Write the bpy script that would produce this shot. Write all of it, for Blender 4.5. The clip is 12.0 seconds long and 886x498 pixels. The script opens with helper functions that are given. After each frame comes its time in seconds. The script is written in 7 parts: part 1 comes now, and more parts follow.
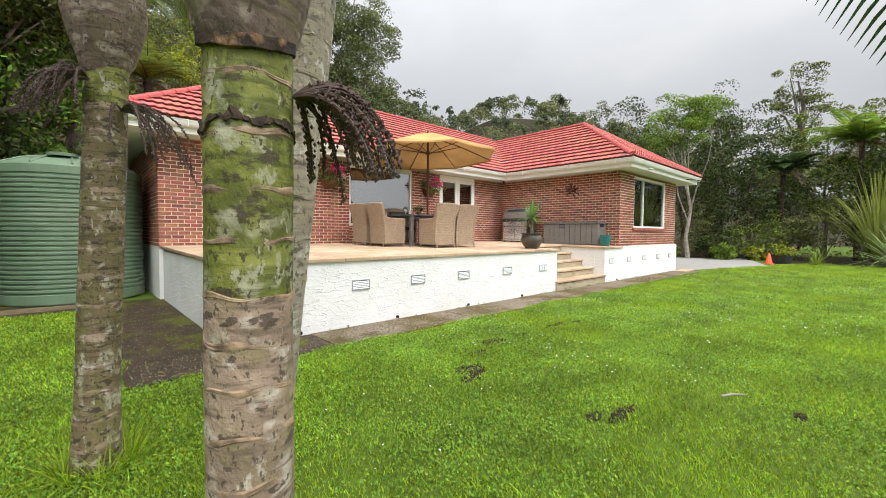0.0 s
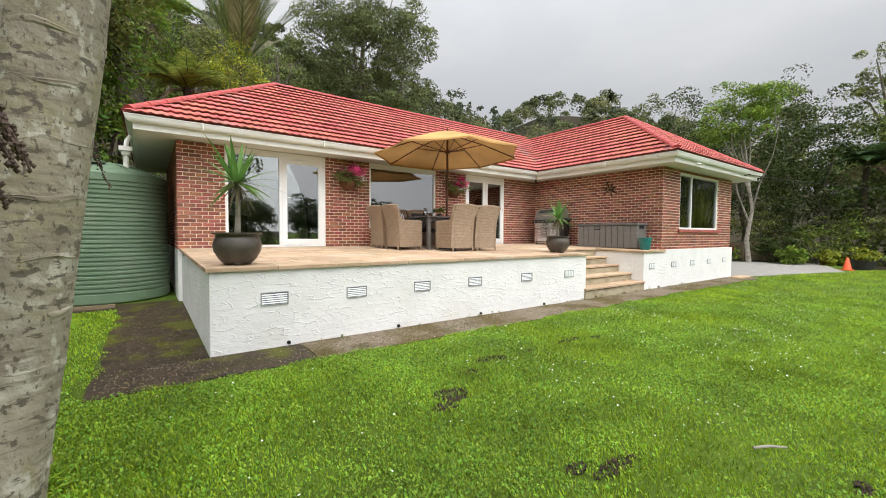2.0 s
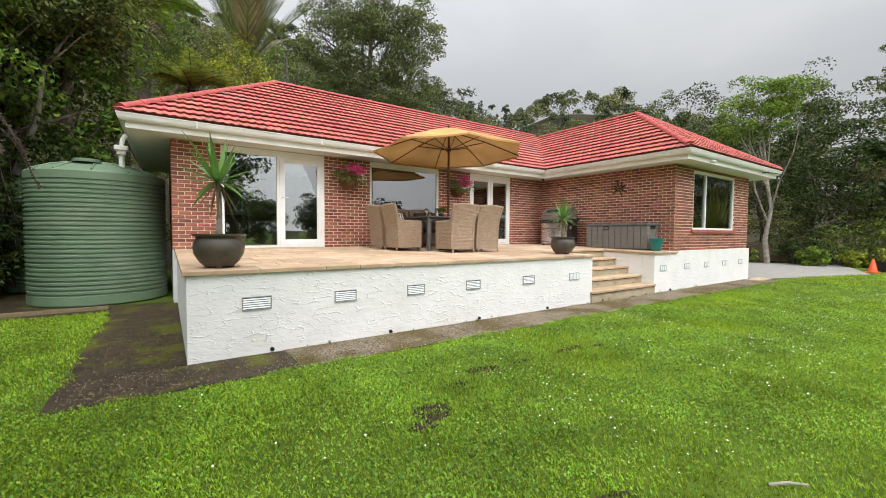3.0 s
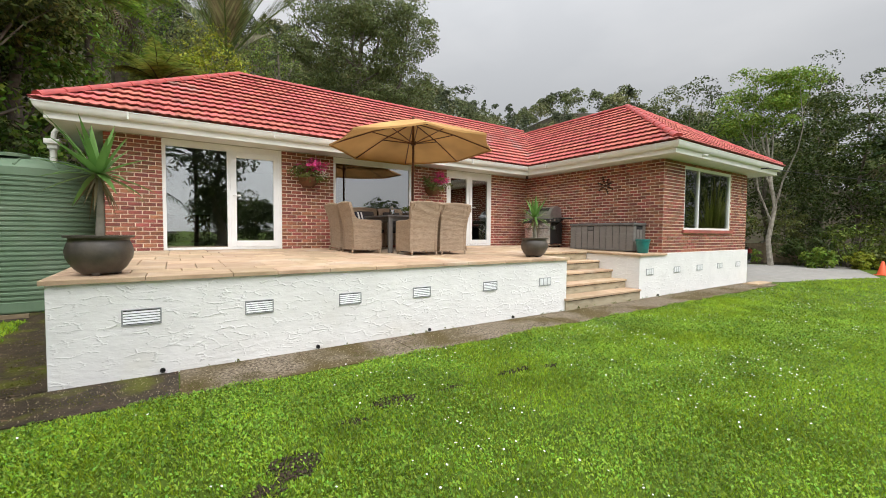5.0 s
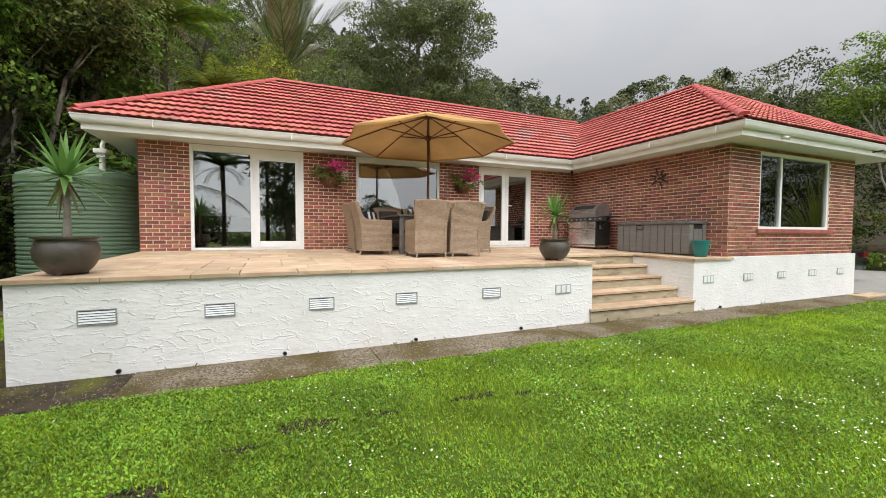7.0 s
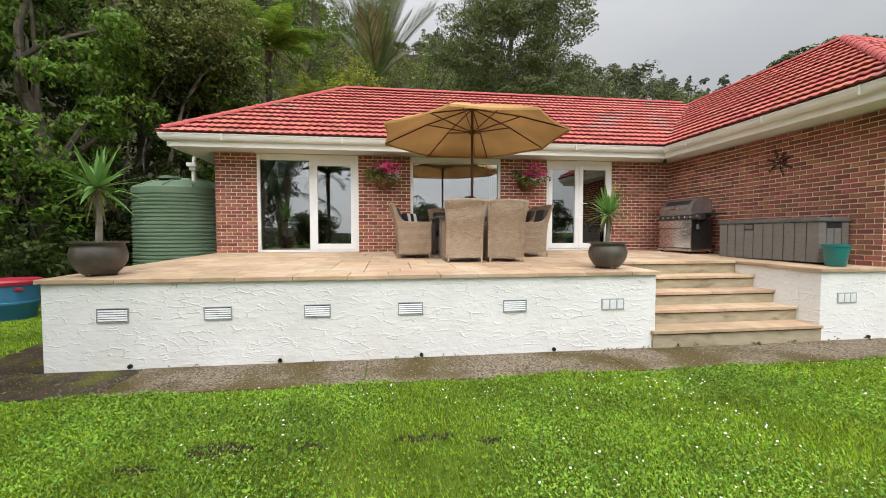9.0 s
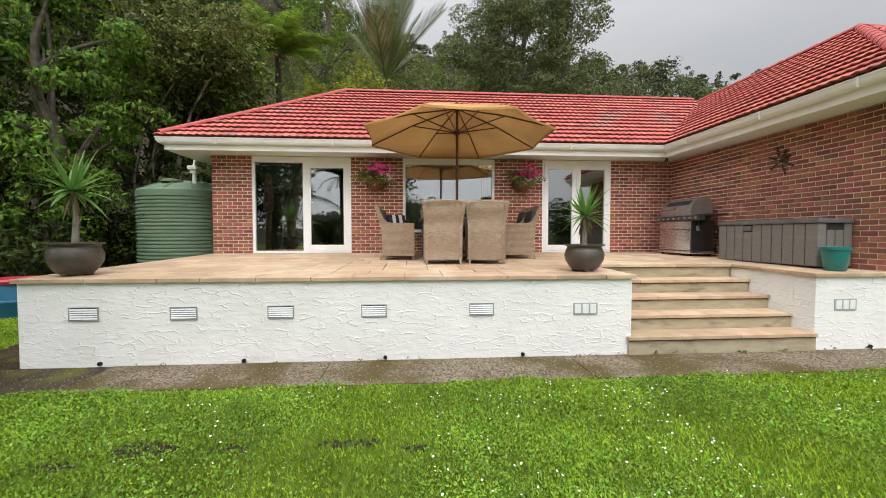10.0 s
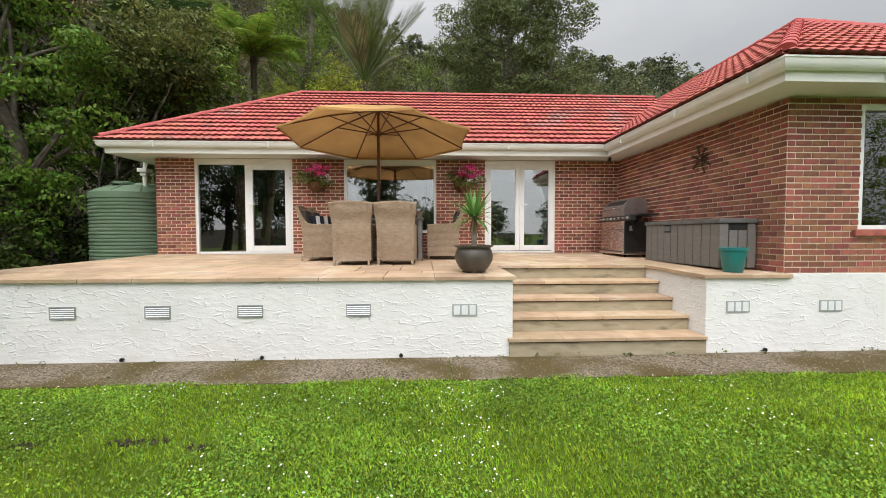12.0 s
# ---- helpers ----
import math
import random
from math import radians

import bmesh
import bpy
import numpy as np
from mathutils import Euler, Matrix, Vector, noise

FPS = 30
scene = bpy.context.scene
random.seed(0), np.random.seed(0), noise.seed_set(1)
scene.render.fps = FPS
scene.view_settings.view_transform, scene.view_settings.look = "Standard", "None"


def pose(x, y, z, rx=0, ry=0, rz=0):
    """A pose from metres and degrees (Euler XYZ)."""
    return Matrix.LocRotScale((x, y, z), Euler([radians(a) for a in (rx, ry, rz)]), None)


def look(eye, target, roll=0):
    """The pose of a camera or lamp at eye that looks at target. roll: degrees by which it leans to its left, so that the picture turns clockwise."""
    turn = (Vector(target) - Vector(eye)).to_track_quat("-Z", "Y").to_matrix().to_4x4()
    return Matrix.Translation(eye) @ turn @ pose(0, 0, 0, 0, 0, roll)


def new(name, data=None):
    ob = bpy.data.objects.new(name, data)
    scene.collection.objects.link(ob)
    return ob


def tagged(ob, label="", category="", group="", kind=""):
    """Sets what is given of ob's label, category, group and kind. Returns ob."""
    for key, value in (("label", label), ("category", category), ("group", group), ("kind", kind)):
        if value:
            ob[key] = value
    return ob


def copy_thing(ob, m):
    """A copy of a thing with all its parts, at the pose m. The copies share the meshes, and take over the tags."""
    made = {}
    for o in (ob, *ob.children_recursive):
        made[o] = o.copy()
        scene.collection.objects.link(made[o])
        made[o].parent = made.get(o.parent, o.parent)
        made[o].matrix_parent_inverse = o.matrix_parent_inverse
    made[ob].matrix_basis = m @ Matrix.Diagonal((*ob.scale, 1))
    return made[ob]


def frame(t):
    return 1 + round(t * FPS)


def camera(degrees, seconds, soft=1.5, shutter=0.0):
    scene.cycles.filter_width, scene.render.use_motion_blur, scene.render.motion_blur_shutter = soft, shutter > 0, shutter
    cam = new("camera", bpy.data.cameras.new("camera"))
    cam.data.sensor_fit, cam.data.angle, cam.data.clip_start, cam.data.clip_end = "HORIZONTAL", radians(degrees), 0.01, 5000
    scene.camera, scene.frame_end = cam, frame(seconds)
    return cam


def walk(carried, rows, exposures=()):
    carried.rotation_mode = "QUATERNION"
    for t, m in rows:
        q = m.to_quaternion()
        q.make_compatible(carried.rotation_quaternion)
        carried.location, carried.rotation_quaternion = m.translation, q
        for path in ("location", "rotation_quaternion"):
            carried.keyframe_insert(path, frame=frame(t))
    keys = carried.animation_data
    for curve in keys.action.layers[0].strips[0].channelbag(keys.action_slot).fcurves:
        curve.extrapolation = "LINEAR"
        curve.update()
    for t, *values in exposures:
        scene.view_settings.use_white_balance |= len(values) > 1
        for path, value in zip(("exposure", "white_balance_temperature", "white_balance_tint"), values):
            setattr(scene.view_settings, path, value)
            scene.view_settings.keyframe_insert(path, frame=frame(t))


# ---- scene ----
cam = camera(95.9, 12.0, 0.95)
METRES, EYE, TILT, LEAN, TURN = 7.2, 1.44, 0.0, 0.0, -42.8
ROWS = [
    (0.0, 0.0, 0.0, 0.0, 0.01, -2.33, -0.36),
    (0.5, 0.0239, 0.0189, 0.0006, 2.61, -2.29, -0.34),
    (1.0, 0.043, 0.0407, 0.004, 3.93, -2.31, -0.34),
    (1.5, 0.0636, 0.0563, 0.0053, 5.03, -2.25, -0.35),
    (2.0, 0.0807, 0.0694, 0.0051, 6.49, -2.21, -0.33),
    (2.5, 0.0926, 0.0906, 0.0081, 7.77, -2.26, -0.37),
    (3.0, 0.1092, 0.1124, 0.009, 8.17, -2.32, -0.38),
    (5.0, 0.2119, 0.2275, 0.0113, 8.96, -2.31, -0.37),
    (5.5, 0.2423, 0.253, 0.0144, 11.21, -2.27, -0.35),
    (6.0, 0.279, 0.2779, 0.0142, 12.8, -2.29, -0.29),
    (6.5, 0.3146, 0.3099, 0.0098, 15.62, -2.31, -0.28),
    (7.0, 0.348, 0.3417, 0.0118, 19.52, -2.29, -0.24),
    (7.5, 0.3819, 0.3737, 0.0143, 24.43, -2.32, -0.12),
    (9.5, 0.4943, 0.5305, 0.0172, 37.27, -2.17, 0.04),
    (10.0, 0.5329, 0.5574, 0.0178, 38.49, -2.1, -0.0),
    (10.5, 0.5659, 0.5914, 0.0178, 39.12, -2.11, 0.0),
    (11.0, 0.6047, 0.6302, 0.0179, 39.51, -2.16, 0.06),
    (11.5, 0.6517, 0.6652, 0.0192, 39.84, -2.16, 0.09),
    (12.0, 0.7038, 0.6957, 0.0199, 40.12, -2.11, 0.11),
]
walk(cam, [(t, pose(0, 0, EYE, TILT, LEAN, TURN) @ pose(METRES * x, METRES * y, METRES * z, 90 + pitch, roll, yaw)) for t, x, y, z, yaw, pitch, roll in ROWS],
     [(0.0, 0.84), (1.5, 0.70), (3.0, 0.62), (5.5, 0.52), (9.5, 0.46), (12.0, 0.42)])

# ---- light ----
world = bpy.data.worlds.new("world")
scene.world = world
world.use_nodes = True
wn, wl = world.node_tree.nodes, world.node_tree.links
wn.clear()
w_out = wn.new("ShaderNodeOutputWorld")
w_bg = wn.new("ShaderNodeBackground")
w_sky = wn.new("ShaderNodeTexSky")
w_sky.sky_type, w_sky.sun_disc = "NISHITA", False
w_sky.sun_elevation, w_sky.sun_rotation = radians(57), radians(177)
w_co = wn.new("ShaderNodeTexCoord")
w_map = wn.new("ShaderNodeMapping")
w_map.inputs["Scale"].default_value = (1.0, 1.0, 2.6)
w_noise = wn.new("ShaderNodeTexNoise")
w_noise.inputs["Scale"].default_value, w_noise.inputs["Detail"].default_value = 2.3, 6.0
w_noise.inputs["Roughness"].default_value = 0.5
w_ramp = wn.new("ShaderNodeValToRGB")
w_ramp.color_ramp.elements[0].position, w_ramp.color_ramp.elements[0].color = 0.36, (4.8, 4.9, 5.06, 1)
w_ramp.color_ramp.elements[1].position, w_ramp.color_ramp.elements[1].color = 0.68, (5.6, 5.66, 5.76, 1)
w_mix = wn.new("ShaderNodeMixRGB")
w_mix.inputs[0].default_value = 0.95
wl.new(w_co.outputs["Generated"], w_map.inputs["Vector"])
wl.new(w_map.outputs[0], w_noise.inputs["Vector"])
wl.new(w_noise.outputs[0], w_ramp.inputs[0])
wl.new(w_sky.outputs[0], w_mix.inputs[1])
wl.new(w_ramp.outputs[0], w_mix.inputs[2])
# an overcast sky is brighter overhead than towards the horizon
w_sep = wn.new("ShaderNodeSeparateXYZ")
wl.new(w_co.outputs["Generated"], w_sep.inputs[0])
w_grad = wn.new("ShaderNodeMapRange")
w_grad.inputs[1].default_value, w_grad.inputs[2].default_value = 0.0, 1.0
w_grad.inputs[3].default_value, w_grad.inputs[4].default_value = 1.24, 5.6
w_pow = wn.new("ShaderNodeMath")
w_pow.operation, w_pow.inputs[1].default_value = "POWER", 2.2
w_top = wn.new("ShaderNodeMath")
w_top.operation, w_top.inputs[1].default_value = "MAXIMUM", 0.0
wl.new(w_sep.outputs[2], w_top.inputs[0])
wl.new(w_top.outputs[0], w_pow.inputs[0])
wl.new(w_pow.outputs[0], w_grad.inputs[0])
w_mul = wn.new("ShaderNodeMixRGB")
w_mul.blend_type, w_mul.inputs[0].default_value = "MULTIPLY", 1.0
wl.new(w_mix.outputs[0], w_mul.inputs[1])
wl.new(w_grad.outputs[0], w_mul.inputs[2])
# and brighter round the veiled sun
w_dot = wn.new("ShaderNodeVectorMath")
w_dot.operation, w_dot.inputs[1].default_value = "DOT_PRODUCT", (-0.20, -0.90, 0.39)
wl.new(w_co.outputs["Generated"], w_dot.inputs[0])
w_halo = wn.new("ShaderNodeMapRange")
w_halo.interpolation_type = "SMOOTHSTEP"
w_halo.inputs[1].default_value, w_halo.inputs[2].default_value, w_halo.inputs[3].default_value, w_halo.inputs[4].default_value = 0.1, 1.0, 1.0, 2.75
wl.new(w_dot.outputs["Value"], w_halo.inputs[0])
w_glow = wn.new("ShaderNodeMixRGB")
w_glow.blend_type, w_glow.inputs[0].default_value = "MULTIPLY", 1.0
wl.new(w_mul.outputs[0], w_glow.inputs[1])
wl.new(w_halo.outputs[0], w_glow.inputs[2])
wl.new(w_glow.outputs[0], w_bg.inputs[0])
w_bg.inputs[1].default_value = 0.050
wl.new(w_bg.outputs[0], w_out.inputs[0])
sun = new("sun", bpy.data.lights.new("sun", "SUN"))
sun.data.energy, sun.data.angle, sun.data.color = 0.85, radians(25), (1.0, 0.97, 0.92)
sun.matrix_world = look((5 - 2, -17, 26), (5, 0, 0))


# ---- materials ----
def material(name, base, second=None, scale=6.0, rough=0.7, metal=0.0, bump=0.0, bump_scale=40.0, third=None, third_scale=1.5,
             third_cut=(0.55, 0.7), spread=0.0, per="object", spec=0.5, stretch=(1, 1, 1), contrast=(0.35, 0.65)):
    """Noise-mottled surface: base and second colour mixed fine, third in larger stains; spread varies value piece by piece."""
    m = bpy.data.materials.new(name)
    m.use_nodes = True
    n, l = m.node_tree.nodes, m.node_tree.links
    p = n["Principled BSDF"]
    p.inputs["Roughness"].default_value, p.inputs["Metallic"].default_value = rough, metal
    p.inputs["Specular IOR Level"].default_value = spec
    co = n.new("ShaderNodeTexCoord")
    mp = n.new("ShaderNodeMapping")
    mp.inputs["Scale"].default_value = stretch
    l.new(co.outputs["Object"], mp.inputs["Vector"])
    vec = mp.outputs[0]
    col = n.new("ShaderNodeRGB")
    col.outputs[0].default_value = (*base, 1)
    last = col.outputs[0]

    def noise_mix(last, colour, sc, cut, detail=5.0):
        t = n.new("ShaderNodeTexNoise")
        t.inputs["Scale"].default_value, t.inputs["Detail"].default_value = sc, detail
        l.new(vec, t.inputs["Vector"])
        r = n.new("ShaderNodeMapRange")
        r.inputs[1].default_value, r.inputs[2].default_value = cut
        l.new(t.outputs[0], r.inputs[0])
        x = n.new("ShaderNodeMixRGB")
        l.new(r.outputs[0], x.inputs[0])
        l.new(last, x.inputs[1])
        x.inputs[2].default_value = (*colour, 1)
        return x.outputs[0]
    if second:
        last = noise_mix(last, second, scale, contrast)
    if third:
        last = noise_mix(last, third, third_scale, third_cut, 7.0)
    if spread:
        if per == "object":
            src = n.new("ShaderNodeObjectInfo").outputs["Random"]
        else:
            src = n.new("ShaderNodeNewGeometry").outputs["Random Per Island"]
        r = n.new("ShaderNodeMapRange")
        r.inputs[3].default_value, r.inputs[4].default_value = 1 - spread, 1 + spread
        l.new(src, r.inputs[0])
        h = n.new("ShaderNodeHueSaturation")
        l.new(r.outputs[0], h.inputs["Value"])
        r2 = n.new("ShaderNodeMapRange")
        r2.inputs[3].default_value, r2.inputs[4].default_value = 0.5 - spread * 0.05, 0.5 + spread * 0.05
        f = n.new("ShaderNodeMath")
        f.operation = "FRACT"
        k = n.new("ShaderNodeMath")
        k.operation, k.inputs[1].default_value = "MULTIPLY", 7.31
        l.new(src, k.inputs[0])
        l.new(k.outputs[0], f.inputs[0])
        l.new(f.outputs[0], r2.inputs[0])
        l.new(r2.outputs[0], h.inputs["Hue"])
        l.new(last, h.inputs["Color"])
        last = h.outputs[0]
    l.new(last, p.inputs["Base Color"])
    if bump:
        t = n.new("ShaderNodeTexNoise")
        t.inputs["Scale"].default_value, t.inputs["Detail"].default_value = bump_scale, 6.0
        l.new(vec, t.inputs["Vector"])
        b = n.new("ShaderNodeBump")
        b.inputs["Strength"].default_value, b.inputs["Distance"].default_value = bump, 0.01
        l.new(t.outputs[0], b.inputs["Height"])
        l.new(b.outputs[0], p.inputs["Normal"])
    return m


def leaf_material(name, base, spread=0.45, rough=0.5, through_light=0.3, hue=0.03, patch=0.8):
    m = bpy.data.materials.new(name)
    m.use_nodes = True
    n, l = m.node_tree.nodes, m.node_tree.links
    p = n["Principled BSDF"]
    p.inputs["Roughness"].default_value = rough
    p.inputs["Specular IOR Level"].default_value = 0.18
    g = n.new("ShaderNodeNewGeometry")
    r = n.new("ShaderNodeMapRange")
    r.inputs[3].default_value, r.inputs[4].default_value = 1 - spread, 1 + spread
    l.new(g.outputs["Random Per Island"], r.inputs[0])
    k = n.new("ShaderNodeMath")
    k.operation, k.inputs[1].default_value = "MULTIPLY", 13.7
    f = n.new("ShaderNodeMath")
    f.operation = "FRACT"
    l.new(g.outputs["Random Per Island"], k.inputs[0])
    l.new(k.outputs[0], f.inputs[0])
    r2 = n.new("ShaderNodeMapRange")
    r2.inputs[3].default_value, r2.inputs[4].default_value = 0.5 - hue, 0.5 + hue
    l.new(f.outputs[0], r2.inputs[0])
    t = n.new("ShaderNodeTexNoise")
    t.inputs["Scale"].default_value, t.inputs["Detail"].default_value = patch, 3.0
    co = n.new("ShaderNodeTexCoord")
    l.new(co.outputs["Object"], t.inputs["Vector"])
    r3 = n.new("ShaderNodeMapRange")
    r3.inputs[1].default_value, r3.inputs[2].default_value = 0.3, 0.7
    r3.inputs[3].default_value, r3.inputs[4].default_value = 0.65, 1.35
    l.new(t.outputs[0], r3.inputs[0])
    mu = n.new("ShaderNodeMath")
    mu.operation = "MULTIPLY"
    l.new(r.outputs[0], mu.inputs[0])
    l.new(r3.outputs[0], mu.inputs[1])
    h = n.new("ShaderNodeHueSaturation")
    h.inputs["Color"].default_value = (*base, 1)
    l.new(mu.outputs[0], h.inputs["Value"])
    l.new(r2.outputs[0], h.inputs["Hue"])
    l.new(h.outputs[0], p.inputs["Base Color"])
    tr = n.new("ShaderNodeBsdfTranslucent")
    l.new(h.outputs[0], tr.inputs["Color"])
    mx = n.new("ShaderNodeMixShader")
    mx.inputs[0].default_value = through_light
    l.new(p.outputs[0], mx.inputs[1])
    l.new(tr.outputs[0], mx.inputs[2])
    l.new(mx.outputs[0], n["Material Output"].inputs[0])
    return m


def glass_material(name, ior=3.3, tint=(0.86, 0.9, 0.88)):
    m = bpy.data.materials.new(name)
    m.use_nodes = True
    n, l = m.node_tree.nodes, m.node_tree.links
    n.remove(n["Principled BSDF"])
    t, g, f, x = (n.new(k) for k in ("ShaderNodeBsdfTransparent", "ShaderNodeBsdfGlossy", "ShaderNodeFresnel", "ShaderNodeMixShader"))
    t.inputs[0].default_value = (*tint, 1)
    g.inputs["Roughness"].default_value = 0.0
    f.inputs[0].default_value = ior
    l.new(f.outputs[0], x.inputs[0])
    l.new(t.outputs[0], x.inputs[1])
    l.new(g.outputs[0], x.inputs[2])
    l.new(x.outputs[0], n["Material Output"].inputs[0])
    return m


def stucco_material(name):
    """White paint over trowelled render: ragged raised ridges."""
    m = material(name, (0.80, 0.79, 0.77), (0.74, 0.73, 0.71), 2.2, 0.75, third=(0.70, 0.67, 0.60), third_scale=1.1, third_cut=(0.62, 0.85))
    n, l = m.node_tree.nodes, m.node_tree.links
    p = n["Principled BSDF"]
    co = n.new("ShaderNodeTexCoord")
    mp = n.new("ShaderNodeMapping")
    mp.inputs["Scale"].default_value = (6.5, 6.5, 15.0)
    l.new(co.outputs["Object"], mp.inputs[0])
    w = n.new("ShaderNodeTexNoise")
    w.inputs["Scale"].default_value, w.inputs["Detail"].default_value = 1.3, 4.0
    l.new(mp.outputs[0], w.inputs["Vector"])
    mixv = n.new("ShaderNodeMixRGB")
    mixv.blend_type, mixv.inputs[0].default_value = "ADD", 0.9
    l.new(mp.outputs[0], mixv.inputs[1])
    l.new(w.outputs["Color"], mixv.inputs[2])
    v = n.new("ShaderNodeTexVoronoi")
    v.feature = "DISTANCE_TO_EDGE"
    v.inputs["Scale"].default_value = 0.8
    l.new(mixv.outputs[0], v.inputs["Vector"])
    r = n.new("ShaderNodeMapRange")
    r.inputs[1].default_value, r.inputs[2].default_value, r.inputs[3].default_value, r.inputs[4].default_value = 0.0, 0.09, 1.0, 0.0
    l.new(v.outputs["Distance"], r.inputs[0])
    q = n.new("ShaderNodeTexNoise")
    q.inputs["Scale"].default_value, q.inputs["Detail"].default_value = 1.1, 3.0
    l.new(mp.outputs[0], q.inputs["Vector"])
    cut = n.new("ShaderNodeMapRange")
    cut.inputs[1].default_value, cut.inputs[2].default_value = 0.47, 0.62
    l.new(q.outputs[0], cut.inputs[0])
    mm = n.new("ShaderNodeMath")
    mm.operation = "MULTIPLY"
    l.new(r.outputs[0], mm.inputs[0])
    l.new(cut.outputs[0], mm.inputs[1])
    ad = n.new("ShaderNodeMath")
    ad.operation = "MULTIPLY_ADD"
    l.new(w.outputs[0], ad.inputs[0])
    ad.inputs[1].default_value = 1.3
    l.new(mm.outputs[0], ad.inputs[2])
    b = n.new("ShaderNodeBump")
    b.inputs["Strength"].default_value, b.inputs["Distance"].default_value = 0.6, 0.010
    l.new(ad.outputs[0], b.inputs["Height"])
    l.new(b.outputs[0], p.inputs["Normal"])
    return m


def wicker_material(name):
    """Flat woven strands: short darker dashes in level rows over a tan base."""
    m = material(name, (0.44, 0.325, 0.225), (0.38, 0.275, 0.185), 12.0, 0.6)
    n, l = m.node_tree.nodes, m.node_tree.links
    p = n["Principled BSDF"]
    last = p.inputs["Base Color"].links[0].from_socket
    co = n.new("ShaderNodeTexCoord")
    mp = n.new("ShaderNodeMapping")
    mp.inputs["Scale"].default_value = (16, 16, 62)
    l.new(co.outputs["Object"], mp.inputs[0])
    t = n.new("ShaderNodeTexNoise")
    t.inputs["Scale"].default_value, t.inputs["Detail"].default_value = 1.0, 3.0
    l.new(mp.outputs[0], t.inputs["Vector"])
    r = n.new("ShaderNodeMapRange")
    r.inputs[1].default_value, r.inputs[2].default_value, r.inputs[4].default_value = 0.50, 0.66, 0.55
    l.new(t.outputs[0], r.inputs[0])
    x = n.new("ShaderNodeMixRGB")
    l.new(r.outputs[0], x.inputs[0])
    l.new(last, x.inputs[1])
    x.inputs[2].default_value = (0.25, 0.165, 0.10, 1)
    l.new(x.outputs[0], p.inputs["Base Color"])
    wz = n.new("ShaderNodeTexWave")
    wz.bands_direction = "Z"
    wz.inputs["Scale"].default_value, wz.inputs["Distortion"].default_value = 20.0, 1.5
    l.new(co.outputs["Object"], wz.inputs["Vector"])
    a = n.new("ShaderNodeMath")
    a.operation = "SUBTRACT"
    l.new(wz.outputs["Fac"], a.inputs[0])
    l.new(r.outputs[0], a.inputs[1])
    b = n.new("ShaderNodeBump")
    b.inputs["Strength"].default_value, b.inputs["Distance"].default_value = 0.7, 0.012
    l.new(a.outputs[0], b.inputs["Height"])
    l.new(b.outputs[0], p.inputs["Normal"])
    return m


M_BRICK = material("brick", (0.36, 0.118, 0.07), (0.20, 0.072, 0.05), 7.0, 0.85, bump=0.5, bump_scale=60, third=(0.47, 0.20, 0.105),
                   third_scale=2.0, spread=0.36)
M_BRICK_STUFF = material("brick_far", (0.36, 0.118, 0.07), (0.20, 0.072, 0.05), 7.0, 0.85, bump=0.5, bump_scale=60, third=(0.47, 0.20, 0.105),
                   third_scale=2.0, spread=0.36, per="island")
M_MORTAR = material("mortar", (0.90, 0.77, 0.63), (0.82, 0.68, 0.55), 14.0, 0.95, bump=0.4)
M_TILE = material("roof_tile_red", (0.53, 0.15, 0.122), (0.41, 0.105, 0.086), 5.0, 0.8, bump=0.4, bump_scale=30, third=(0.30, 0.165, 0.14), third_scale=1.3,
                  third_cut=(0.52, 0.66), spread=0.2, spec=0.3)
M_TILE_STUFF = material("roof_tile_red_far", (0.53, 0.15, 0.122), (0.41, 0.105, 0.086), 5.0, 0.8, bump=0.4, bump_scale=30, third=(0.30, 0.165, 0.14), third_scale=1.3,
                  third_cut=(0.52, 0.66), spread=0.2, spec=0.3, per="island")
# darker tile red for the lips: course shadow lines put into the colour
M_TILE_EDGE = material("roof_tile_shaded_edge", (0.29, 0.07, 0.058), (0.17, 0.047, 0.04), 8.0, 0.9, bump=0.4, third=(0.30, 0.08, 0.065), third_scale=3.0)
M_CAP = material("ridge_cap_red", (0.46, 0.07, 0.058), (0.34, 0.05, 0.045), 6.0, 0.6, bump=0.3, third=(0.42, 0.30, 0.24), third_scale=3.0,
                 third_cut=(0.6, 0.75))
M_STUCCO = stucco_material("white_render")
M_PAINT = material("white_paint", (0.82, 0.81, 0.77), (0.76, 0.75, 0.70), 3.0, 0.45, third=(0.66, 0.64, 0.58), third_scale=2.0, third_cut=(0.62, 0.85))
M_SOFFIT = material("soffit_paint", (0.78, 0.79, 0.74), (0.72, 0.73, 0.68), 2.0, 0.7)
M_PVC = material("white_pvc", (0.84, 0.84, 0.83), (0.80, 0.80, 0.79), 4.0, 0.35)
M_GLASS = glass_material("window_glass")
M_SLAB = material("sandstone", (0.50, 0.355, 0.23), (0.41, 0.28, 0.175), 5.0, 0.8, bump=0.25, bump_scale=30, third=(0.56, 0.45, 0.33), third_scale=1.4,
                  spread=0.16)
M_RISER = material("riser_render", (0.42, 0.36, 0.25), (0.33, 0.275, 0.18), 6.0, 0.85, bump=0.4, third=(0.17, 0.14, 0.09), third_scale=4.0, third_cut=(0.54, 0.72), stretch=(0.6, 1, 2.2))
M_GROUT = material("grout", (0.36, 0.29, 0.20), (0.28, 0.22, 0.15), 20.0, 0.95)
M_CONCRETE = material("mossy_concrete", (0.30, 0.245, 0.18), (0.06, 0.045, 0.03), 42.0, 0.9, bump=0.8, bump_scale=90, third=(0.095, 0.072, 0.03),
                      third_scale=1.4, third_cut=(0.42, 0.60))
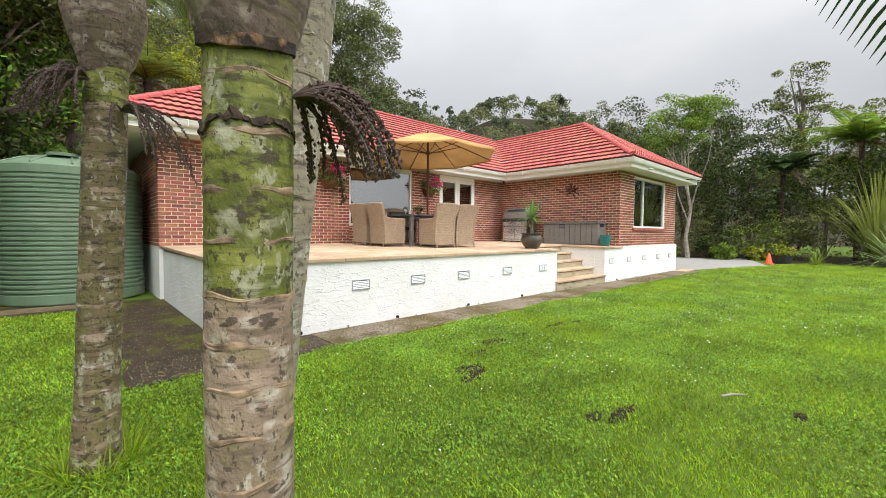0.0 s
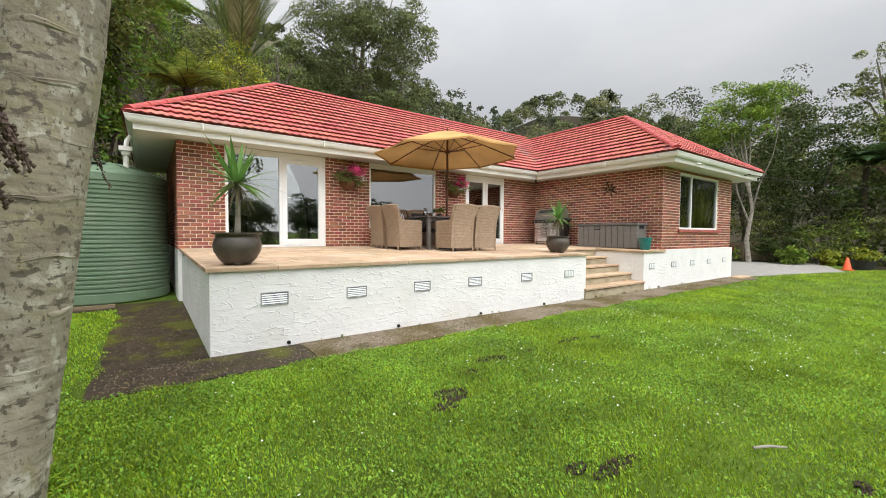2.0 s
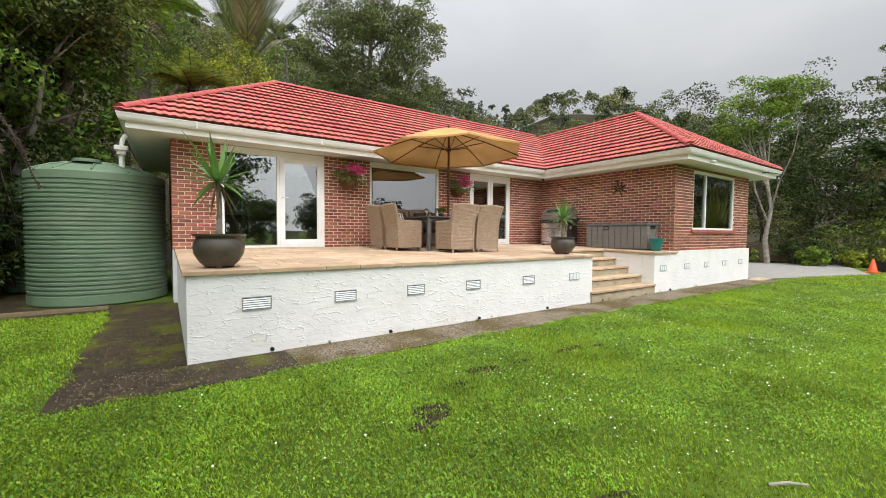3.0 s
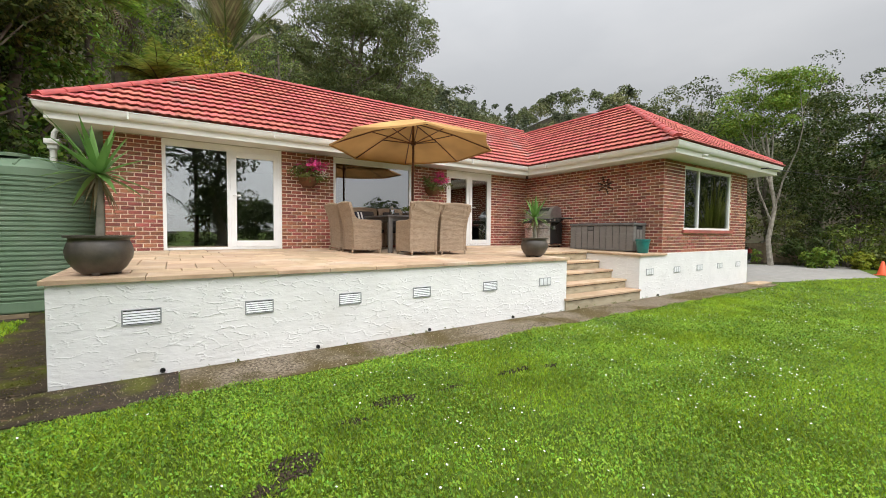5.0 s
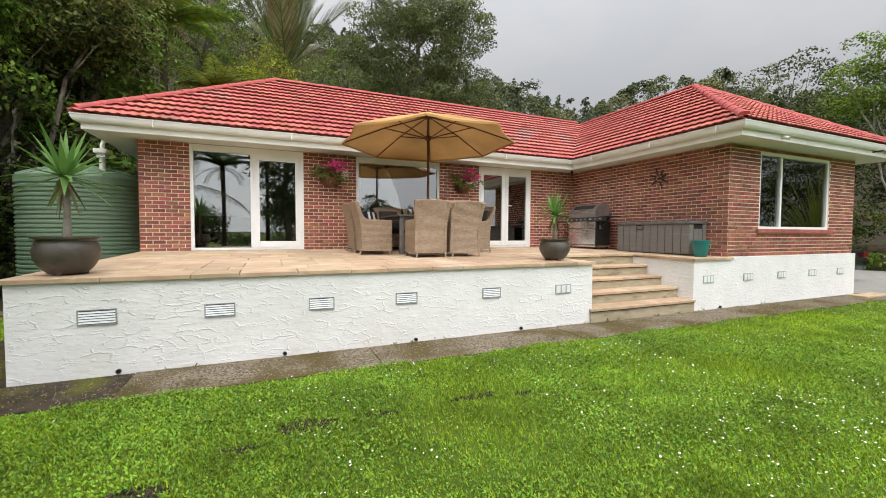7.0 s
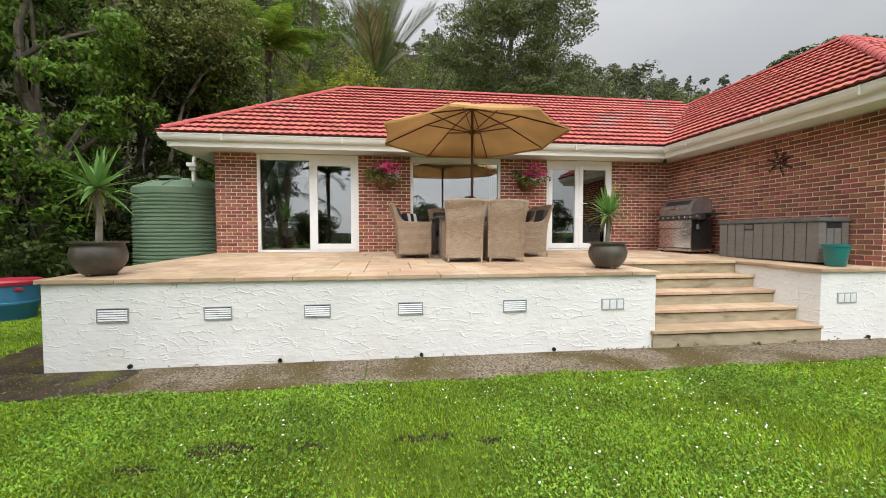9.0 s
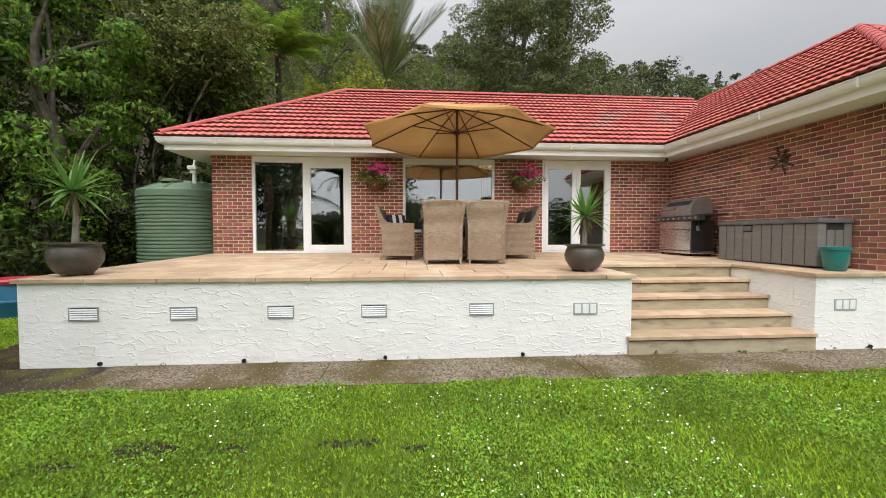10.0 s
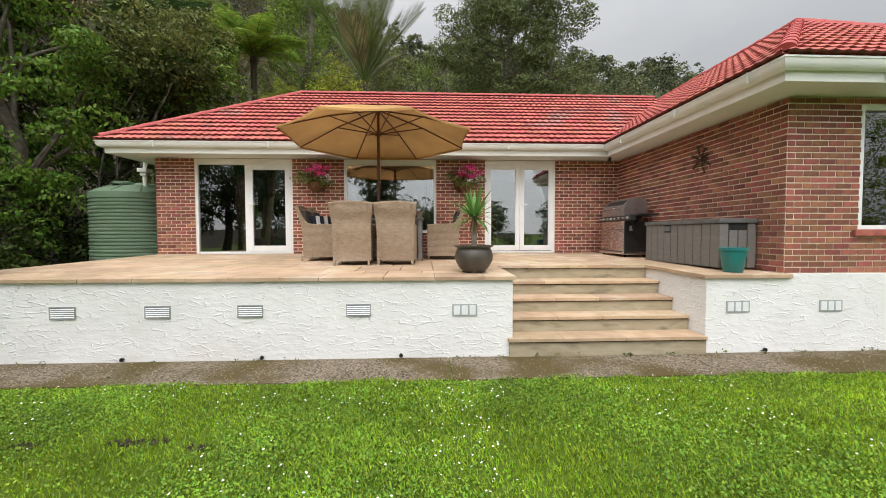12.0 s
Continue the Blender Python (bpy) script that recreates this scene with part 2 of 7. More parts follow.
M_MOSSY = material("wet_moss_concrete", (0.065, 0.046, 0.03), (0.03, 0.022, 0.015), 7.0, 0.6, bump=0.7, bump_scale=50, third=(0.085, 0.088, 0.012),
                   third_scale=2.1, third_cut=(0.52, 0.6))
M_DRIVE = material("pale_concrete", (0.29, 0.275, 0.25), (0.24, 0.228, 0.205), 4.0, 0.85, bump=0.3, third=(0.25, 0.25, 0.24), third_scale=0.6)
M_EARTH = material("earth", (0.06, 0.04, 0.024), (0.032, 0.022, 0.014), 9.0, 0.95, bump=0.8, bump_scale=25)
M_MULCH = material("bark_mulch", (0.045, 0.036, 0.02), (0.025, 0.02, 0.012), 8.0, 0.95, bump=0.8, bump_scale=20, third=(0.04, 0.055, 0.015), third_scale=1.2)
M_LAWN = material("lawn_soil", (0.09, 0.14, 0.017), (0.062, 0.098, 0.013), 3.0, 0.95, bump=0.6, bump_scale=25, third=(0.095, 0.13, 0.02),
                  third_scale=0.5)
gn, gl = M_LAWN.node_tree.nodes, M_LAWN.node_tree.links
g_co, g_sep, g_mr, g_mx = (gn.new(k) for k in ("ShaderNodeTexCoord", "ShaderNodeSeparateXYZ", "ShaderNodeMapRange", "ShaderNodeMixRGB"))
g_mr.inputs[1].default_value, g_mr.inputs[2].default_value = 0.3, 1.5
gl.new(g_co.outputs["Object"], g_sep.inputs[0])
gl.new(g_sep.outputs[2], g_mr.inputs[0])
gl.new(g_mr.outputs[0], g_mx.inputs[0])
gl.new(gn["Principled BSDF"].inputs["Base Color"].links[0].from_socket, g_mx.inputs[1])
g_mx.inputs[2].default_value = (0.045, 0.06, 0.022, 1)
gl.new(g_mx.outputs[0], gn["Principled BSDF"].inputs["Base Color"])
for m_ in (M_MOSSY, M_CONCRETE, M_MULCH, M_LAWN):
    m_.node_tree.nodes["Principled BSDF"].inputs["Specular IOR Level"].default_value = 0.12
M_GRASS = leaf_material("grass_blade", (0.295, 0.425, 0.03), 0.45, 0.5, 0.35, 0.025, 1.3)
M_CLOVER = leaf_material("clover_leaf", (0.18, 0.305, 0.033), 0.5, 0.5, 0.3, 0.03, 2.0)
M_DAISY = material("daisy_petal", (0.8, 0.8, 0.76), rough=0.6)
M_LEAF_DARK = leaf_material("leaf_dark", (0.05, 0.073, 0.016))
M_LEAF_MID = leaf_material("leaf_mid", (0.145, 0.195, 0.035), 0.5)
M_LEAF_LIGHT = leaf_material("leaf_light", (0.155, 0.235, 0.03))
M_LEAF_FOREST = leaf_material("leaf_forest", (0.115, 0.14, 0.046), 0.45, patch=0.5)
M_LEAF_FRESH = leaf_material("leaf_fresh", (0.125, 0.22, 0.028), 0.5)
M_LEAF_YELLOW = leaf_material("leaf_yellow", (0.26, 0.29, 0.03))
M_LEAF_OLIVE = leaf_material("leaf_olive", (0.14, 0.16, 0.043), 0.5)
M_LEAF_FAR = leaf_material("leaf_hillside", (0.125, 0.145, 0.058), 0.45, patch=0.12)
M_LEAF_FAR_DARK = leaf_material("leaf_hillside_dark", (0.068, 0.085, 0.042), 0.45, patch=0.12)
M_LEAF_FAR_OLIVE = leaf_material("leaf_hillside_olive", (0.165, 0.17, 0.07), 0.45, patch=0.12)
M_FERN = leaf_material("fern_frond", (0.20, 0.295, 0.04), 0.35)
M_FERN_YELLOW = leaf_material("fern_frond_yellow", (0.22, 0.26, 0.05), 0.4)
M_FERN_DARK = leaf_material("fern_frond_dark", (0.045, 0.085, 0.025), 0.35)
M_DEAD = leaf_material("dead_frond", (0.15, 0.105, 0.06), 0.35)
M_NIKAU = leaf_material("nikau_frond", (0.125, 0.15, 0.04), 0.4)
M_NIKAU_DRY = leaf_material("nikau_dry_frond", (0.20, 0.175, 0.085), 0.4)
M_FLAX = leaf_material("flax_blade", (0.25, 0.30, 0.12), 0.4)
M_FLAX_OLIVE = leaf_material("flax_olive_blade", (0.25, 0.245, 0.055), 0.4)
M_MOSS = leaf_material("moss_tuft", (0.10, 0.105, 0.02), 0.4)
M_YUCCA = leaf_material("yucca_blade", (0.165, 0.255, 0.06), 0.4)
M_BARK = material("bark", (0.16, 0.135, 0.105), (0.085, 0.07, 0.052), 8.0, 0.95, bump=0.8, bump_scale=20)
M_BARK_GREY = material("bark_grey", (0.19, 0.17, 0.14), (0.07, 0.06, 0.045), 6.0, 0.95, bump=0.6, bump_scale=20, third=(0.30, 0.28, 0.23))
M_BARK_PALE = material("bark_pale", (0.34, 0.31, 0.26), (0.17, 0.15, 0.115), 6.0, 0.95, bump=0.6, bump_scale=20)
M_FERN_TRUNK = material("fern_trunk", (0.07, 0.05, 0.035), (0.035, 0.025, 0.018), 20.0, 0.95, bump=1.0)
M_TANK = material("tank_green", (0.145, 0.215, 0.135), (0.12, 0.185, 0.112), 2.0, 0.5, third=(0.165, 0.22, 0.145), third_scale=1.2)
M_POT = material("bronze_glaze", (0.095, 0.078, 0.062), (0.062, 0.052, 0.043), 9.0, 0.42, bump=0.15)
M_TEAL = material("teal_glaze", (0.02, 0.19, 0.18), (0.015, 0.15, 0.145), 5.0, 0.3)
M_CANVAS = leaf_material("umbrella_canvas", (0.52, 0.29, 0.115), 0.03, 0.85, 0.17, 0.004)
M_WOOD_RED = material("stained_timber", (0.13, 0.045, 0.022), (0.09, 0.03, 0.016), 9.0, 0.5, stretch=(6, 6, 1))
M_WICKER = wicker_material("wicker")
M_CUSHION = material("dark_cushion", (0.075, 0.065, 0.06), (0.055, 0.048, 0.045), 30.0, 0.95, bump=0.3)
M_STRIPE_W = material("pillow_white", (0.75, 0.74, 0.72), rough=0.9, second=(0.68, 0.67, 0.65))
M_STRIPE_D = material("pillow_navy", (0.02, 0.02, 0.035), rough=0.9)
M_TABLE = material("grey_table", (0.20, 0.185, 0.17), (0.155, 0.14, 0.13), 7.0, 0.6, stretch=(1, 8, 1), bump=0.2)
M_STEEL = material("brushed_steel", (0.74, 0.71, 0.67), (0.58, 0.56, 0.53), 30.0, 0.24, 1.0, stretch=(1, 1, 12))
M_BLACK = material("black_enamel", (0.022, 0.022, 0.023), (0.03, 0.03, 0.03), 8.0, 0.35)
M_HOOD = material("hood_grey", (0.42, 0.42, 0.415), (0.33, 0.33, 0.33), 6.0, 0.28, 0.8)
M_RESIN = material("grey_resin", (0.19, 0.172, 0.155), (0.145, 0.132, 0.12), 12.0, 0.6, stretch=(1, 1, 8), bump=0.2, third=(0.19, 0.18, 0.165))
M_RESIN_LID = material("resin_lid", (0.14, 0.136, 0.13), (0.09, 0.088, 0.085), 8.0, 0.6)
M_GREY_METAL = material("vent_metal", (0.36, 0.37, 0.37), (0.29, 0.30, 0.30), 12.0, 0.5, 0.4)
M_VENT_FRAME = material("vent_frame", (0.40, 0.41, 0.41), (0.33, 0.34, 0.34), 12.0, 0.5)
M_VENT_WHITE = material("vent_slat", (0.78, 0.79, 0.79), (0.72, 0.73, 0.73), 12.0, 0.45)
M_DARKHOLE = material("dark_recess", (0.015, 0.015, 0.015), rough=0.9)
M_TERRACOTTA = material("coir_basket", (0.20, 0.09, 0.045), (0.14, 0.06, 0.03), 20.0, 0.95, bump=0.5)
M_PINK = leaf_material("pink_petal", (0.70, 0.075, 0.25), 0.3, 0.6, 0.3, 0.02)
M_WHITE_PETAL = leaf_material("white_petal", (0.75, 0.74, 0.70), 0.1, 0.6, 0.2, 0.0)
M_ROOM = material("room_wall", (0.42, 0.39, 0.34), (0.38, 0.35, 0.30), 2.0, 0.9)
M_ROOM_FLOOR = material("room_carpet", (0.13, 0.11, 0.09), (0.11, 0.09, 0.075), 20.0, 0.95)
M_OAK = material("oak", (0.42, 0.24, 0.10), (0.33, 0.18, 0.075), 5.0, 0.55, stretch=(1, 1, 7))
M_BRASS = material("brass", (0.55, 0.38, 0.15), rough=0.3, metal=1.0)
M_CURTAIN = material("curtain", (0.42, 0.40, 0.34), (0.36, 0.34, 0.29), 6.0, 0.95, stretch=(14, 14, 1))
M_CONE = material("cone_orange", (0.75, 0.10, 0.02), (0.62, 0.08, 0.02), 6.0, 0.5)
M_PLASTIC_BLUE = material("blue_plastic", (0.03, 0.16, 0.28), (0.025, 0.13, 0.23), 4.0, 0.5)
M_PLASTIC_RED = material("red_plastic", (0.42, 0.02, 0.045), (0.36, 0.02, 0.04), 4.0, 0.45)
M_BLACK_PLASTIC = material("black_plastic", (0.02, 0.02, 0.02), rough=0.6)
M_CARPAINT = material("dark_car_paint", (0.012, 0.013, 0.016), rough=0.2)
M_TYRE = material("tyre", (0.015, 0.015, 0.015), rough=0.9)
M_TAIL = material("tail_light", (0.10, 0.008, 0.008), rough=0.2)
M_FENCE = material("fence_timber", (0.20, 0.155, 0.09), (0.14, 0.11, 0.065), 5.0, 0.9, stretch=(1, 1, 5), spread=0.2)
M_IRON = material("iron", (0.028, 0.018, 0.014), (0.05, 0.026, 0.016), 20.0, 0.7, 0.3)
M_CABLE = material("cable", (0.02, 0.02, 0.02), rough=0.7)


def palm_bark(name, base, dark, pale, fleck, streak):
    """Ringed palm stem: cloudy base, long stains, pale lichen and dark flecks."""
    m = material(name, base, dark, 6.0, 0.8, bump=0.8, bump_scale=35, third=pale, third_scale=13.0, third_cut=(0.54, 0.64), spread=0.1, contrast=(0.38, 0.68))
    n, l = m.node_tree.nodes, m.node_tree.links
    last = n["Principled BSDF"].inputs["Base Color"].links[0].from_socket
    co = n.new("ShaderNodeTexCoord")
    for scale, st, colour, cut in ((3.5, (1, 1, 1.6), streak, (0.50, 0.62)), (16.0, (1, 1, 0.3), streak, (0.54, 0.66)), (9.0, (0.5, 0.5, 5.0), dark, (0.53, 0.62)), (18.0, (1, 1, 0.6), pale, (0.60, 0.64)),
                                   (26.0, (0.6, 0.6, 1.3), fleck, (0.57, 0.61)), (70.0, (1, 1, 0.6), fleck, (0.58, 0.63))):
        mp = n.new("ShaderNodeMapping")
        mp.inputs["Scale"].default_value = st
        l.new(co.outputs["Object"], mp.inputs[0])
        t = n.new("ShaderNodeTexNoise")
        t.inputs["Scale"].default_value, t.inputs["Detail"].default_value, t.inputs["Roughness"].default_value = scale, 6.0, 0.6
        l.new(mp.outputs[0], t.inputs["Vector"])
        r = n.new("ShaderNodeMapRange")
        r.inputs[1].default_value, r.inputs[2].default_value, r.inputs[4].default_value = cut[0], cut[1], 0.95
        l.new(t.outputs[0], r.inputs[0])
        x = n.new("ShaderNodeMixRGB")
        l.new(r.outputs[0], x.inputs[0])
        l.new(last, x.inputs[1])
        x.inputs[2].default_value = (*colour, 1)
        last = x.outputs[0]
    l.new(last, n["Principled BSDF"].inputs["Base Color"])
    return m


M_PALM_GREEN = palm_bark("palm_internode_green", (0.145, 0.16, 0.018), (0.085, 0.095, 0.014), (0.34, 0.33, 0.22), (0.055, 0.045, 0.02), (0.24, 0.25, 0.055))
M_PALM_GREY = palm_bark("palm_internode_grey", (0.36, 0.26, 0.195), (0.17, 0.12, 0.085), (0.50, 0.43, 0.36), (0.09, 0.065, 0.045), (0.23, 0.19, 0.09))
M_PALM_BROWN = palm_bark("palm_internode_brown", (0.21, 0.155, 0.085), (0.10, 0.075, 0.035), (0.40, 0.36, 0.27), (0.05, 0.038, 0.022), (0.15, 0.13, 0.045))
M_PALM_PALE = palm_bark("palm_internode_pale", (0.40, 0.35, 0.28), (0.25, 0.21, 0.16), (0.52, 0.48, 0.41), (0.14, 0.115, 0.09), (0.33, 0.29, 0.19))
M_PALM_SHAFT = palm_bark("palm_shaft", (0.25, 0.175, 0.14), (0.11, 0.075, 0.058), (0.34, 0.28, 0.23), (0.07, 0.05, 0.035), (0.15, 0.12, 0.06))
M_PALM_TORN = material("palm_torn_sheath", (0.055, 0.033, 0.02), (0.02, 0.013, 0.009), 30.0, 0.9, bump=0.8, third=(0.34, 0.2, 0.11), third_scale=20.0)
M_PALM_RING = material("palm_ring", (0.42, 0.29, 0.19), (0.12, 0.08, 0.05), 22.0, 0.85, bump=0.6)
M_SEED = material("palm_seed", (0.11, 0.07, 0.055), (0.06, 0.038, 0.03), 30.0, 0.8)


# ---- mesh helpers ----
class Build:
    """Collects vertices and faces of one mesh."""

    def __init__(self):
        self.v, self.f = [], []

    def add(self, verts, faces):
        o = len(self.v)
        self.v += [tuple(p) for p in verts]
        self.f += [tuple(i + o for i in face) for face in faces]
        return self

    def box(self, x0, y0, z0, x1, y1, z1, b=0.0):
        """A box, with chamfered edges when b is given."""
        if b <= 0:
            vs = [(x, y, z) for z in (z0, z1) for x, y in ((x0, y0), (x1, y0), (x1, y1), (x0, y1))]
            return self.add(vs, [(3, 2, 1, 0), (4, 5, 6, 7), (0, 1, 5, 4), (1, 2, 6, 5), (2, 3, 7, 6), (3, 0, 4, 7)])
        bm = bmesh.new()
        bmesh.ops.create_cube(bm, size=1)
        for v in bm.verts:
            v.co = Vector((x0 + (v.co.x + 0.5) * (x1 - x0), y0 + (v.co.y + 0.5) * (y1 - y0), z0 + (v.co.z + 0.5) * (z1 - z0)))
        b = min(b, 0.45 * min(x1 - x0, y1 - y0, z1 - z0))
        bmesh.ops.bevel(bm, geom=bm.edges[:], offset=b, segments=2, affect="EDGES", profile=0.6)
        bm.verts.index_update()
        self.add([v.co[:] for v in bm.verts], [[v.index for v in f.verts] for f in bm.faces])
        bm.free()
        return self

    def tube(self, pts, radii, seg=8, cap=True):
        pts = [Vector(p) for p in pts]
        if not hasattr(radii, "__len__"):
            radii = [radii] * len(pts)
        rings = []
        side = None
        for i, p in enumerate(pts):
            d = (pts[min(i + 1, len(pts) - 1)] - pts[max(i - 1, 0)]).normalized()
            if side is None:
                side = d.orthogonal().normalized()
            side = (side - d * side.dot(d)).normalized()
            up = d.cross(side)
            rings.append([p + (side * math.cos(a) + up * math.sin(a)) * radii[i] for a in (2 * math.pi * k / seg for k in range(seg))])
        vs = [q for r in rings for q in r]
        fs = [(i * seg + k, i * seg + (k + 1) % seg, (i + 1) * seg + (k + 1) % seg, (i + 1) * seg + k) for i in range(len(pts) - 1) for k in range(seg)]
        if cap:
            fs += [tuple(range(seg))[::-1], tuple((len(pts) - 1) * seg + k for k in range(seg))]
        return self.add(vs, fs)

    def lathe(self, prof, seg=32, c=(0, 0, 0)):
        """Turns (radius, height) pairs about the upright axis through c."""
        vs = [(c[0] + r * math.cos(2 * math.pi * k / seg), c[1] + r * math.sin(2 * math.pi * k / seg), c[2] + z) for r, z in prof for k in range(seg)]
        fs = [(i * seg + k, i * seg + (k + 1) % seg, (i + 1) * seg + (k + 1) % seg, (i + 1) * seg + k) for i in range(len(prof) - 1) for k in range(seg)]
        return self.add(vs, fs)

    def sweep(self, prof, pts, closed=False):
        """Sweeps a closed profile of (outward, height) along a level polyline with mitred corners; outward is to the right of the way."""
        pts = [Vector(p) for p in pts]
        n, k = len(pts), len(prof)
        vs = []
        for i, p in enumerate(pts):
            d0 = (p - pts[i - 1]).normalized() if (i > 0 or closed) else None
            d1 = (pts[(i + 1) % n] - p).normalized() if (i < n - 1 or closed) else None
            d0, d1 = d0 or d1, d1 or d0
            n0, n1 = Vector((d0.y, -d0.x, 0)), Vector((d1.y, -d1.x, 0))
            m = (n0 + n1).normalized()
            m = m / max(0.2, m.dot(n0))
            vs += [p + m * o + Vector((0, 0, h)) for o, h in prof]
        fs = []
        for i in range(n if closed else n - 1):
            j = (i + 1) % n
            fs += [(i * k + a, j * k + a, j * k + (a + 1) % k, i * k + (a + 1) % k) for a in range(k)]
        if not closed:
            fs += [tuple(range(k)), tuple((n - 1) * k + a for a in range(k))[::-1]]
        return self.add(vs, fs)

    def mesh(self, name, mat, smooth=False):
        me = bpy.data.meshes.new(name)
        me.from_pydata(self.v, [], self.f)
        me.materials.append(mat)
        if smooth:
            me.shade_smooth()
            me.set_sharp_from_angle(angle=radians(40))
        me.update()
        return me


def quad_mesh(name, quads, mat):
    """A mesh of loose quads from an array of shape (n, 4, 3)."""
    q = np.asarray(quads, np.float32)
    n = len(q)
    me = bpy.data.meshes.new(name)
    me.vertices.add(4 * n)
    me.vertices.foreach_set("co", q.reshape(-1))
    me.loops.add(4 * n)
    me.loops.foreach_set("vertex_index", np.arange(4 * n, dtype=np.int32))
    me.polygons.add(n)
    me.polygons.foreach_set("loop_start", np.arange(0, 4 * n, 4, dtype=np.int32))
    me.materials.append(mat)
    me.update(calc_edges=True)
    me.validate()
    return me


def thing(name, label, category, at=(0, 0, 0), rz=0.0, group="", kind=""):
    ob = new(name)
    ob.empty_display_size = 0.1
    ob.matrix_basis = pose(*at, 0, 0, rz)
    return tagged(ob, label, category, group, kind)


def part(name, b, mat, parent=None, label="", smooth=False, at=None):
    me = b.mesh(name, mat, smooth) if isinstance(b, Build) else b
    ob = new(name, me)
    ob.parent = parent
    if at is not None:
        ob.matrix_basis = at
    return tagged(ob, label)


def solid(name, b, mat, label, category, group="", kind="", smooth=False):
    return tagged(part(name, b, mat, None, "", smooth), label, category, group, kind)


def leaf_cloud(rng, clumps, centre, radii, spread, per, leaf, flat=0.7, droop=0.0, shell=0.55, ratio=0.45):
    """Leaves as folded-diamond quads, gathered in clumps on an uneven ellipsoid shell."""
    d = rng.normal(size=(clumps, 3))
    d /= np.linalg.norm(d, axis=1)[:, None]
    rad = rng.uniform(shell, 1.05, size=(clumps, 1))
    c = np.array(centre) + d * rad * np.array(radii)
    return clump_leaves(rng, c, spread * 1.75 * rng.uniform(0.6, 1.3, clumps), per, leaf, flat, droop, ratio)


def clump_leaves(rng, c, r, per, leaf, flat=0.7, droop=0.0, ratio=0.45, loose=0.5):
    """Leaves laid over the skin of rounded clumps with centres c and radii r, facing outwards, more above than below."""
    n = len(c) * per
    d = rng.normal(size=(n, 3)) + np.array((0, 0, 0.65))
    d /= np.linalg.norm(d, axis=1)[:, None]
    reach = rng.uniform(0.35, 1.0, size=(n, 1)) ** 0.4 * np.repeat(r, per)[:, None]
    p = np.repeat(c, per, axis=0) + d * reach * np.array((1, 1, flat))
    up = d + rng.normal(size=(n, 3)) * loose + np.array((0, 0, 0.3))
    up /= np.linalg.norm(up, axis=1)[:, None]
    a = np.cross(up, rng.normal(size=(n, 3))) + np.array((0, 0, -droop))
    a /= np.linalg.norm(a, axis=1)[:, None] + 1e-6
    s = np.cross(a, up)
    s /= np.linalg.norm(s, axis=1)[:, None] + 1e-6
    ln = (leaf * rng.uniform(0.7, 1.35, size=(n, 1)))
    q = np.stack([p - a * ln * 0.5, p + s * ln * ratio * 0.5 - a * ln * 0.05, p + a * ln * 0.5, p - s * ln * ratio * 0.5 - a * ln * 0.05], axis=1)
    return q


def limb_points(rng, p0, p1, bow=0.15, n=5):
    p0, p1 = np.array(p0, float), np.array(p1, float)
    ln = np.linalg.norm(p1 - p0)
    off = rng.normal(size=3) * bow * ln
    return [tuple(p0 + (p1 - p0) * t + off * t * (1 - t) + rng.normal(size=3) * 0.02 * ln * (0 < t < 1)) for t in np.linspace(0, 1, n)]


# ---- ground, hill, path, drive ----
GROUND = 0.10
RIDGE = [(-180, 2), (-120, 8), (-90, 27), (-40, 35), (-17, 32), (-10, 29), (-4, 28), (3, 27.3), (10, 26.5), (20, 24.8), (28, 22.4), (35, 20.0), (41, 17.2), (48, 19.2), (57, 19.4), (65, 15.2), (75, 10), (90, 8), (120, 3), (180, 2)]
START = [(-180, 30), (-120, 16), (-90, 11), (-60, 12.5), (-30, 18), (0, 18), (30, 21), (45, 24), (60, 32), (90, 34), (180, 30)]


def table_at(rows, a):
    for (a0, v0), (a1, v1) in zip(rows, rows[1:]):
        if a0 <= a <= a1:
            return v0 + (v1 - v0) * (a - a0) / (a1 - a0)
    return rows[-1][1]


def ground_z(x, y):
    dx, dy = x - 5, y
    r, a = math.hypot(dx, dy), math.degrees(math.atan2(dx, dy))
    r0 = table_at(START, a)
    if r <= r0:
        return GROUND
    top = 140 * math.tan(radians(table_at(RIDGE, a))) - 9
    t = min(1.0, (r - r0) / (140 - r0))
    z = top * (0.55 * t + 0.45 * t * t) if r < 140 else top * max(0.0, 1 - (r - 140) / 260)
    return GROUND + z + noise.noise((x * 0.03, y * 0.03, 0)) * 5 * min(1, t * 2)


b = Build()
radii = [0, 2, 4, 6, 8, 10, 12, 14, 16, 18, 20, 23, 26, 30, 35, 41, 48, 57, 68, 80, 95, 110, 125, 140, 160, 190, 240, 320, 450, 900, 2500]
steps = 96
vs = [(5 + r * math.sin(2 * math.pi * k / steps), r * math.cos(2 * math.pi * k / steps)) for r in radii for k in range(steps)]
b.add([(x, y, ground_z(x, y)) for x, y in vs],
      [(i * steps + k, i * steps + (k + 1) % steps, (i + 1) * steps + (k + 1) % steps, (i + 1) * steps + k)[::-1] for i in range(len(radii) - 1) for k in range(steps)])
ground = solid("ground", b, M_LAWN, "green lawn ground rising to a bush-covered hill", "ground", kind="structure", smooth=True)
# under the bush the ground is dark leaf litter
ground.data.materials.append(M_MULCH)
for face in ground.data.polygons:
    if face.center.z > GROUND + 0.25 or (face.center.x < -4.2 and face.center.y > 4):
        face.material_index = 1

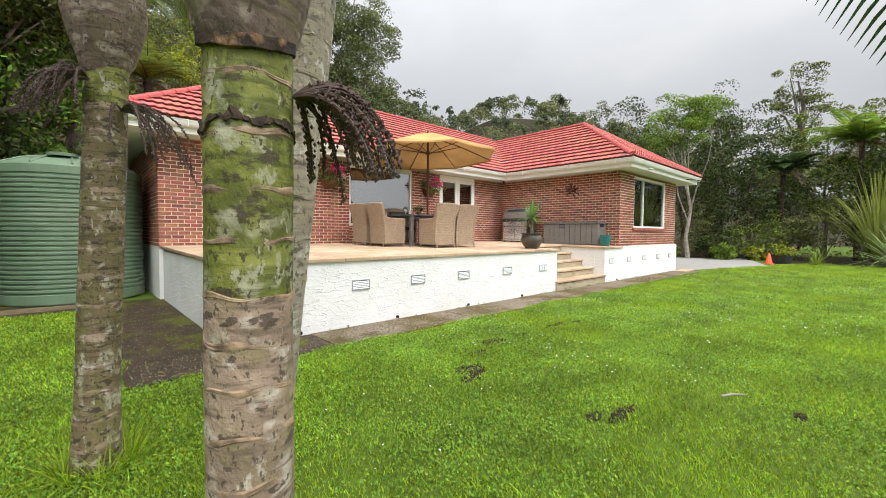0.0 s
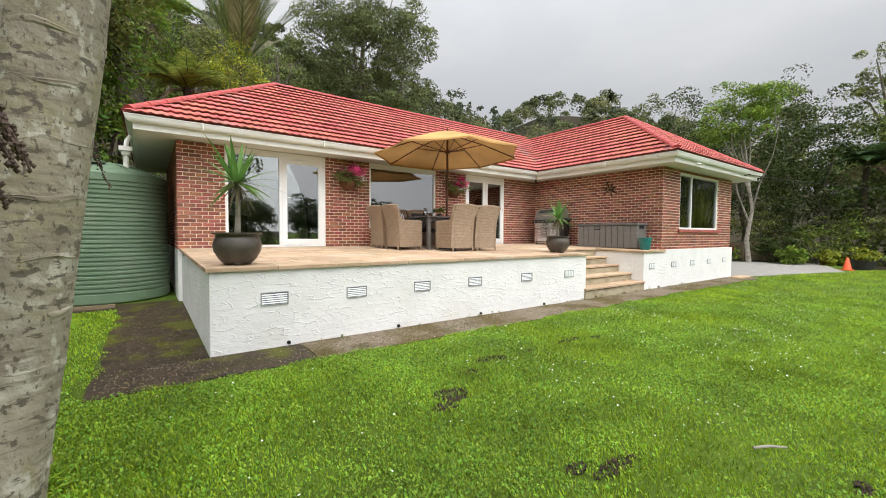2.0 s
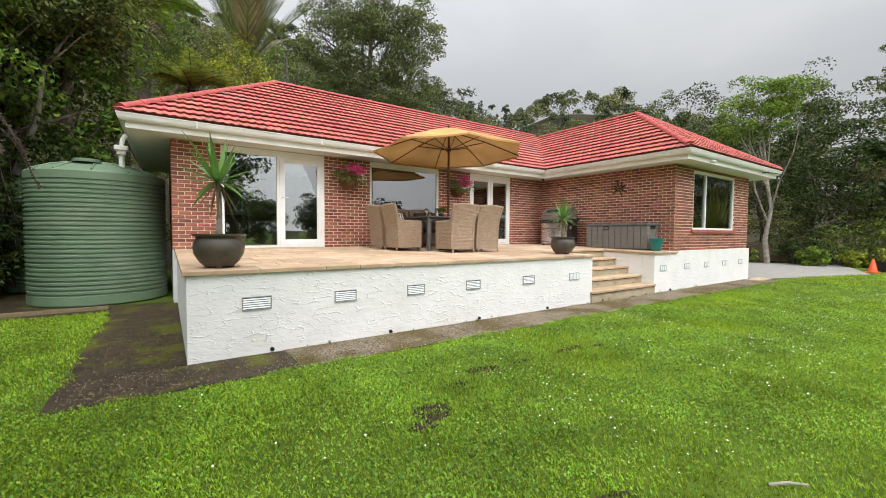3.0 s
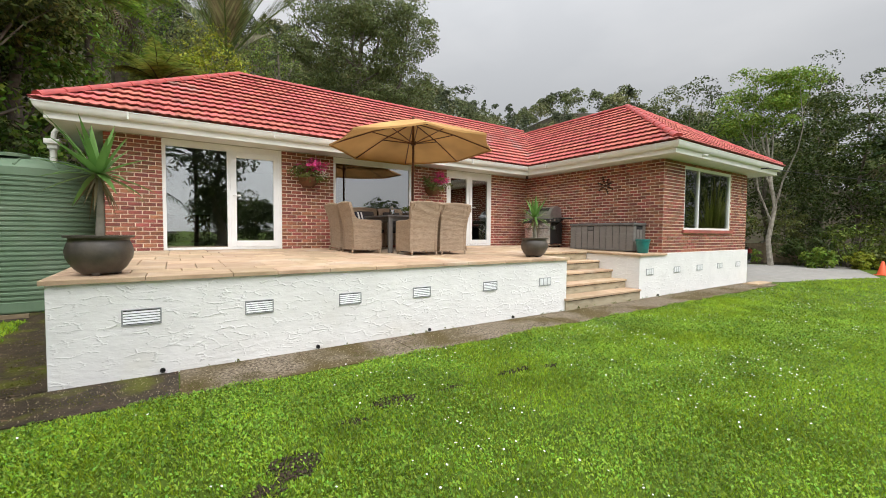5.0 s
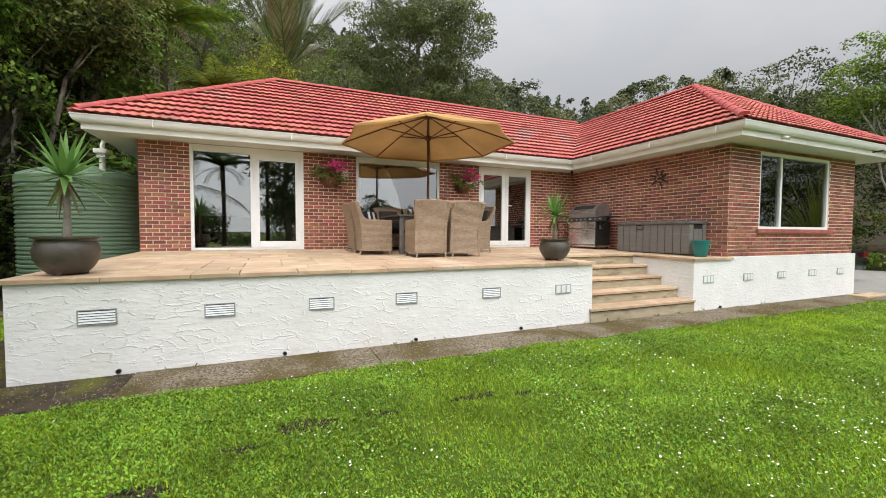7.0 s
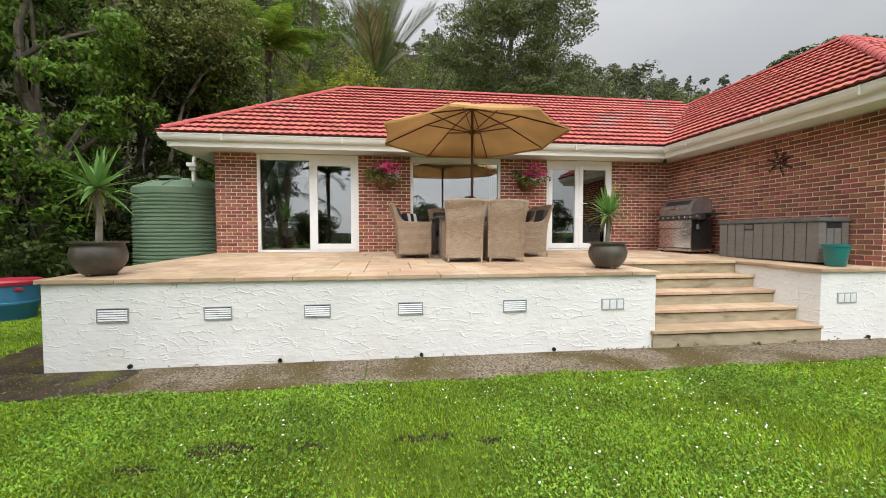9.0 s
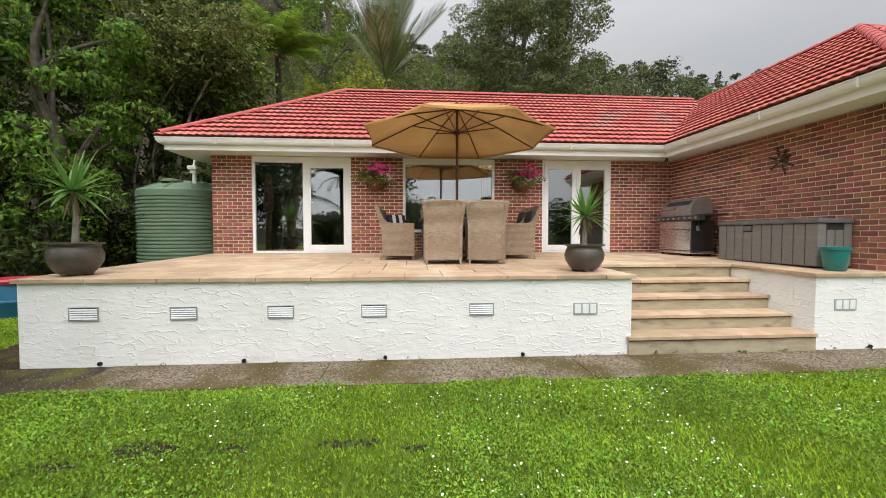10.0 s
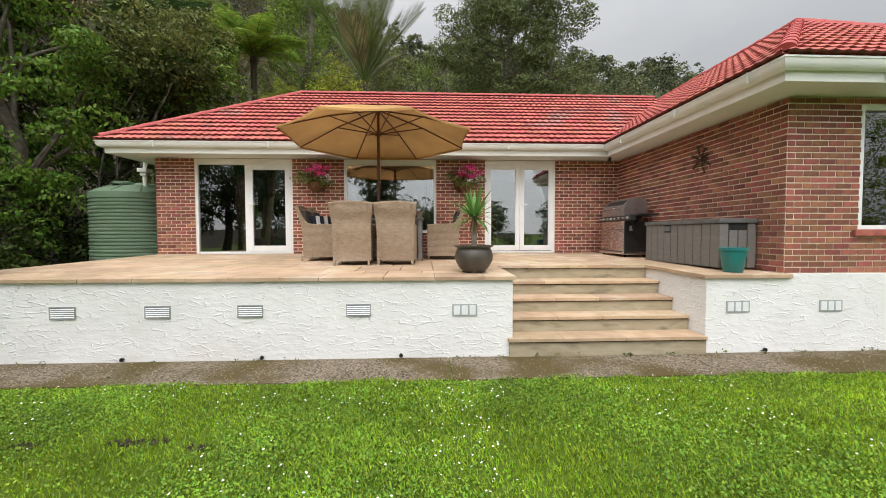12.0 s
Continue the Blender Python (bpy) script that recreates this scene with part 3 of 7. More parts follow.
b = Build()
for x0, x1 in ((2.25, 4.6), (4.61, 7.4), (7.41, 10.3), (10.31, 13.4), (13.41, 16.6)):
    b.box(x0, 4.22, 0.0, x1, 4.99, GROUND + 0.012, 0.008)
bm_ = Build().box(0.30, 4.22, 0.0, 2.24, 4.955, GROUND + 0.010, 0.008)
bm_.box(0.30, 4.96, 0.0, 1.275, 9.6, GROUND + 0.010, 0.008)
bm_.box(-1.6, 9.0, 0.0, 0.295, 12.2, GROUND + 0.008)
solid("path_corner", bm_, M_MOSSY, "dark wet mossy concrete at the terrace corner", "path", kind="structure")
solid("path", b, M_CONCRETE, "dark mossy concrete path along the terrace wall", "path", kind="structure")
b = Build()
b.add([(16.35, 5.0, GROUND + 0.006), (17.3, 4.5, GROUND + 0.006), (22.0, 3.1, GROUND + 0.006), (27.5, 4.8, GROUND + 0.006), (25.2, 8.0, GROUND + 0.006), (24.5, 16, GROUND + 0.006), (16.35, 16, GROUND + 0.006)], [tuple(range(7))])
solid("driveway", b, M_DRIVE, "pale grey concrete driveway beside the house", "driveway", kind="structure")

def bed_patch(name, pts, label):
    solid(name, Build().add([(x, y, GROUND + 0.005) for x, y in pts], [tuple(range(len(pts)))]), M_MULCH, label, "garden bed", kind="structure")


bed_patch("garden_bed_1", [(24.0, -9.0), (36.0, -9.0), (37.0, 4.0), (36.0, 14.0), (26.2, 14.0), (25.3, 8.3), (27.6, 4.9), (24.6, 2.6), (24.0, 0.0)], "dark mulched bed under the trees across the drive")
bed_patch("garden_bed_2", [(-7.0, 9.3), (-1.65, 9.3), (-1.65, 12.25), (0.9, 12.25), (0.9, 14.6), (-4.5, 14.2)], "dark leaf-littered bed behind the tank")

# ---- house shell ----
FLOOR, SOFFIT, EAVE = 1.155, 3.27, 3.50
XL, YF, YB = 1.22, 9.37, 14.5            # main block: left, front, back
WX0, WX1, WY = 11.63, 16.30, 5.03        # wing: west, east, front
T = 0.24


def terrace_z(y):
    return 1.085 + max(0.0, min(1.0, (y - 4.96) / (YF - 4.96))) * 0.07


BL, BH, JO = 0.212, 0.0757, 0.0140
brick_cache = {}


def brick_verts(w, h):
    d, c = 0.009, 0.003
    vs = [(0, 0, 0), (w, 0, 0), (w, 0, h), (0, 0, h), (c, -d, c), (w - c, -d, c), (w - c, -d, h - c), (c, -d, h - c)]
    return vs, [(4, 5, 6, 7), (0, 1, 5, 4), (1, 2, 6, 5), (2, 3, 7, 6), (3, 0, 4, 7)]


def brick_wall(name, x, y, rz, length, z0, z1, holes=(), limit=300, first=0.0, near=0.0, thick=T):
    """A wall whose outer face starts at (x, y) and runs along its own x axis; holes are (u0, v0, u1, v1) in metres from the start and in height."""
    us = sorted({0.0, length, *[h[0] for h in holes], *[h[2] for h in holes]})
    zs = sorted({z0, z1, *[h[1] for h in holes], *[h[3] for h in holes]})
    bk = Build()
    for u0, u1 in zip(us, us[1:]):
        run = None
        for a0, a1 in zip(zs, zs[1:]):
            cu, cz = (u0 + u1) / 2, (a0 + a1) / 2
            inside = any(h[0] < cu < h[2] and h[1] < cz < h[3] for h in holes)
            if inside:
                if run:
                    bk.box(u0, 0.0, run[0], u1, thick, run[1])
                run = None
            else:
                run = (run[0] if run else a0, a1)
        if run:
            bk.box(u0, 0.0, run[0], u1, thick, run[1])
    wall = part(name, bk, M_MORTAR, None, at=pose(x, y, 0, 0, 0, rz))
    tagged(wall, "red-brown brick wall with pale mortar joints", "wall", kind="structure")
    rows = max(1, round((z1 - z0) / BH))
    hgt = (z1 - z0) / rows
    rest = Build()
    spots = []
    for r in range(rows):
        zb = z0 + r * hgt + JO / 2
        u = -(BL / 2 if r % 2 else 0.0) - first
        while u < length:
            a, c = max(u, 0.0), min(u + BL - JO, length)
            pieces = [(a, c)]
            for h in holes:
                if h[1] < zb + hgt / 2 < h[3]:
                    cutp = []
                    for p0, p1 in pieces:
                        if p1 <= h[0] or p0 >= h[2]:
                            cutp.append((p0, p1))
                        else:
                            cutp += [(p0, h[0])] if p0 < h[0] else []
                            cutp += [(h[2], p1)] if p1 > h[2] else []
                    pieces = cutp
            spots += [(p0, zb, p1 - p0) for p0, p1 in pieces if p1 - p0 > 0.03]
            u += BL
    spots.sort(key=lambda s: abs(s[0] - near))
    hb = hgt - JO
    for i, (u, zb, w) in enumerate(spots):
        if i < limit:
            key = (round(w, 3), round(hb, 4))
            if key not in brick_cache:
                brick_cache[key] = Build().add(*brick_verts(*key)).mesh("brick", M_BRICK)
            part("brick", brick_cache[key], None, wall, at=pose(u, -0.0005 - 0.0025 * random.random(), zb))
        else:
            vs, fs = brick_verts(w, hb)
            rest.add([(u + a, b_, zb + c) for a, b_, c in vs], fs)
    if rest.v:
        tagged(part("brick_courses", rest, M_BRICK_STUFF, wall), kind="stuff")
    return wall


def walls():
    brick_wall("wall_main_1", XL, YF, 0, 0.83, FLOOR - 0.02, SOFFIT)
    brick_wall("wall_main_2", 4.18, YF, 0, 1.14, FLOOR - 0.02, SOFFIT)
    brick_wall("wall_main_3", 5.32, YF, 0, 2.08, FLOOR - 0.02, 1.63)
    brick_wall("wall_main_4", 7.40, YF, 0, 1.11, FLOOR - 0.02, SOFFIT)
    brick_wall("wall_main_5", 10.14, YF, 0, WX0 - 10.14 + 0.0, FLOOR - 0.02, SOFFIT)
    brick_wall("wall_wing_west", WX0, YF - 0.001, -90, YF - WY, 1.09, SOFFIT, limit=300, near=4.3)
    brick_wall("wall_wing_front", WX0 + 0.002, WY, 0, WX1 - WX0, 1.085, SOFFIT, holes=[(0.95, 1.56, 3.57, 3.20)], limit=300)
    brick_wall("wall_main_left", XL, YB, -90, YB - YF - 0.002, FLOOR - 0.02, SOFFIT, limit=0)
    brick_wall("wall_wing_east", WX1, WY + 0.002, 90, YB - WY, 1.085, SOFFIT, limit=0)
    brick_wall("wall_back", WX1 - 0.25, YB, 180, WX1 - XL - 0.5, FLOOR - 0.02, SOFFIT, limit=0)
    # white rendered footings
    b = Build().box(10.575, 4.96, 0.05, WX1 + 0.015, WY + 0.22, 1.083, 0.008)
    b.box(WX1 - 0.22, WY + 0.22, 0.05, WX1 + 0.015, YB, 1.083)
    solid("wall_wing_footing", b, M_STUCCO, "white rough-rendered footing wall under the brick wing", "footing", kind="structure")
    b = Build().box(XL - 0.005, 9.40, 0.05, XL + 0.2, YB, FLOOR - 0.022)
    b.box(XL + 0.2, YB - 0.2, 0.05, WX1 - 0.22, YB, FLOOR - 0.022)
    solid("wall_main_footing", b, M_STUCCO, "white rendered footing under the main block", "footing", kind="structure")


def fittings():
    """White frames with glass in the openings."""
    def leaf(parent, x0, x1, z0, z1, y, st=0.085, handle=None):
        d = part("door_leaf", Build().box(x0, y, z0, x0 + st, y + 0.055, z1, 0.006).box(x1 - st, y, z0, x1, y + 0.055, z1, 0.006)
                 .box(x0 + st, y, z0, x1 - st, y + 0.055, z0 + st + 0.02, 0.006).box(x0 + st, y, z1 - st, x1 - st, y + 0.055, z1, 0.006), M_PVC, parent)
        g = part("pane", Build().box(x0 + st - 0.01, y + 0.02, z0 + st, x1 - st + 0.01, y + 0.032, z1 - st + 0.01), M_GLASS, d)
        g.visible_shadow = False
        if handle:
            hx = handle
            s = 1 if hx < (x0 + x1) / 2 else -1
            part("door_handle", Build().box(hx - 0.014, y - 0.012, z0 + 0.9, hx + 0.014, y, z0 + 1.14, 0.004)
                 .tube([(hx, y - 0.01, z0 + 1.06), (hx, y - 0.055, z0 + 1.06), (hx + s * 0.12, y - 0.06, z0 + 1.06)], 0.011, 8), M_PVC, d, "white lever handle")
        for hz in (0.25, 1.0, 1.8):
            hx = x1 - 0.008 if (handle and handle < (x0 + x1) / 2) else x0 + 0.008
            part("hinge", Build().tube([(hx, y - 0.006, z0 + hz), (hx, y - 0.006, z0 + hz + 0.09)], 0.009, 8), M_PVC, d)
        return d

    def frame_bars(parent, x0, x1, z0, z1, y, w=0.06, name="frame", mull=(), head=0.06):
        b = Build().box(x0, y, z0, x0 + w, y + 0.09, z1, 0.005).box(x1 - w, y, z0, x1, y + 0.09, z1, 0.005)
        b.box(x0 + w, y, z0, x1 - w, y + 0.09, z0 + w * 0.8, 0.005).box(x0 + w, y, z1 - head, x1 - w, y + 0.09, z1, 0.005)
        for m in mull:
            b.box(m - 0.03, y, z0 + w * 0.8, m + 0.03, y + 0.09, z1 - head, 0.005)
        return part(name, b, M_PVC, parent)

    def pane(parent, x0, x1, z0, z1, y):
        g = part("pane", Build().box(x0, y, z0, x1, y + 0.012, z1), M_GLASS, parent)
        g.visible_shadow = False

    y = YF + 0.012
    d = thing("door_1", "white glazed terrace door with a fixed sidelight", "door", kind="structure")
    frame_bars(d, 2.05, 4.18, FLOOR, SOFFIT, y, mull=(3.16,), head=0.13)
    pane(d, 2.10, 3.14, FLOOR + 0.045, SOFFIT - 0.12, y + 0.03)
    leaf(d, 3.19, 4.12, FLOOR + 0.05, SOFFIT - 0.13, y - 0.006, 0.11, 3.245)
    d = thing("door_2", "white glazed french doors to the terrace", "door", kind="structure")
    frame_bars(d, 8.51, 10.14, FLOOR, SOFFIT, y, 0.05, head=0.11)
    leaf(d, 8.56, 9.32, FLOOR + 0.05, SOFFIT - 0.11, y - 0.006, 0.10)
    leaf(d, 9.325, 10.09, FLOOR + 0.05, SOFFIT - 0.11, y - 0.006, 0.10, 9.375)
    w = thing("window_1", "large fixed window in a white frame", "window", kind="structure")
    frame_bars(w, 5.32, 7.40, 1.63, SOFFIT, y, 0.06, "window_frame", head=0.13)
    pane(w, 5.37, 7.35, 1.675, SOFFIT - 0.12, y + 0.03)
    part("window_sill", Build().box(5.31, YF - 0.025, 1.612, 7.41, YF + 0.09, 1.634, 0.006), M_PVC, w)
    w = thing("window_2", "white framed two-light corner window with brick sill", "window", kind="structure")
    yy = WY + 0.012
    x0, x1 = WX0 + 0.952, WX0 + 3.57
    frame_bars(w, x0, x1, 1.635, 3.20, yy, 0.065, "window_frame", mull=(13.36,), head=0.07)
    pane(w, x0 + 0.06, 13.34, 1.68, 3.14, yy + 0.03)
    pane(w, 13.38, x1 - 0.06, 1.68, 3.14, yy + 0.03)
    part("window_sill", Build().box(x0 - 0.08, WY - 0.055, 1.545, x1 + 0.12, WY + 0.14, 1.634, 0.02), M_BRICK, w, "sloping red brick sill")


def rooms():
    b = Build()
    y0, y1 = YF + T, 13.2
    b.box(XL + T, y1, FLOOR - 0.02, WX0 + 0.2, y1 + 0.1, SOFFIT)
    b.box(4.72, y0 + 0.01, FLOOR - 0.02, 4.80, y1, SOFFIT)
    b.box(8.0, y0 + 0.01, FLOOR - 0.02, 8.08, y1, SOFFIT)
    b.box(XL + T, YF + T, FLOOR - 0.02, XL + T + 0.02, y1, SOFFIT)
    b.box(WX0 + 0.1, YF + 0.02, FLOOR - 0.02, WX0 + 0.14, y1, SOFFIT)
    b.box(WX0 + T, 8.4, 1.09, WX1 - T, 8.5, SOFFIT)
    solid("wall_inner", b, M_ROOM, "plain dim interior room walls", "wall", kind="structure")
    b = Build().box(XL + 0.02, YF + 0.11, FLOOR - 0.1, WX0 + T, y1, FLOOR - 0.003)
    b.box(WX0 + T, WY + T, 1.0, WX1 - T, 8.4, 1.10)
    solid("floor", b, M_ROOM_FLOOR, "brown carpeted interior floor", "floor", kind="structure")
    b = Build().box(XL + 0.02, YF + 0.02, SOFFIT + 0.004, WX1 - 0.02, YB, SOFFIT + 0.05).box(WX0 + 0.02, WY + 0.02, SOFFIT + 0.004, WX1 - 0.02, YF + 0.02, SOFFIT + 0.05)
    solid("ceiling", b, M_ROOM, "plain interior ceiling", "ceiling", kind="structure")


# ---- roof ----
PITCH = math.atan(0.645)
C, S = math.cos(PITCH), math.sin(PITCH)
EX0, EY0, EX1, EY1 = 0.47, 8.72, 17.08, 15.08    # eaves of the main block
VX, VY = 11.01, 4.43                             # eaves of the wing
GAUGE, TW = 0.29, 0.30
tile_cache = {}


def tile_grid(across=10):
    """Unit tile: two narrow rolls between flat pans, and a thick lower lip that is undercut."""
    pts, fs = [], []
    rows = ((0.07, -0.012), (0.006, 0.027), (0.0, 0.050), (0.012, 0.057), (GAUGE + 0.02, 0.002))
    for v, h in rows:
        for i in range(across + 1):
            s = i / across
            w = 0.5 - 0.5 * math.cos(2 * math.pi * (s * 2 + 0.1))
            pts.append((s * TW, v + 0.007 * w, h + 0.016 * w ** 2.0))
    n = across + 1
    for row in range(len(rows) - 1):
        for i in range(across):
            fs.append((row * n + i, row * n + i + 1, (row + 1) * n + i + 1, (row + 1) * n + i))
    return pts, fs


TILE = tile_grid()


def shade_edges(me):
    """Colours the lower lips of the tiles darker, painting in the shadow line of each course."""
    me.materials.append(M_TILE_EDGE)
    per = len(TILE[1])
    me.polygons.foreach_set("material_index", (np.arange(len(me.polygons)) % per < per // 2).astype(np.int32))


def roof_face(name, origin, u_dir, s_dir, left, right, v_max, limit, near):
    """Lays tiles on a slope. left and right give the slope's ends at each distance up it."""
    n = u_dir.cross(s_dir)
    b = Build()
    o = Vector(origin)
    lv = [(left(0), 0), (right(0), 0), (right(v_max), v_max), (left(v_max), v_max)]
    top = [o + u_dir * u + s_dir * v for u, v in lv]
    b.add(top + [p - n * 0.03 for p in top], [(0, 1, 2, 3), (7, 6, 5, 4), (0, 4, 5, 1), (1, 5, 6, 2), (2, 6, 7, 3), (3, 7, 4, 0)])
    deck = solid(name, b, M_TILE_STUFF, "red concrete tile roof slope with lichen stains", "roof", kind="structure")
    m = Matrix((u_dir, s_dir, n)).transposed().to_4x4()
    rows = math.ceil(v_max / GAUGE)
    gauge = v_max / rows
    spots = []
    u_lo, u_hi = min(left(0), left(v_max)), max(right(0), right(v_max))
    for r in range(rows):
        v = r * gauge - 0.03
        k = math.floor(u_lo / TW) - 1
        while k * TW < u_hi:
            u = k * TW + (TW / 2 if r % 2 else 0)
            a, c = min(left(v + 0.03), left(v + gauge)), max(right(v + 0.03), right(v + gauge))
            if u + TW > a + 0.02 and u < c - 0.02:
                whole = u >= max(left(v + 0.03), left(v + gauge)) and u + TW <= min(right(v + 0.03), right(v + gauge))
                spots.append((u, v, whole))
            k += 1
    spots.sort(key=lambda p: (p[0] - near[0]) ** 2 + (p[1] - near[1]) ** 2)
    rest = Build()
    for i, (u, v, whole) in enumerate(spots):
        lift = 0.004 * random.random()
        if i < limit and whole:
            if "t" not in tile_cache:
                tile_cache["t"] = Build().add(*TILE).mesh("roof_tile", M_TILE, True)
                shade_edges(tile_cache["t"])
            part("roof_tile", tile_cache["t"], None, deck, at=Matrix.Translation(o + u_dir * u + s_dir * v + n * (0.004 + lift)) @ m)
        else:
            vs = []
            for a, c, h in TILE[0]:
                uu, vv = u + a, v + c
                vv_in = min(max(vv, 0), v_max)
                uu = min(max(uu, left(vv_in)), right(vv_in))
                vs.append(o + u_dir * uu + s_dir * vv + n * (h + 0.004 + lift))
            rest.add(vs, TILE[1])
    courses = tagged(part("tile_courses", rest, M_TILE_STUFF, deck, smooth=True), kind="stuff")
    shade_edges(courses.data)
    return deck


def caps(parent, p0, p1, r=0.095):
    """Overlapping half-round caps along a ridge or hip."""
    p0, p1 = Vector(p0), Vector(p1)
    d = p1 - p0
    count = max(1, round(d.length / 0.39))
    step = d.length / count
    d.normalize()
    side = d.cross(Vector((0, 0, 1))).normalized()
    up = side.cross(d)
    k = 8
    b = Build()
    for ring, (s, rr) in enumerate(((0, r * 1.06), (0.06, r * 1.06), (0.06, r), (step + 0.02, r * 0.93))):
        b.v += [(math.cos(math.pi * i / k) * rr, s, math.sin(math.pi * i / k) * rr * 0.8) for i in range(k + 1)]
    b.f = [(j * (k + 1) + i, j * (k + 1) + i + 1, (j + 1) * (k + 1) + i + 1, (j + 1) * (k + 1) + i) for j in range(3) for i in range(k)]
    b.f.append(tuple(range(k + 1)))
    me = b.mesh("ridge_cap", M_CAP, True)
    m = Matrix((side, d, up)).transposed().to_4x4()
    for i in range(count):
        part("ridge_cap", me, None, parent, at=Matrix.Translation(p0 + d * (step * i) + up * 0.005) @ m)


def roof():
    hd, hw = (EY1 - EY0) / 2, (EX1 - VX) / 2
    vm, vw = hd / C, hw / C
    X, Y, Z = Vector((1, 0, 0)), Vector((0, 1, 0)), Vector((0, 0, 1))
    base = EAVE + 0.012
    lm = VX - EX0
    front = roof_face("roof_main_front", (EX0, EY0, base), X, Y * C + Z * S, lambda v: v * C, lambda v: lm + min(v * C, hw + 0.2), vm, 300, (5.5, 1.5))
    west = roof_face("roof_wing_west", (VX, EY0, base), -Y, X * C + Z * S, lambda v: -v * C, lambda v: (EY0 - VY) - v * C, vw, 300, (2.5, 1.0))
    south = roof_face("roof_wing_front", (VX, VY, base), X, Y * C + Z * S, lambda v: v * C, lambda v: (EX1 - VX) - v * C, vw, 300, (2.0, 1.0))
    roof_face("roof_main_left", (EX0, EY1, base), -Y, X * C + Z * S, lambda v: v * C, lambda v: 2 * hd - v * C, vm, 0, (0, 0))
    roof_face("roof_wing_east", (EX1, VY, base), Y, -X * C + Z * S, lambda v: v * C, lambda v: (EY1 - VY) - v * C, vw, 0, (0, 0))
    roof_face("roof_back", (EX1, EY1, base), -X, -Y * C + Z * S, lambda v: v * C, lambda v: (EX1 - EX0) - v * C, vm, 0, (0, 0))
    zr, zw = base + hd * S / C + 0.02, base + hw * S / C + 0.02
    caps(front, (EX0 + 0.05, EY0 + 0.05, base + 0.06), (EX0 + hd, EY0 + hd, zr))
    caps(front, (EX0 + hd, EY0 + hd, zr), (EX1 - hd, EY0 + hd, zr))
    caps(south, (VX + 0.05, VY + 0.05, base + 0.06), (VX + hw, VY + hw, zw))
    caps(south, (EX1 - 0.05, VY + 0.05, base + 0.06), (VX + hw, VY + hw, zw))
    caps(west, (VX + hw, VY + hw, zw), (VX + hw, EY0 + hw + 0.1, zw))
    # valley flashing
    b = Build()
    a0, a1 = Vector((VX, EY0, base + 0.03)), Vector((VX + hw, EY0 + hw, zw + 0.0))
    q = Vector((0.055, -0.055, 0.012))
    b.add([a0 - q * 0, a0 + q, a1 + q, a1, a0 + Vector((-0.055, 0.055, 0.012)), a1 + Vector((-0.055, 0.055, 0.012))], [(0, 1, 2, 3), (4, 0, 3, 5)])
    solid("valley_flashing", b, M_CAP, "painted red metal roof valley flashing", "flashing", kind="structure")
    # gutter, fascia and soffit
    line = [(EX0, EY0, 0), (VX, EY0, 0), (VX, VY, 0), (EX1, VY, 0), (EX1, EY1, 0), (EX0, EY1, 0)]
    prof = [(-0.10, EAVE - 0.115), (-0.055, EAVE - 0.125), (-0.02, EAVE - 0.105), (0.003, EAVE - 0.06), (0.010, EAVE - 0.02), (0.018, EAVE - 0.015),
            (0.018, EAVE + 0.005), (0.004, EAVE + 0.005), (-0.006, EAVE - 0.045), (-0.03, EAVE - 0.09), (-0.09, EAVE - 0.10)]
    solid("gutter", Build().sweep(prof, line, True), M_PAINT, "white painted rounded roof gutter", "gutter", kind="structure", smooth=True)
    prof = [(-0.125, SOFFIT + 0.0), (-0.10, SOFFIT + 0.0), (-0.10, EAVE + 0.0), (-0.125, EAVE + 0.0)]
    solid("fascia", Build().sweep(prof, line, True), M_PAINT, "white painted timber fascia board", "fascia", kind="structure")
    b = Build()
    z0, z1 = SOFFIT + 0.012, SOFFIT + 0.03
    i = 0.125
    b.box(EX0 + i, EY0 + i, z0, VX + i, YF + 0.2, z1).box(EX0 + i, YF + 0.2, z0, XL + 0.2, EY1 - i, z1)
    b.box(VX + i, VY + i, z0, WX0 + 0.2, YF + 0.2, z1).box(WX0 + 0.2, VY + i, z0, EX1 - i, WY + 0.2, z1)
    b.box(WX1 - 0.2, WY + 0.2, z0, EX1 - i, EY1 - i, z1).box(XL + 0.2, YB - 0.2, z0, WX1 - 0.2, EY1 - i, z1)
    solid("soffit", b, M_SOFFIT, "pale painted eave soffit", "soffit", kind="structure")
    # straps on the gutter
    for x in (1.6, 3.9, 6.2, 8.9):
        part("gutter_strap", Build().box(x, EY0 - 0.03, EAVE - 0.125, x + 0.025, EY0 - 0.005, EAVE + 0.008, 0.004), M_PAINT, bpy.data.objects["gutter"])
    for y in (8.0, 6.3, 4.9):
        part("gutter_strap", Build().box(VX - 0.03, y, EAVE - 0.125, VX - 0.005, y + 0.025, EAVE + 0.008, 0.004), M_PAINT, bpy.data.objects["gutter"])
    # rainwater head and pipe into the tank
    d = thing("downpipe", "white plastic rainwater head and downpipe above the tank", "downpipe")
    part("outlet", Build().tube([(0.50, 10.22, EAVE - 0.1), (0.44, 10.22, 3.30), (0.42, 10.22, 3.16)], 0.04, 10), M_PAINT, d, smooth=True)
    part("rain_head", Build().box(0.31, 10.10, 3.08, 0.53, 10.34, 3.17, 0.015).box(0.35, 10.14, 3.00, 0.49, 10.30, 3.08, 0.01), M_PAINT, d)
    part("pipe", Build().tube([(0.42, 10.22, 3.02), (0.42, 10.22, 2.60)], 0.05, 10), M_PAINT, d, smooth=True)


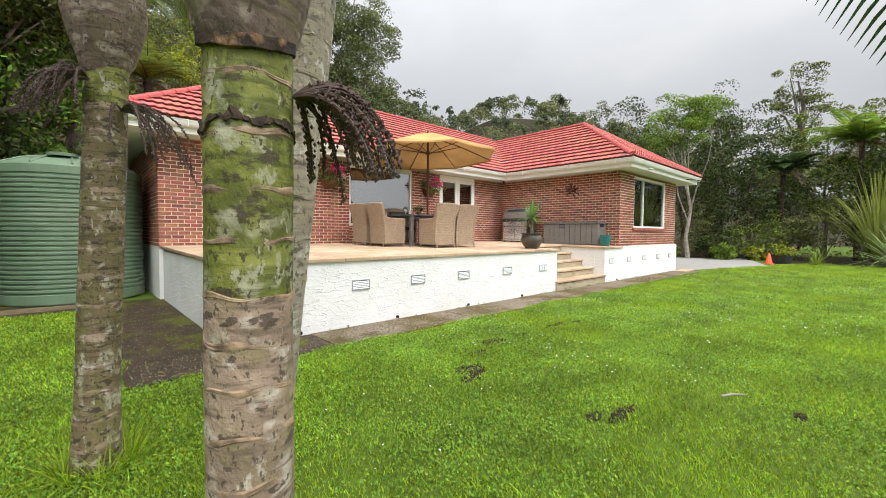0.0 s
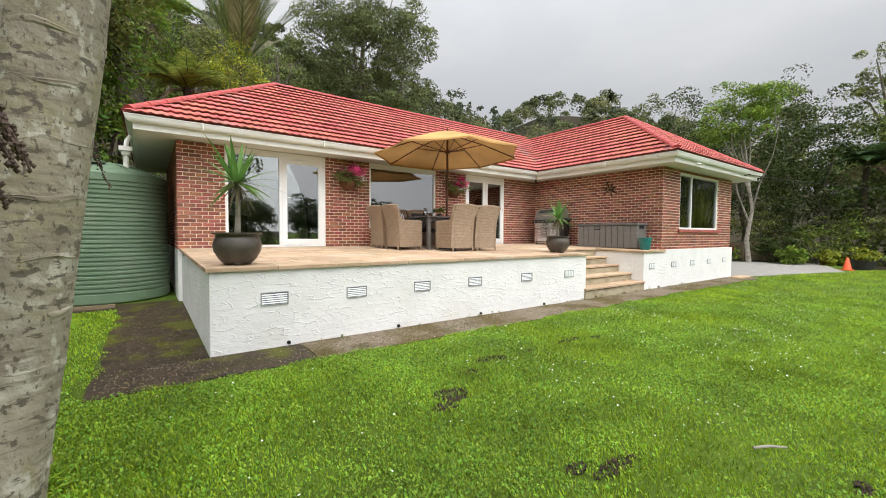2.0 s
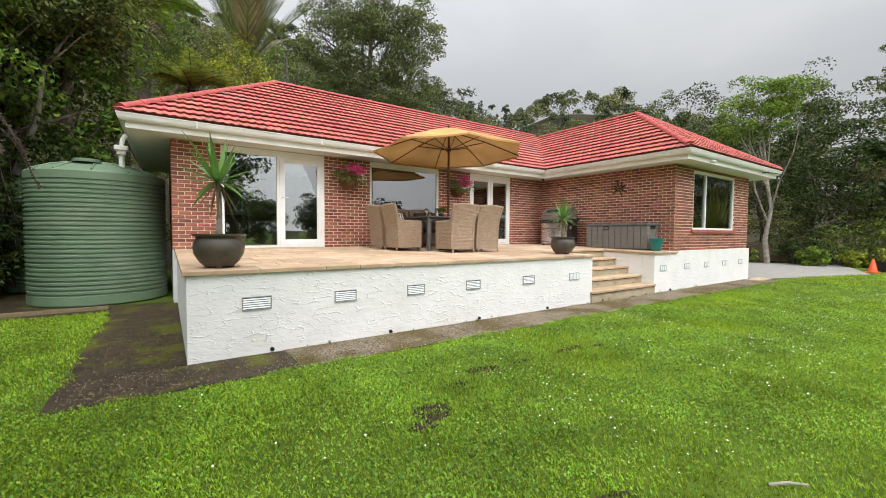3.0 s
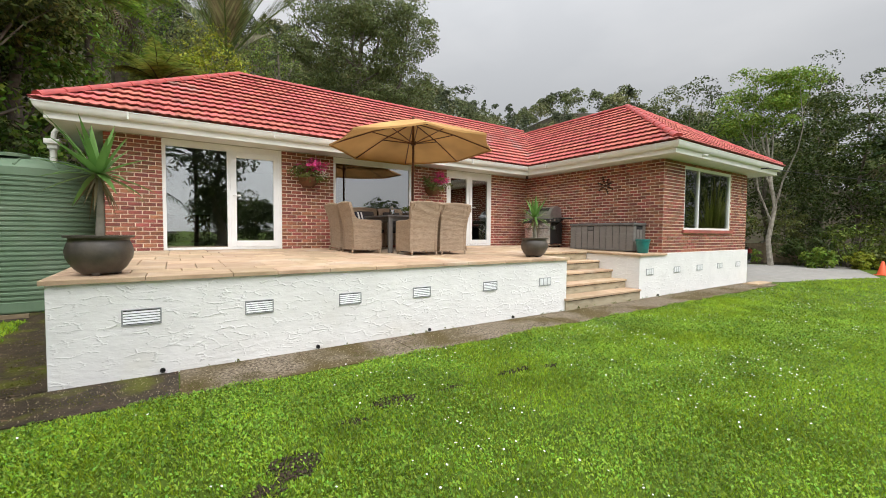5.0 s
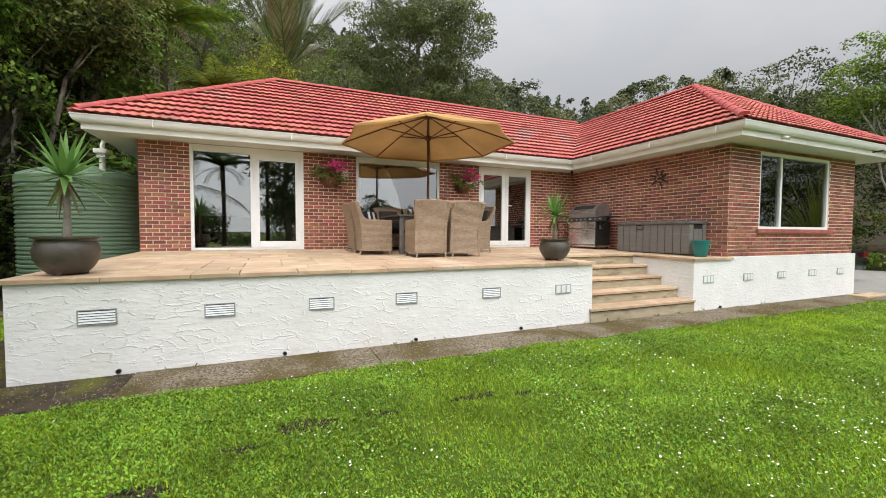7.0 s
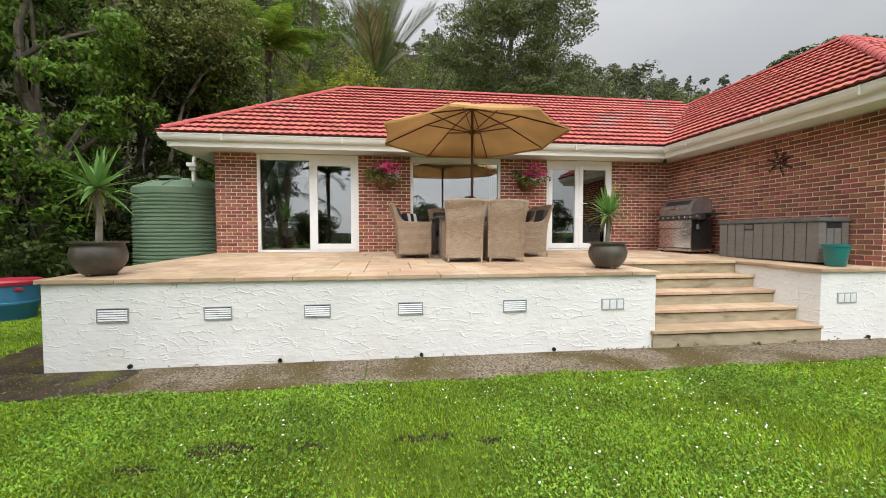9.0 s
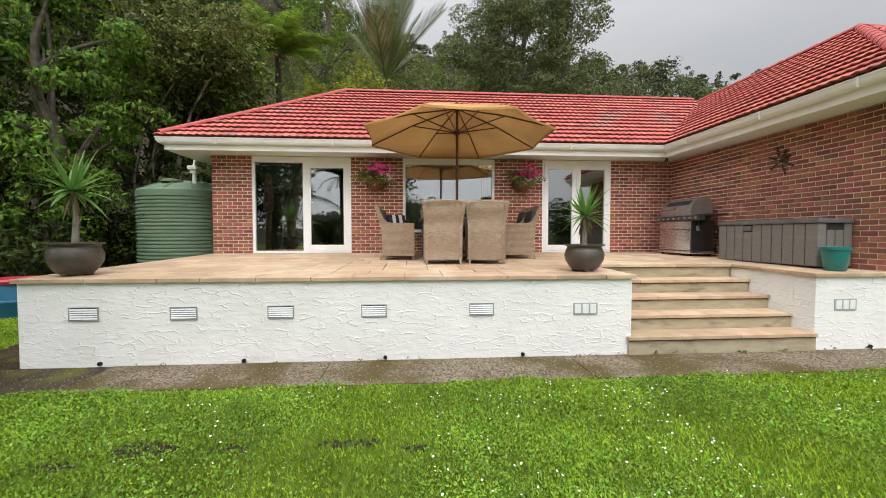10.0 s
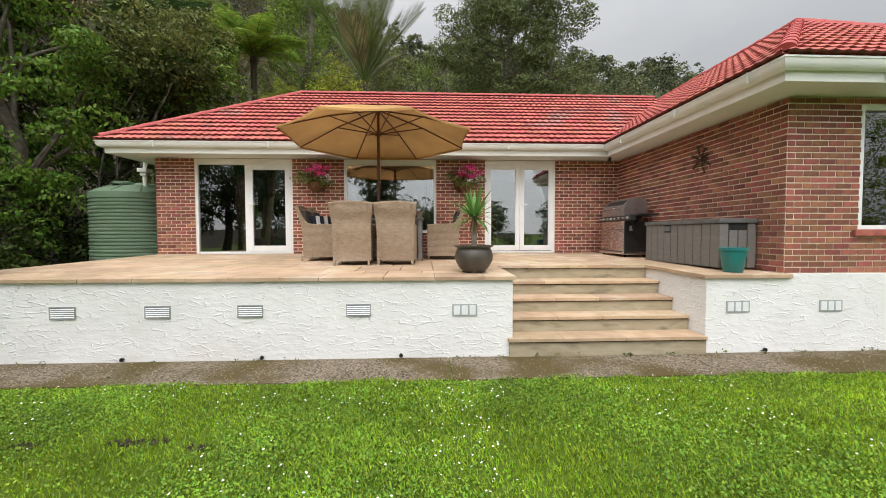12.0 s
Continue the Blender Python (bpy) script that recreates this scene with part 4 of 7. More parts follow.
# ---- terrace ----
TX0, TX1, TY = 1.28, 8.18, 4.96
SX1 = 10.575
STAIR_BACK = 6.30


def terrace():
    b = Build().box(TX0, TY, 0.04, TX1, TY + 0.2, 1.042, 0.006)
    b.box(TX0, TY + 0.2, 0.04, TX0 + 0.2, 9.40, 1.042)
    b.box(TX1 - 0.2, TY + 0.2, 0.04, TX1, STAIR_BACK, 1.042)
    solid("wall_terrace", b, M_STUCCO, "white trowelled-render terrace retaining wall", "wall", kind="structure")
    b = Build().box(SX1, WY + 0.221, 0.04, SX1 + 0.2, STAIR_BACK + 0.02, 1.045)
    solid("wall_stair", b, M_STUCCO, "white trowelled-render side wall of the steps", "wall", kind="structure")
    # bed and flags
    b = Build()

    def bed(x0, y0, x1, y1):
        vs = [(x, y, (terrace_z(y) - 0.02) if top else 0.9) for top in (0, 1) for x, y in ((x0, y0), (x1, y0), (x1, y1), (x0, y1))]
        b.add(vs, [(3, 2, 1, 0), (4, 5, 6, 7), (0, 1, 5, 4), (1, 2, 6, 5), (2, 3, 7, 6), (3, 0, 4, 7)])
    bed(TX0 + 0.02, TY + 0.03, TX1 - 0.02, STAIR_BACK + 0.03)
    bed(TX0 + 0.02, STAIR_BACK + 0.03, WX0 + 0.05, YF + 0.1)
    bed(SX1 + 0.03, TY + 0.03, WX0 + 0.05, STAIR_BACK + 0.03)
    floor_ = solid("terrace_floor", b, M_GROUT, "sandstone paved terrace floor with grout joints", "terrace", kind="structure")

    def slab(x0, y0, x1, y1, t=0.045, lift=0.0):
        g, c = 0.004, 0.006
        x0, y0, x1, y1 = x0 + g, y0 + g, x1 - g, y1 - g
        dz = random.uniform(-0.0015, 0.0015) + lift
        bb = Build()
        ring = [(x0, y0), (x1, y0), (x1, y1), (x0, y1)]
        inner = [(x0 + c, y0 + c), (x1 - c, y0 + c), (x1 - c, y1 - c), (x0 + c, y1 - c)]
        vs = [(x, y, terrace_z(y) - t + dz) for x, y in ring] + [(x, y, terrace_z(y) - c + dz) for x, y in ring] + [(x, y, terrace_z(y) + dz) for x, y in inner]
        bb.add(vs, [(3, 2, 1, 0), (8, 9, 10, 11)] + [(i, (i + 1) % 4, 4 + (i + 1) % 4, 4 + i) for i in range(4)] + [(4 + i, 4 + (i + 1) % 4, 8 + (i + 1) % 4, 8 + i) for i in range(4)])
        part("flagstone", bb, M_SLAB, floor_)
    rng = random.Random(5)
    # lip along the front, 40 mm proud of the wall
    x = TX0 - 0.04
    while x < TX1 - 0.05:
        w = rng.choice((0.45, 0.6, 0.75, 0.6))
        e = x + w if x + w < TX1 - 0.25 else TX1 + 0.04
        slab(x, TY - 0.04, e, TY + 0.36)
        x = e
    y = TY + 0.36
    while y < YF - 0.02:
        h = rng.choice((0.3, 0.45, 0.6, 0.45))
        e = y + h if y + h < YF - 0.2 else YF - 0.003
        if y < STAIR_BACK - 0.1 and e > STAIR_BACK - 0.25:
            e = STAIR_BACK - 0.04
        stop = TX1 + 0.04 if e <= STAIR_BACK else WX0 - 0.012
        x = TX0 - 0.04
        while x < stop - 0.02:
            w = rng.choice((0.3, 0.45, 0.6, 0.9, 0.6))
            f = x + w if x + w < stop - 0.25 else stop
            slab(x, y, f, e)
            x = f
        y = e
    # ledge by the wing
    y = TY - 0.04
    for e in (TY + 0.38, TY + 0.76, STAIR_BACK - 0.04):
        slab(SX1 - 0.04, y, SX1 + 0.55, e)
        slab(SX1 + 0.55, y, WX0 - 0.012 if y > TY else WX0 + 0.03, e if y > TY else WY - 0.012)
        if y < TY:
            slab(SX1 + 0.55, WY - 0.012, WX0 - 0.012, e)
        y = e
    # steps
    st = thing("steps", "sandstone-topped garden steps with rendered risers", "steps", kind="structure")
    tops = (GROUND, 0.335, 0.525, 0.71, 0.90, terrace_z(STAIR_BACK))
    depth = (STAIR_BACK - 4.93) / 4
    for i in range(5):
        y0 = 4.93 + i * depth
        z0, z1 = tops[i] - 0.05, tops[i + 1] - 0.043
        xa = TX1 + 0.003 if i else TX1 - 0.045
        yb = STAIR_BACK + 0.026 if i == 4 else y0 + depth + 0.2
        if i == 0:
            xa = TX1 - 0.045
            part("riser", Build().box(xa, y0, 0.03, SX1 - 0.003, TY - 0.003, z1, 0.004).box(TX1 + 0.003, TY - 0.003, 0.03, SX1 - 0.003, yb, z1), M_RISER, st)
        else:
            part("riser", Build().box(xa, y0, z0, SX1 - 0.003, yb, z1, 0.004), M_RISER, st)
        # thin dark strip across the riser face, just below the tread
        part("bedding_joint", Build().box(xa + 0.005, y0 - 0.004, z1 - 0.015, SX1 - 0.005, y0 + 0.03, z1 - 0.001), M_EARTH, st, "thin dark strip under the nosing")
        if i < 4:
            cuts = [xa - (0.02 if i == 0 else 0), xa + rng.uniform(0.5, 0.8), xa + rng.uniform(1.2, 1.6), SX1 - 0.003]
            for c0, c1 in zip(cuts, cuts[1:]):
                bb = Build()
                if c0 == cuts[0] and i == 0:
                    bb.box(c0 + 0.003, y0 - 0.03, z1, c1 - 0.003, TY - 0.004, z1 + 0.042, 0.006)
                    bb.box(TX1 + 0.004, TY - 0.004, z1, c1 - 0.003, y0 + depth - 0.002, z1 + 0.042)
                else:
                    bb.box(c0 + 0.003, y0 - 0.03, z1, c1 - 0.003, y0 + depth - 0.002, z1 + 0.042, 0.006)
                part("tread", bb, M_SLAB, st)


def vents():
    def louvre():
        v = thing("wall_vent", "grey metal louvred underfloor vent in the white wall", "vent", group="terrace wall vents")
        part("backing", Build().box(-0.15, -0.003, -0.075, 0.15, 0.0, 0.075), M_DARKHOLE, v)
        part("frame", Build().box(-0.156, -0.014, -0.078, -0.143, -0.001, 0.078, 0.003).box(0.143, -0.014, -0.078, 0.156, -0.001, 0.078, 0.003)
             .box(-0.143, -0.014, 0.067, 0.143, -0.001, 0.078, 0.003).box(-0.143, -0.014, -0.078, 0.143, -0.001, -0.067, 0.003), M_GREY_METAL, v)
        sl = Build().add([(-0.143, -0.012, -0.008), (0.143, -0.012, -0.008), (0.143, -0.005, 0.008), (-0.143, -0.005, 0.008),
                          (-0.143, -0.010, -0.010), (0.143, -0.010, -0.010), (0.143, -0.003, 0.006), (-0.143, -0.003, 0.006)],
                         [(0, 1, 2, 3), (7, 6, 5, 4), (0, 4, 5, 1), (2, 6, 7, 3), (0, 3, 7, 4), (1, 5, 6, 2)]).mesh("slat", M_VENT_WHITE)
        for k in range(5):
            part("slat", sl, None, v, at=pose(0, 0, -0.05 + 0.025 * k))
        return v
    first = louvre()
    first.matrix_basis = pose(1.955, TY, 0.695)
    for x in (3.0, 4.05, 5.095, 6.345):
        copy_thing(first, pose(x, TY, 0.69) @ Matrix.Diagonal((0.93, 1, 0.95, 1)))

    def cells():
        v = thing("wall_vent", "grey three-cell plastic underfloor vent in the white wall", "vent", group="three-cell wall vents")
        part("frame", Build().box(-0.15, -0.012, -0.072, 0.15, -0.001, 0.072, 0.004), M_VENT_FRAME, v)
        for k in (-1, 0, 1):
            part("grille", Build().box(k * 0.094 - 0.036, -0.016, -0.055, k * 0.094 + 0.036, -0.011, 0.055, 0.002), M_VENT_WHITE, v)
        return v
    c = cells()
    c.matrix_basis = pose(7.60, TY, 0.68)
    for x in (10.98, 12.18, 13.32, 14.48, 15.65):
        copy_thing(c, pose(x, TY, 0.685))
    w = thing("weep_pipe", "small black drain pipe at the foot of the wall", "drain pipe", group="weep pipes")
    part("pipe", Build().lathe([(0.0, 0.0), (0.018, 0.0), (0.018, 0.022), (0.023, 0.022), (0.023, -0.02), (0.0, -0.02)], 12), M_BLACK_PLASTIC, w, at=pose(0, 0, 0, 90))
    w.matrix_basis = pose(2.11, TY - 0.002, 0.145)
    for x in (3.64, 5.22, 6.84, 11.34):
        copy_thing(w, pose(x, TY - 0.002, 0.145))



# ---- things on the terrace ----
def rounded_panel(b, outline, t, axis):
    """Extrudes a flat outline by t; axis x: the outline is (y, z); axis y: (x, z)."""
    n = len(outline)
    for side in (0, 1):
        for p, q in outline:
            b.v.append((side * t, p, q) if axis == "x" else (p, side * t, q))
    o = len(b.v) - 2 * n
    b.f.append(tuple(o + i for i in range(n)))
    b.f.append(tuple(o + n + i for i in range(n))[::-1])
    b.f += [(o + i, o + n + i, o + n + (i + 1) % n, o + (i + 1) % n) for i in range(n)]
    return b


def wicker_chair(at, rz, pillow=False):
    """High-backed woven armchair: the seat faces +y, the back is at -y."""
    ch = thing("wicker_chair", "woven brown wicker dining armchair with dark cushions", "chair", (*at,), rz, "chairs round the table")
    # curved back: wider at the top, leaning out, with a rolled crown
    b = Build()
    cols, rows = 8, 8
    for face in (0, 1):
        for r in range(rows + 1):
            t = r / rows
            z = 0.07 + t * 0.88
            half = 0.287 + 0.045 * max(0.0, t - 0.35) / 0.65 - 0.012 * math.sin(math.pi * t)
            for c in range(cols + 1):
                s = c / cols * 2 - 1
                crown = -0.022 * s * s * (t ** 6)
                y = -0.262 - 0.03 * t - 0.26 * max(0.0, t - 0.42) ** 1.5 + 0.030 * abs(s) ** 3 + (0.055 if face else 0)
                b.v.append((s * half, y, z + crown))
    n = (cols + 1) * (rows + 1)
    for r in range(rows):
        for c in range(cols):
            i = r * (cols + 1) + c
            b.f.append((i, i + 1, i + cols + 2, i + cols + 1))
            b.f.append((n + i, n + i + cols + 1, n + i + cols + 2, n + i + 1))
    for c in range(cols):
        i = rows * (cols + 1) + c
        b.f.append((i, i + 1, n + i + 1, n + i))
        b.f.append((c, n + c, n + c + 1, c + 1))
    for r in range(rows):
        i, j = r * (cols + 1), r * (cols + 1) + cols
        b.f.append((i, i + cols + 1, n + i + cols + 1, n + i))
        b.f.append((j, n + j, n + j + cols + 1, j + cols + 1))
    part("backrest", b, M_WICKER, ch, smooth=True)
    part("crown_roll", Build().tube([(x, -0.378 + 0.03 * abs(x / 0.33) ** 3, 0.955 - 0.022 * (x / 0.33) ** 2) for x in (-0.33, -0.2, -0.1, 0, 0.1, 0.2, 0.33)], 0.026, 8),
         M_WICKER, ch, smooth=True)
    # sides with a curved drop from back to arm
    curve = [(-0.375, 0.935), (-0.335, 0.86), (-0.285, 0.76), (-0.235, 0.675), (-0.18, 0.63), (-0.10, 0.615), (0.10, 0.612), (0.30, 0.605)]
    for s in (-1, 1):
        side = part("armrest", rounded_panel(Build(), [(0.30, 0.07), (-0.25, 0.07), (-0.265, 0.45), (-0.29, 0.62), (-0.34, 0.80)] + curve, 0.055, "x"), M_WICKER, ch,
                    at=pose(0.235 if s > 0 else -0.29, 0, 0))
        part("arm_roll", Build().tube([(0.027, p, q) for p, q in curve], 0.030, 8), M_WICKER, side, smooth=True)
    part("seat", Build().box(-0.236, -0.24, 0.20, 0.236, 0.29, 0.36, 0.02), M_WICKER, ch)
    part("apron", Build().box(-0.236, 0.262, 0.07, 0.236, 0.298, 0.20, 0.006), M_WICKER, ch)
    part("seat_cushion", Build().box(-0.23, -0.22, 0.36, 0.23, 0.29, 0.45, 0.035), M_CUSHION, ch, "dark brown seat cushion", True)
    part("back_cushion", Build().box(-0.22, -0.05, 0.0, 0.22, 0.05, 0.44, 0.04), M_CUSHION, ch, "dark brown back cushion", True, pose(0, -0.185, 0.45, 14))
    for x in (-0.255, 0.255):
        for y in (-0.27, 0.27):
            part("leg", Build().tube([(x, y, 0.09), (x * 1.03, y * 1.05, 0.0)], [0.02, 0.016], 8), M_WICKER, ch)
    return ch


def dining():
    z = terrace_z(7.3)
    tb = thing("outdoor_table", "square grey slatted outdoor dining table", "table", (6.40, 7.92, z))
    for k in range(8):
        part("tabletop_slat", Build().box(-0.72, -0.70 + k * 0.175, 0.715, 0.72, -0.70 + k * 0.175 + 0.17, 0.745, 0.004), M_TABLE, tb)
    part("apron", Build().box(-0.64, -0.62, 0.63, 0.64, -0.59, 0.715).box(-0.64, 0.59, 0.63, 0.64, 0.62, 0.715).box(-0.64, -0.59, 0.63, -0.61, 0.59, 0.715).box(0.61, -0.59, 0.63, 0.64, 0.59, 0.715), M_TABLE, tb)
    for x in (-0.68, 0.61):
        for y in (-0.66, 0.59):
            part("leg", Build().box(x, y, 0, x + 0.075, y + 0.075, 0.716, 0.005), M_TABLE, tb)
    first = wicker_chair((6.01, 6.68, terrace_z(6.6)), 0)
    for x, y, rz in ((6.69, 6.70, -3), (5.27, 7.58, -90), (5.25, 8.30, -88), (7.48, 7.72, 90), (7.5, 8.42, 86), (6.05, 8.95, 182), (6.74, 8.97, 178)):
        copy_thing(first, pose(x, y, terrace_z(y) - 0.002, 0, 0, rz))
    pl = thing("pillow", "navy and white striped cushion on a wicker chair", "cushion", (5.32, 7.56, z + 0.44), -135)
    stripes = [(-0.2 + k * 0.08, M_STRIPE_W if k % 2 else M_STRIPE_D) for k in range(5)]
    for x, mt in stripes:
        part("stripe", Build().box(x, -0.05, 0.0, x + 0.082, 0.05, 0.36, 0.02), mt, pl, at=pose(0, -0.05, 0, 14))
    jar = thing("table_lantern", "small glass lantern on the dining table", "lantern", (6.2, 8.1, z + 0.745))
    part("glass", Build().lathe([(0.05, 0), (0.055, 0.02), (0.055, 0.16), (0.04, 0.18)], 16), M_GLASS, jar, smooth=True)
    part("lid", Build().lathe([(0.058, 0.18), (0.058, 0.19), (0.02, 0.23), (0.0, 0.235)], 16), M_GREY_METAL, jar)
    pt = thing("table_plant", "small leafy plant in a pot on the table", "plant", (6.55, 8.0, z + 0.745))
    part("pot", Build().lathe([(0.0, 0), (0.05, 0), (0.07, 0.10), (0.062, 0.10), (0.05, 0.03)], 16), M_POT, pt, smooth=True)
    part("leaves", quad_mesh("leaves", leaf_cloud(np.random.default_rng(3), 8, (0, 0, 0.19), (0.10, 0.10, 0.08), 0.05, 26, 0.05), M_LEAF_MID), None, pt)


def umbrella():
    cx, cy, top = 6.32, 7.38, 3.83
    u = thing("patio_umbrella", "octagonal tan canvas umbrella with stained timber pole and ribs", "umbrella", (cx, cy, terrace_z(cy)))
    h = top - terrace_z(cy)
    drop, R = 0.555, 1.67
    tilt = pose(0, 0, h, -2.2) @ pose(0, 0, -h)
    # canopy: eight gores that sag between the ribs
    b = Build()
    nr, na = 8, 48
    for r in range(nr + 1):
        t = r / nr
        for a in range(na):
            ang = 2 * math.pi * a / na + math.pi / 8
            f = (a % 6) / 6.0
            gore = math.cos(math.pi / 8) / math.cos((f - 0.5) * math.pi / 4)
            sag = math.sin(math.pi * f)
            rad = t * R * gore * (1 - 0.03 * sag * t)
            b.v.append((rad * math.cos(ang), rad * math.sin(ang), h - drop * (t ** 1.15) - 0.035 * sag * t * (1 - 0.6 * t)))
    for r in range(nr):
        for a in range(na):
            b.f.append((r * na + a, (r + 1) * na + a, (r + 1) * na + (a + 1) % na, r * na + (a + 1) % na))
    can = part("canopy", b, M_CANVAS, u, "tan canvas canopy", True, tilt)
    hem = Build()
    o = [Vector(b.v[nr * na + a]) for a in range(na)]
    hem.v = [tuple(p) for p in o] + [tuple(p - Vector((0, 0, 0.035)) + (p - Vector((0, 0, p.z))) * 0.0) for p in o]
    hem.f = [(a, (a + 1) % na, na + (a + 1) % na, na + a) for a in range(na)]
    part("hem", hem, M_CANVAS, can)
    part("pole", Build().tube([(0, 0, 0.02), (0, 0, h - 0.02)], 0.024, 12), M_WOOD_RED, u)
    part("finial", Build().lathe([(0.0, h + 0.07), (0.02, h + 0.06), (0.025, h + 0.03), (0.015, h)], 12), M_WOOD_RED, u, smooth=True)
    part("hub", Build().lathe([(0.03, h - 0.52), (0.055, h - 0.52), (0.055, h - 0.44), (0.03, h - 0.44)], 12), M_WOOD_RED, u)
    part("top_hub", Build().lathe([(0.03, h - 0.12), (0.05, h - 0.12), (0.05, h - 0.05), (0.03, h - 0.05)], 12), M_WOOD_RED, u)
    for k in range(8):
        ang = math.pi / 4 * k + math.pi / 8
        d = Vector((math.cos(ang), math.sin(ang), 0))
        rib = part("rib", Build().tube([d * 0.04 + Vector((0, 0, h - 0.08)), d * R * 0.5 + Vector((0, 0, h - drop * 0.5 ** 1.15 - 0.03)), d * (R - 0.01) + Vector((0, 0, h - drop - 0.012))], 0.012, 6),
                   M_WOOD_RED, u, at=tilt)
        part("strut", Build().tube([d * 0.05 + Vector((0, 0, h - 0.48)), d * R * 0.5 + Vector((0, 0, h - drop * 0.5 ** 1.15 - 0.035))], 0.010, 6), M_WOOD_RED, rib)
    part("cord", Build().tube([(0.035, 0, h - 0.5), (0.045, 0.0, h - 0.9), (0.03, 0, h - 1.1)], 0.004, 5), M_CANVAS, u)
    part("base", Build().lathe([(0.0, 0.0), (0.26, 0.0), (0.26, 0.05), (0.05, 0.075), (0.04, 0.3), (0.026, 0.3)], 24), M_BLACK, u, "black umbrella base", True)


def strap_blades(rng, n, length, width, z, lo, hi, bend=0.5, seg=5, fold=0.0):
    """Long pointed arching blades from a centre; elevation from lo to hi degrees."""
    quads = []
    for k in range(n):
        a = 2.39996 * k + rng.uniform(-0.3, 0.3)
        e = radians(lo + (hi - lo) * ((k + 0.5) / n) + rng.uniform(-8, 8))
        ln = length * rng.uniform(0.75, 1.1)
        d = np.array((math.cos(a), math.sin(a), 0.0))
        side = np.array((-math.sin(a), math.cos(a), 0.0))
        p = np.array((0, 0, z)) + d * 0.02
        el = e
        rows = []
        for i in range(seg + 1):
            t = i / seg
            w = width * min(1.0, 0.55 + 2.2 * t) * max(0.04, (1 - t ** 2.2))
            rows.append((p - side * w / 2, p + side * w / 2))
            el -= bend * math.cos(e) / seg * (0.5 + t)
            p = p + (d * math.cos(el) + np.array((0, 0, math.sin(el)))) * (ln / seg)
        quads += [[rows[i][0], rows[i][1], rows[i + 1][1], rows[i + 1][0]] for i in range(seg)]
    return np.array(quads)


def connected_strips(name, quads, mat):
    me = quad_mesh(name, quads, mat)
    bm = bmesh.new()
    bm.from_mesh(me)
    bmesh.ops.remove_doubles(bm, verts=bm.verts, dist=0.0004)
    bm.to_mesh(me)
    bm.free()
    return me


def potted_yucca(at, r, h, stem, blade, n, seed, label):
    rng = random.Random(seed)
    p = thing("potted_yucca", label, "potted plant", at)
    prof = [(0.0, 0.05), (0.55, 0.05), (0.74, 0.18), (0.93, 0.42), (0.97, 0.62), (0.90, 0.80), (0.84, 0.88), (0.86, 0.93), (0.99, 0.95), (1.0, 1.0), (0.88, 1.0), (0.84, 0.9)]
    part("pot", Build().lathe([(a * r, c * h) for a, c in prof], 40), M_POT, p, "dark bronze glazed round pot", True)
    for k in range(3):
        a = 2 * math.pi * k / 3 + 0.4
        part("pot_foot", Build().box(-0.045, -0.03, 0, 0.045, 0.03, 0.05 * h / 0.35 + 0.012, 0.008), M_POT, p, at=pose(0.42 * r * math.cos(a), 0.42 * r * math.sin(a), 0, 0, 0, math.degrees(a)))
    part("soil", Build().lathe([(0.85 * r, 0.9 * h), (0.0, 0.92 * h)], 24), M_EARTH, p)
    b = Build().tube([(0.0, 0, 0.9 * h), (0.01, 0.01, h + stem * 0.5), (0.0, 0.0, h + stem)], [0.038, 0.028, 0.028], 10)
    part("stem", b, M_BARK_PALE, p, smooth=True)
    quads = strap_blades(rng, n, blade, 0.058 * blade / 0.5, h + stem, -25, 85, 0.4)
    for k in range(n):
        part("blade", connected_strips("blade", quads[k * 5:k * 5 + 5], M_YUCCA), None, p)
    quads = strap_blades(rng, n // 3, blade * 0.7, 0.026, h + stem - 0.03, -75, -45, 0.3)
    for k in range(n // 3):
        part("dry_blade", connected_strips("dry_blade", quads[k * 5:k * 5 + 5], M_DEAD), None, p, "dry drooping brown blade")
    return p


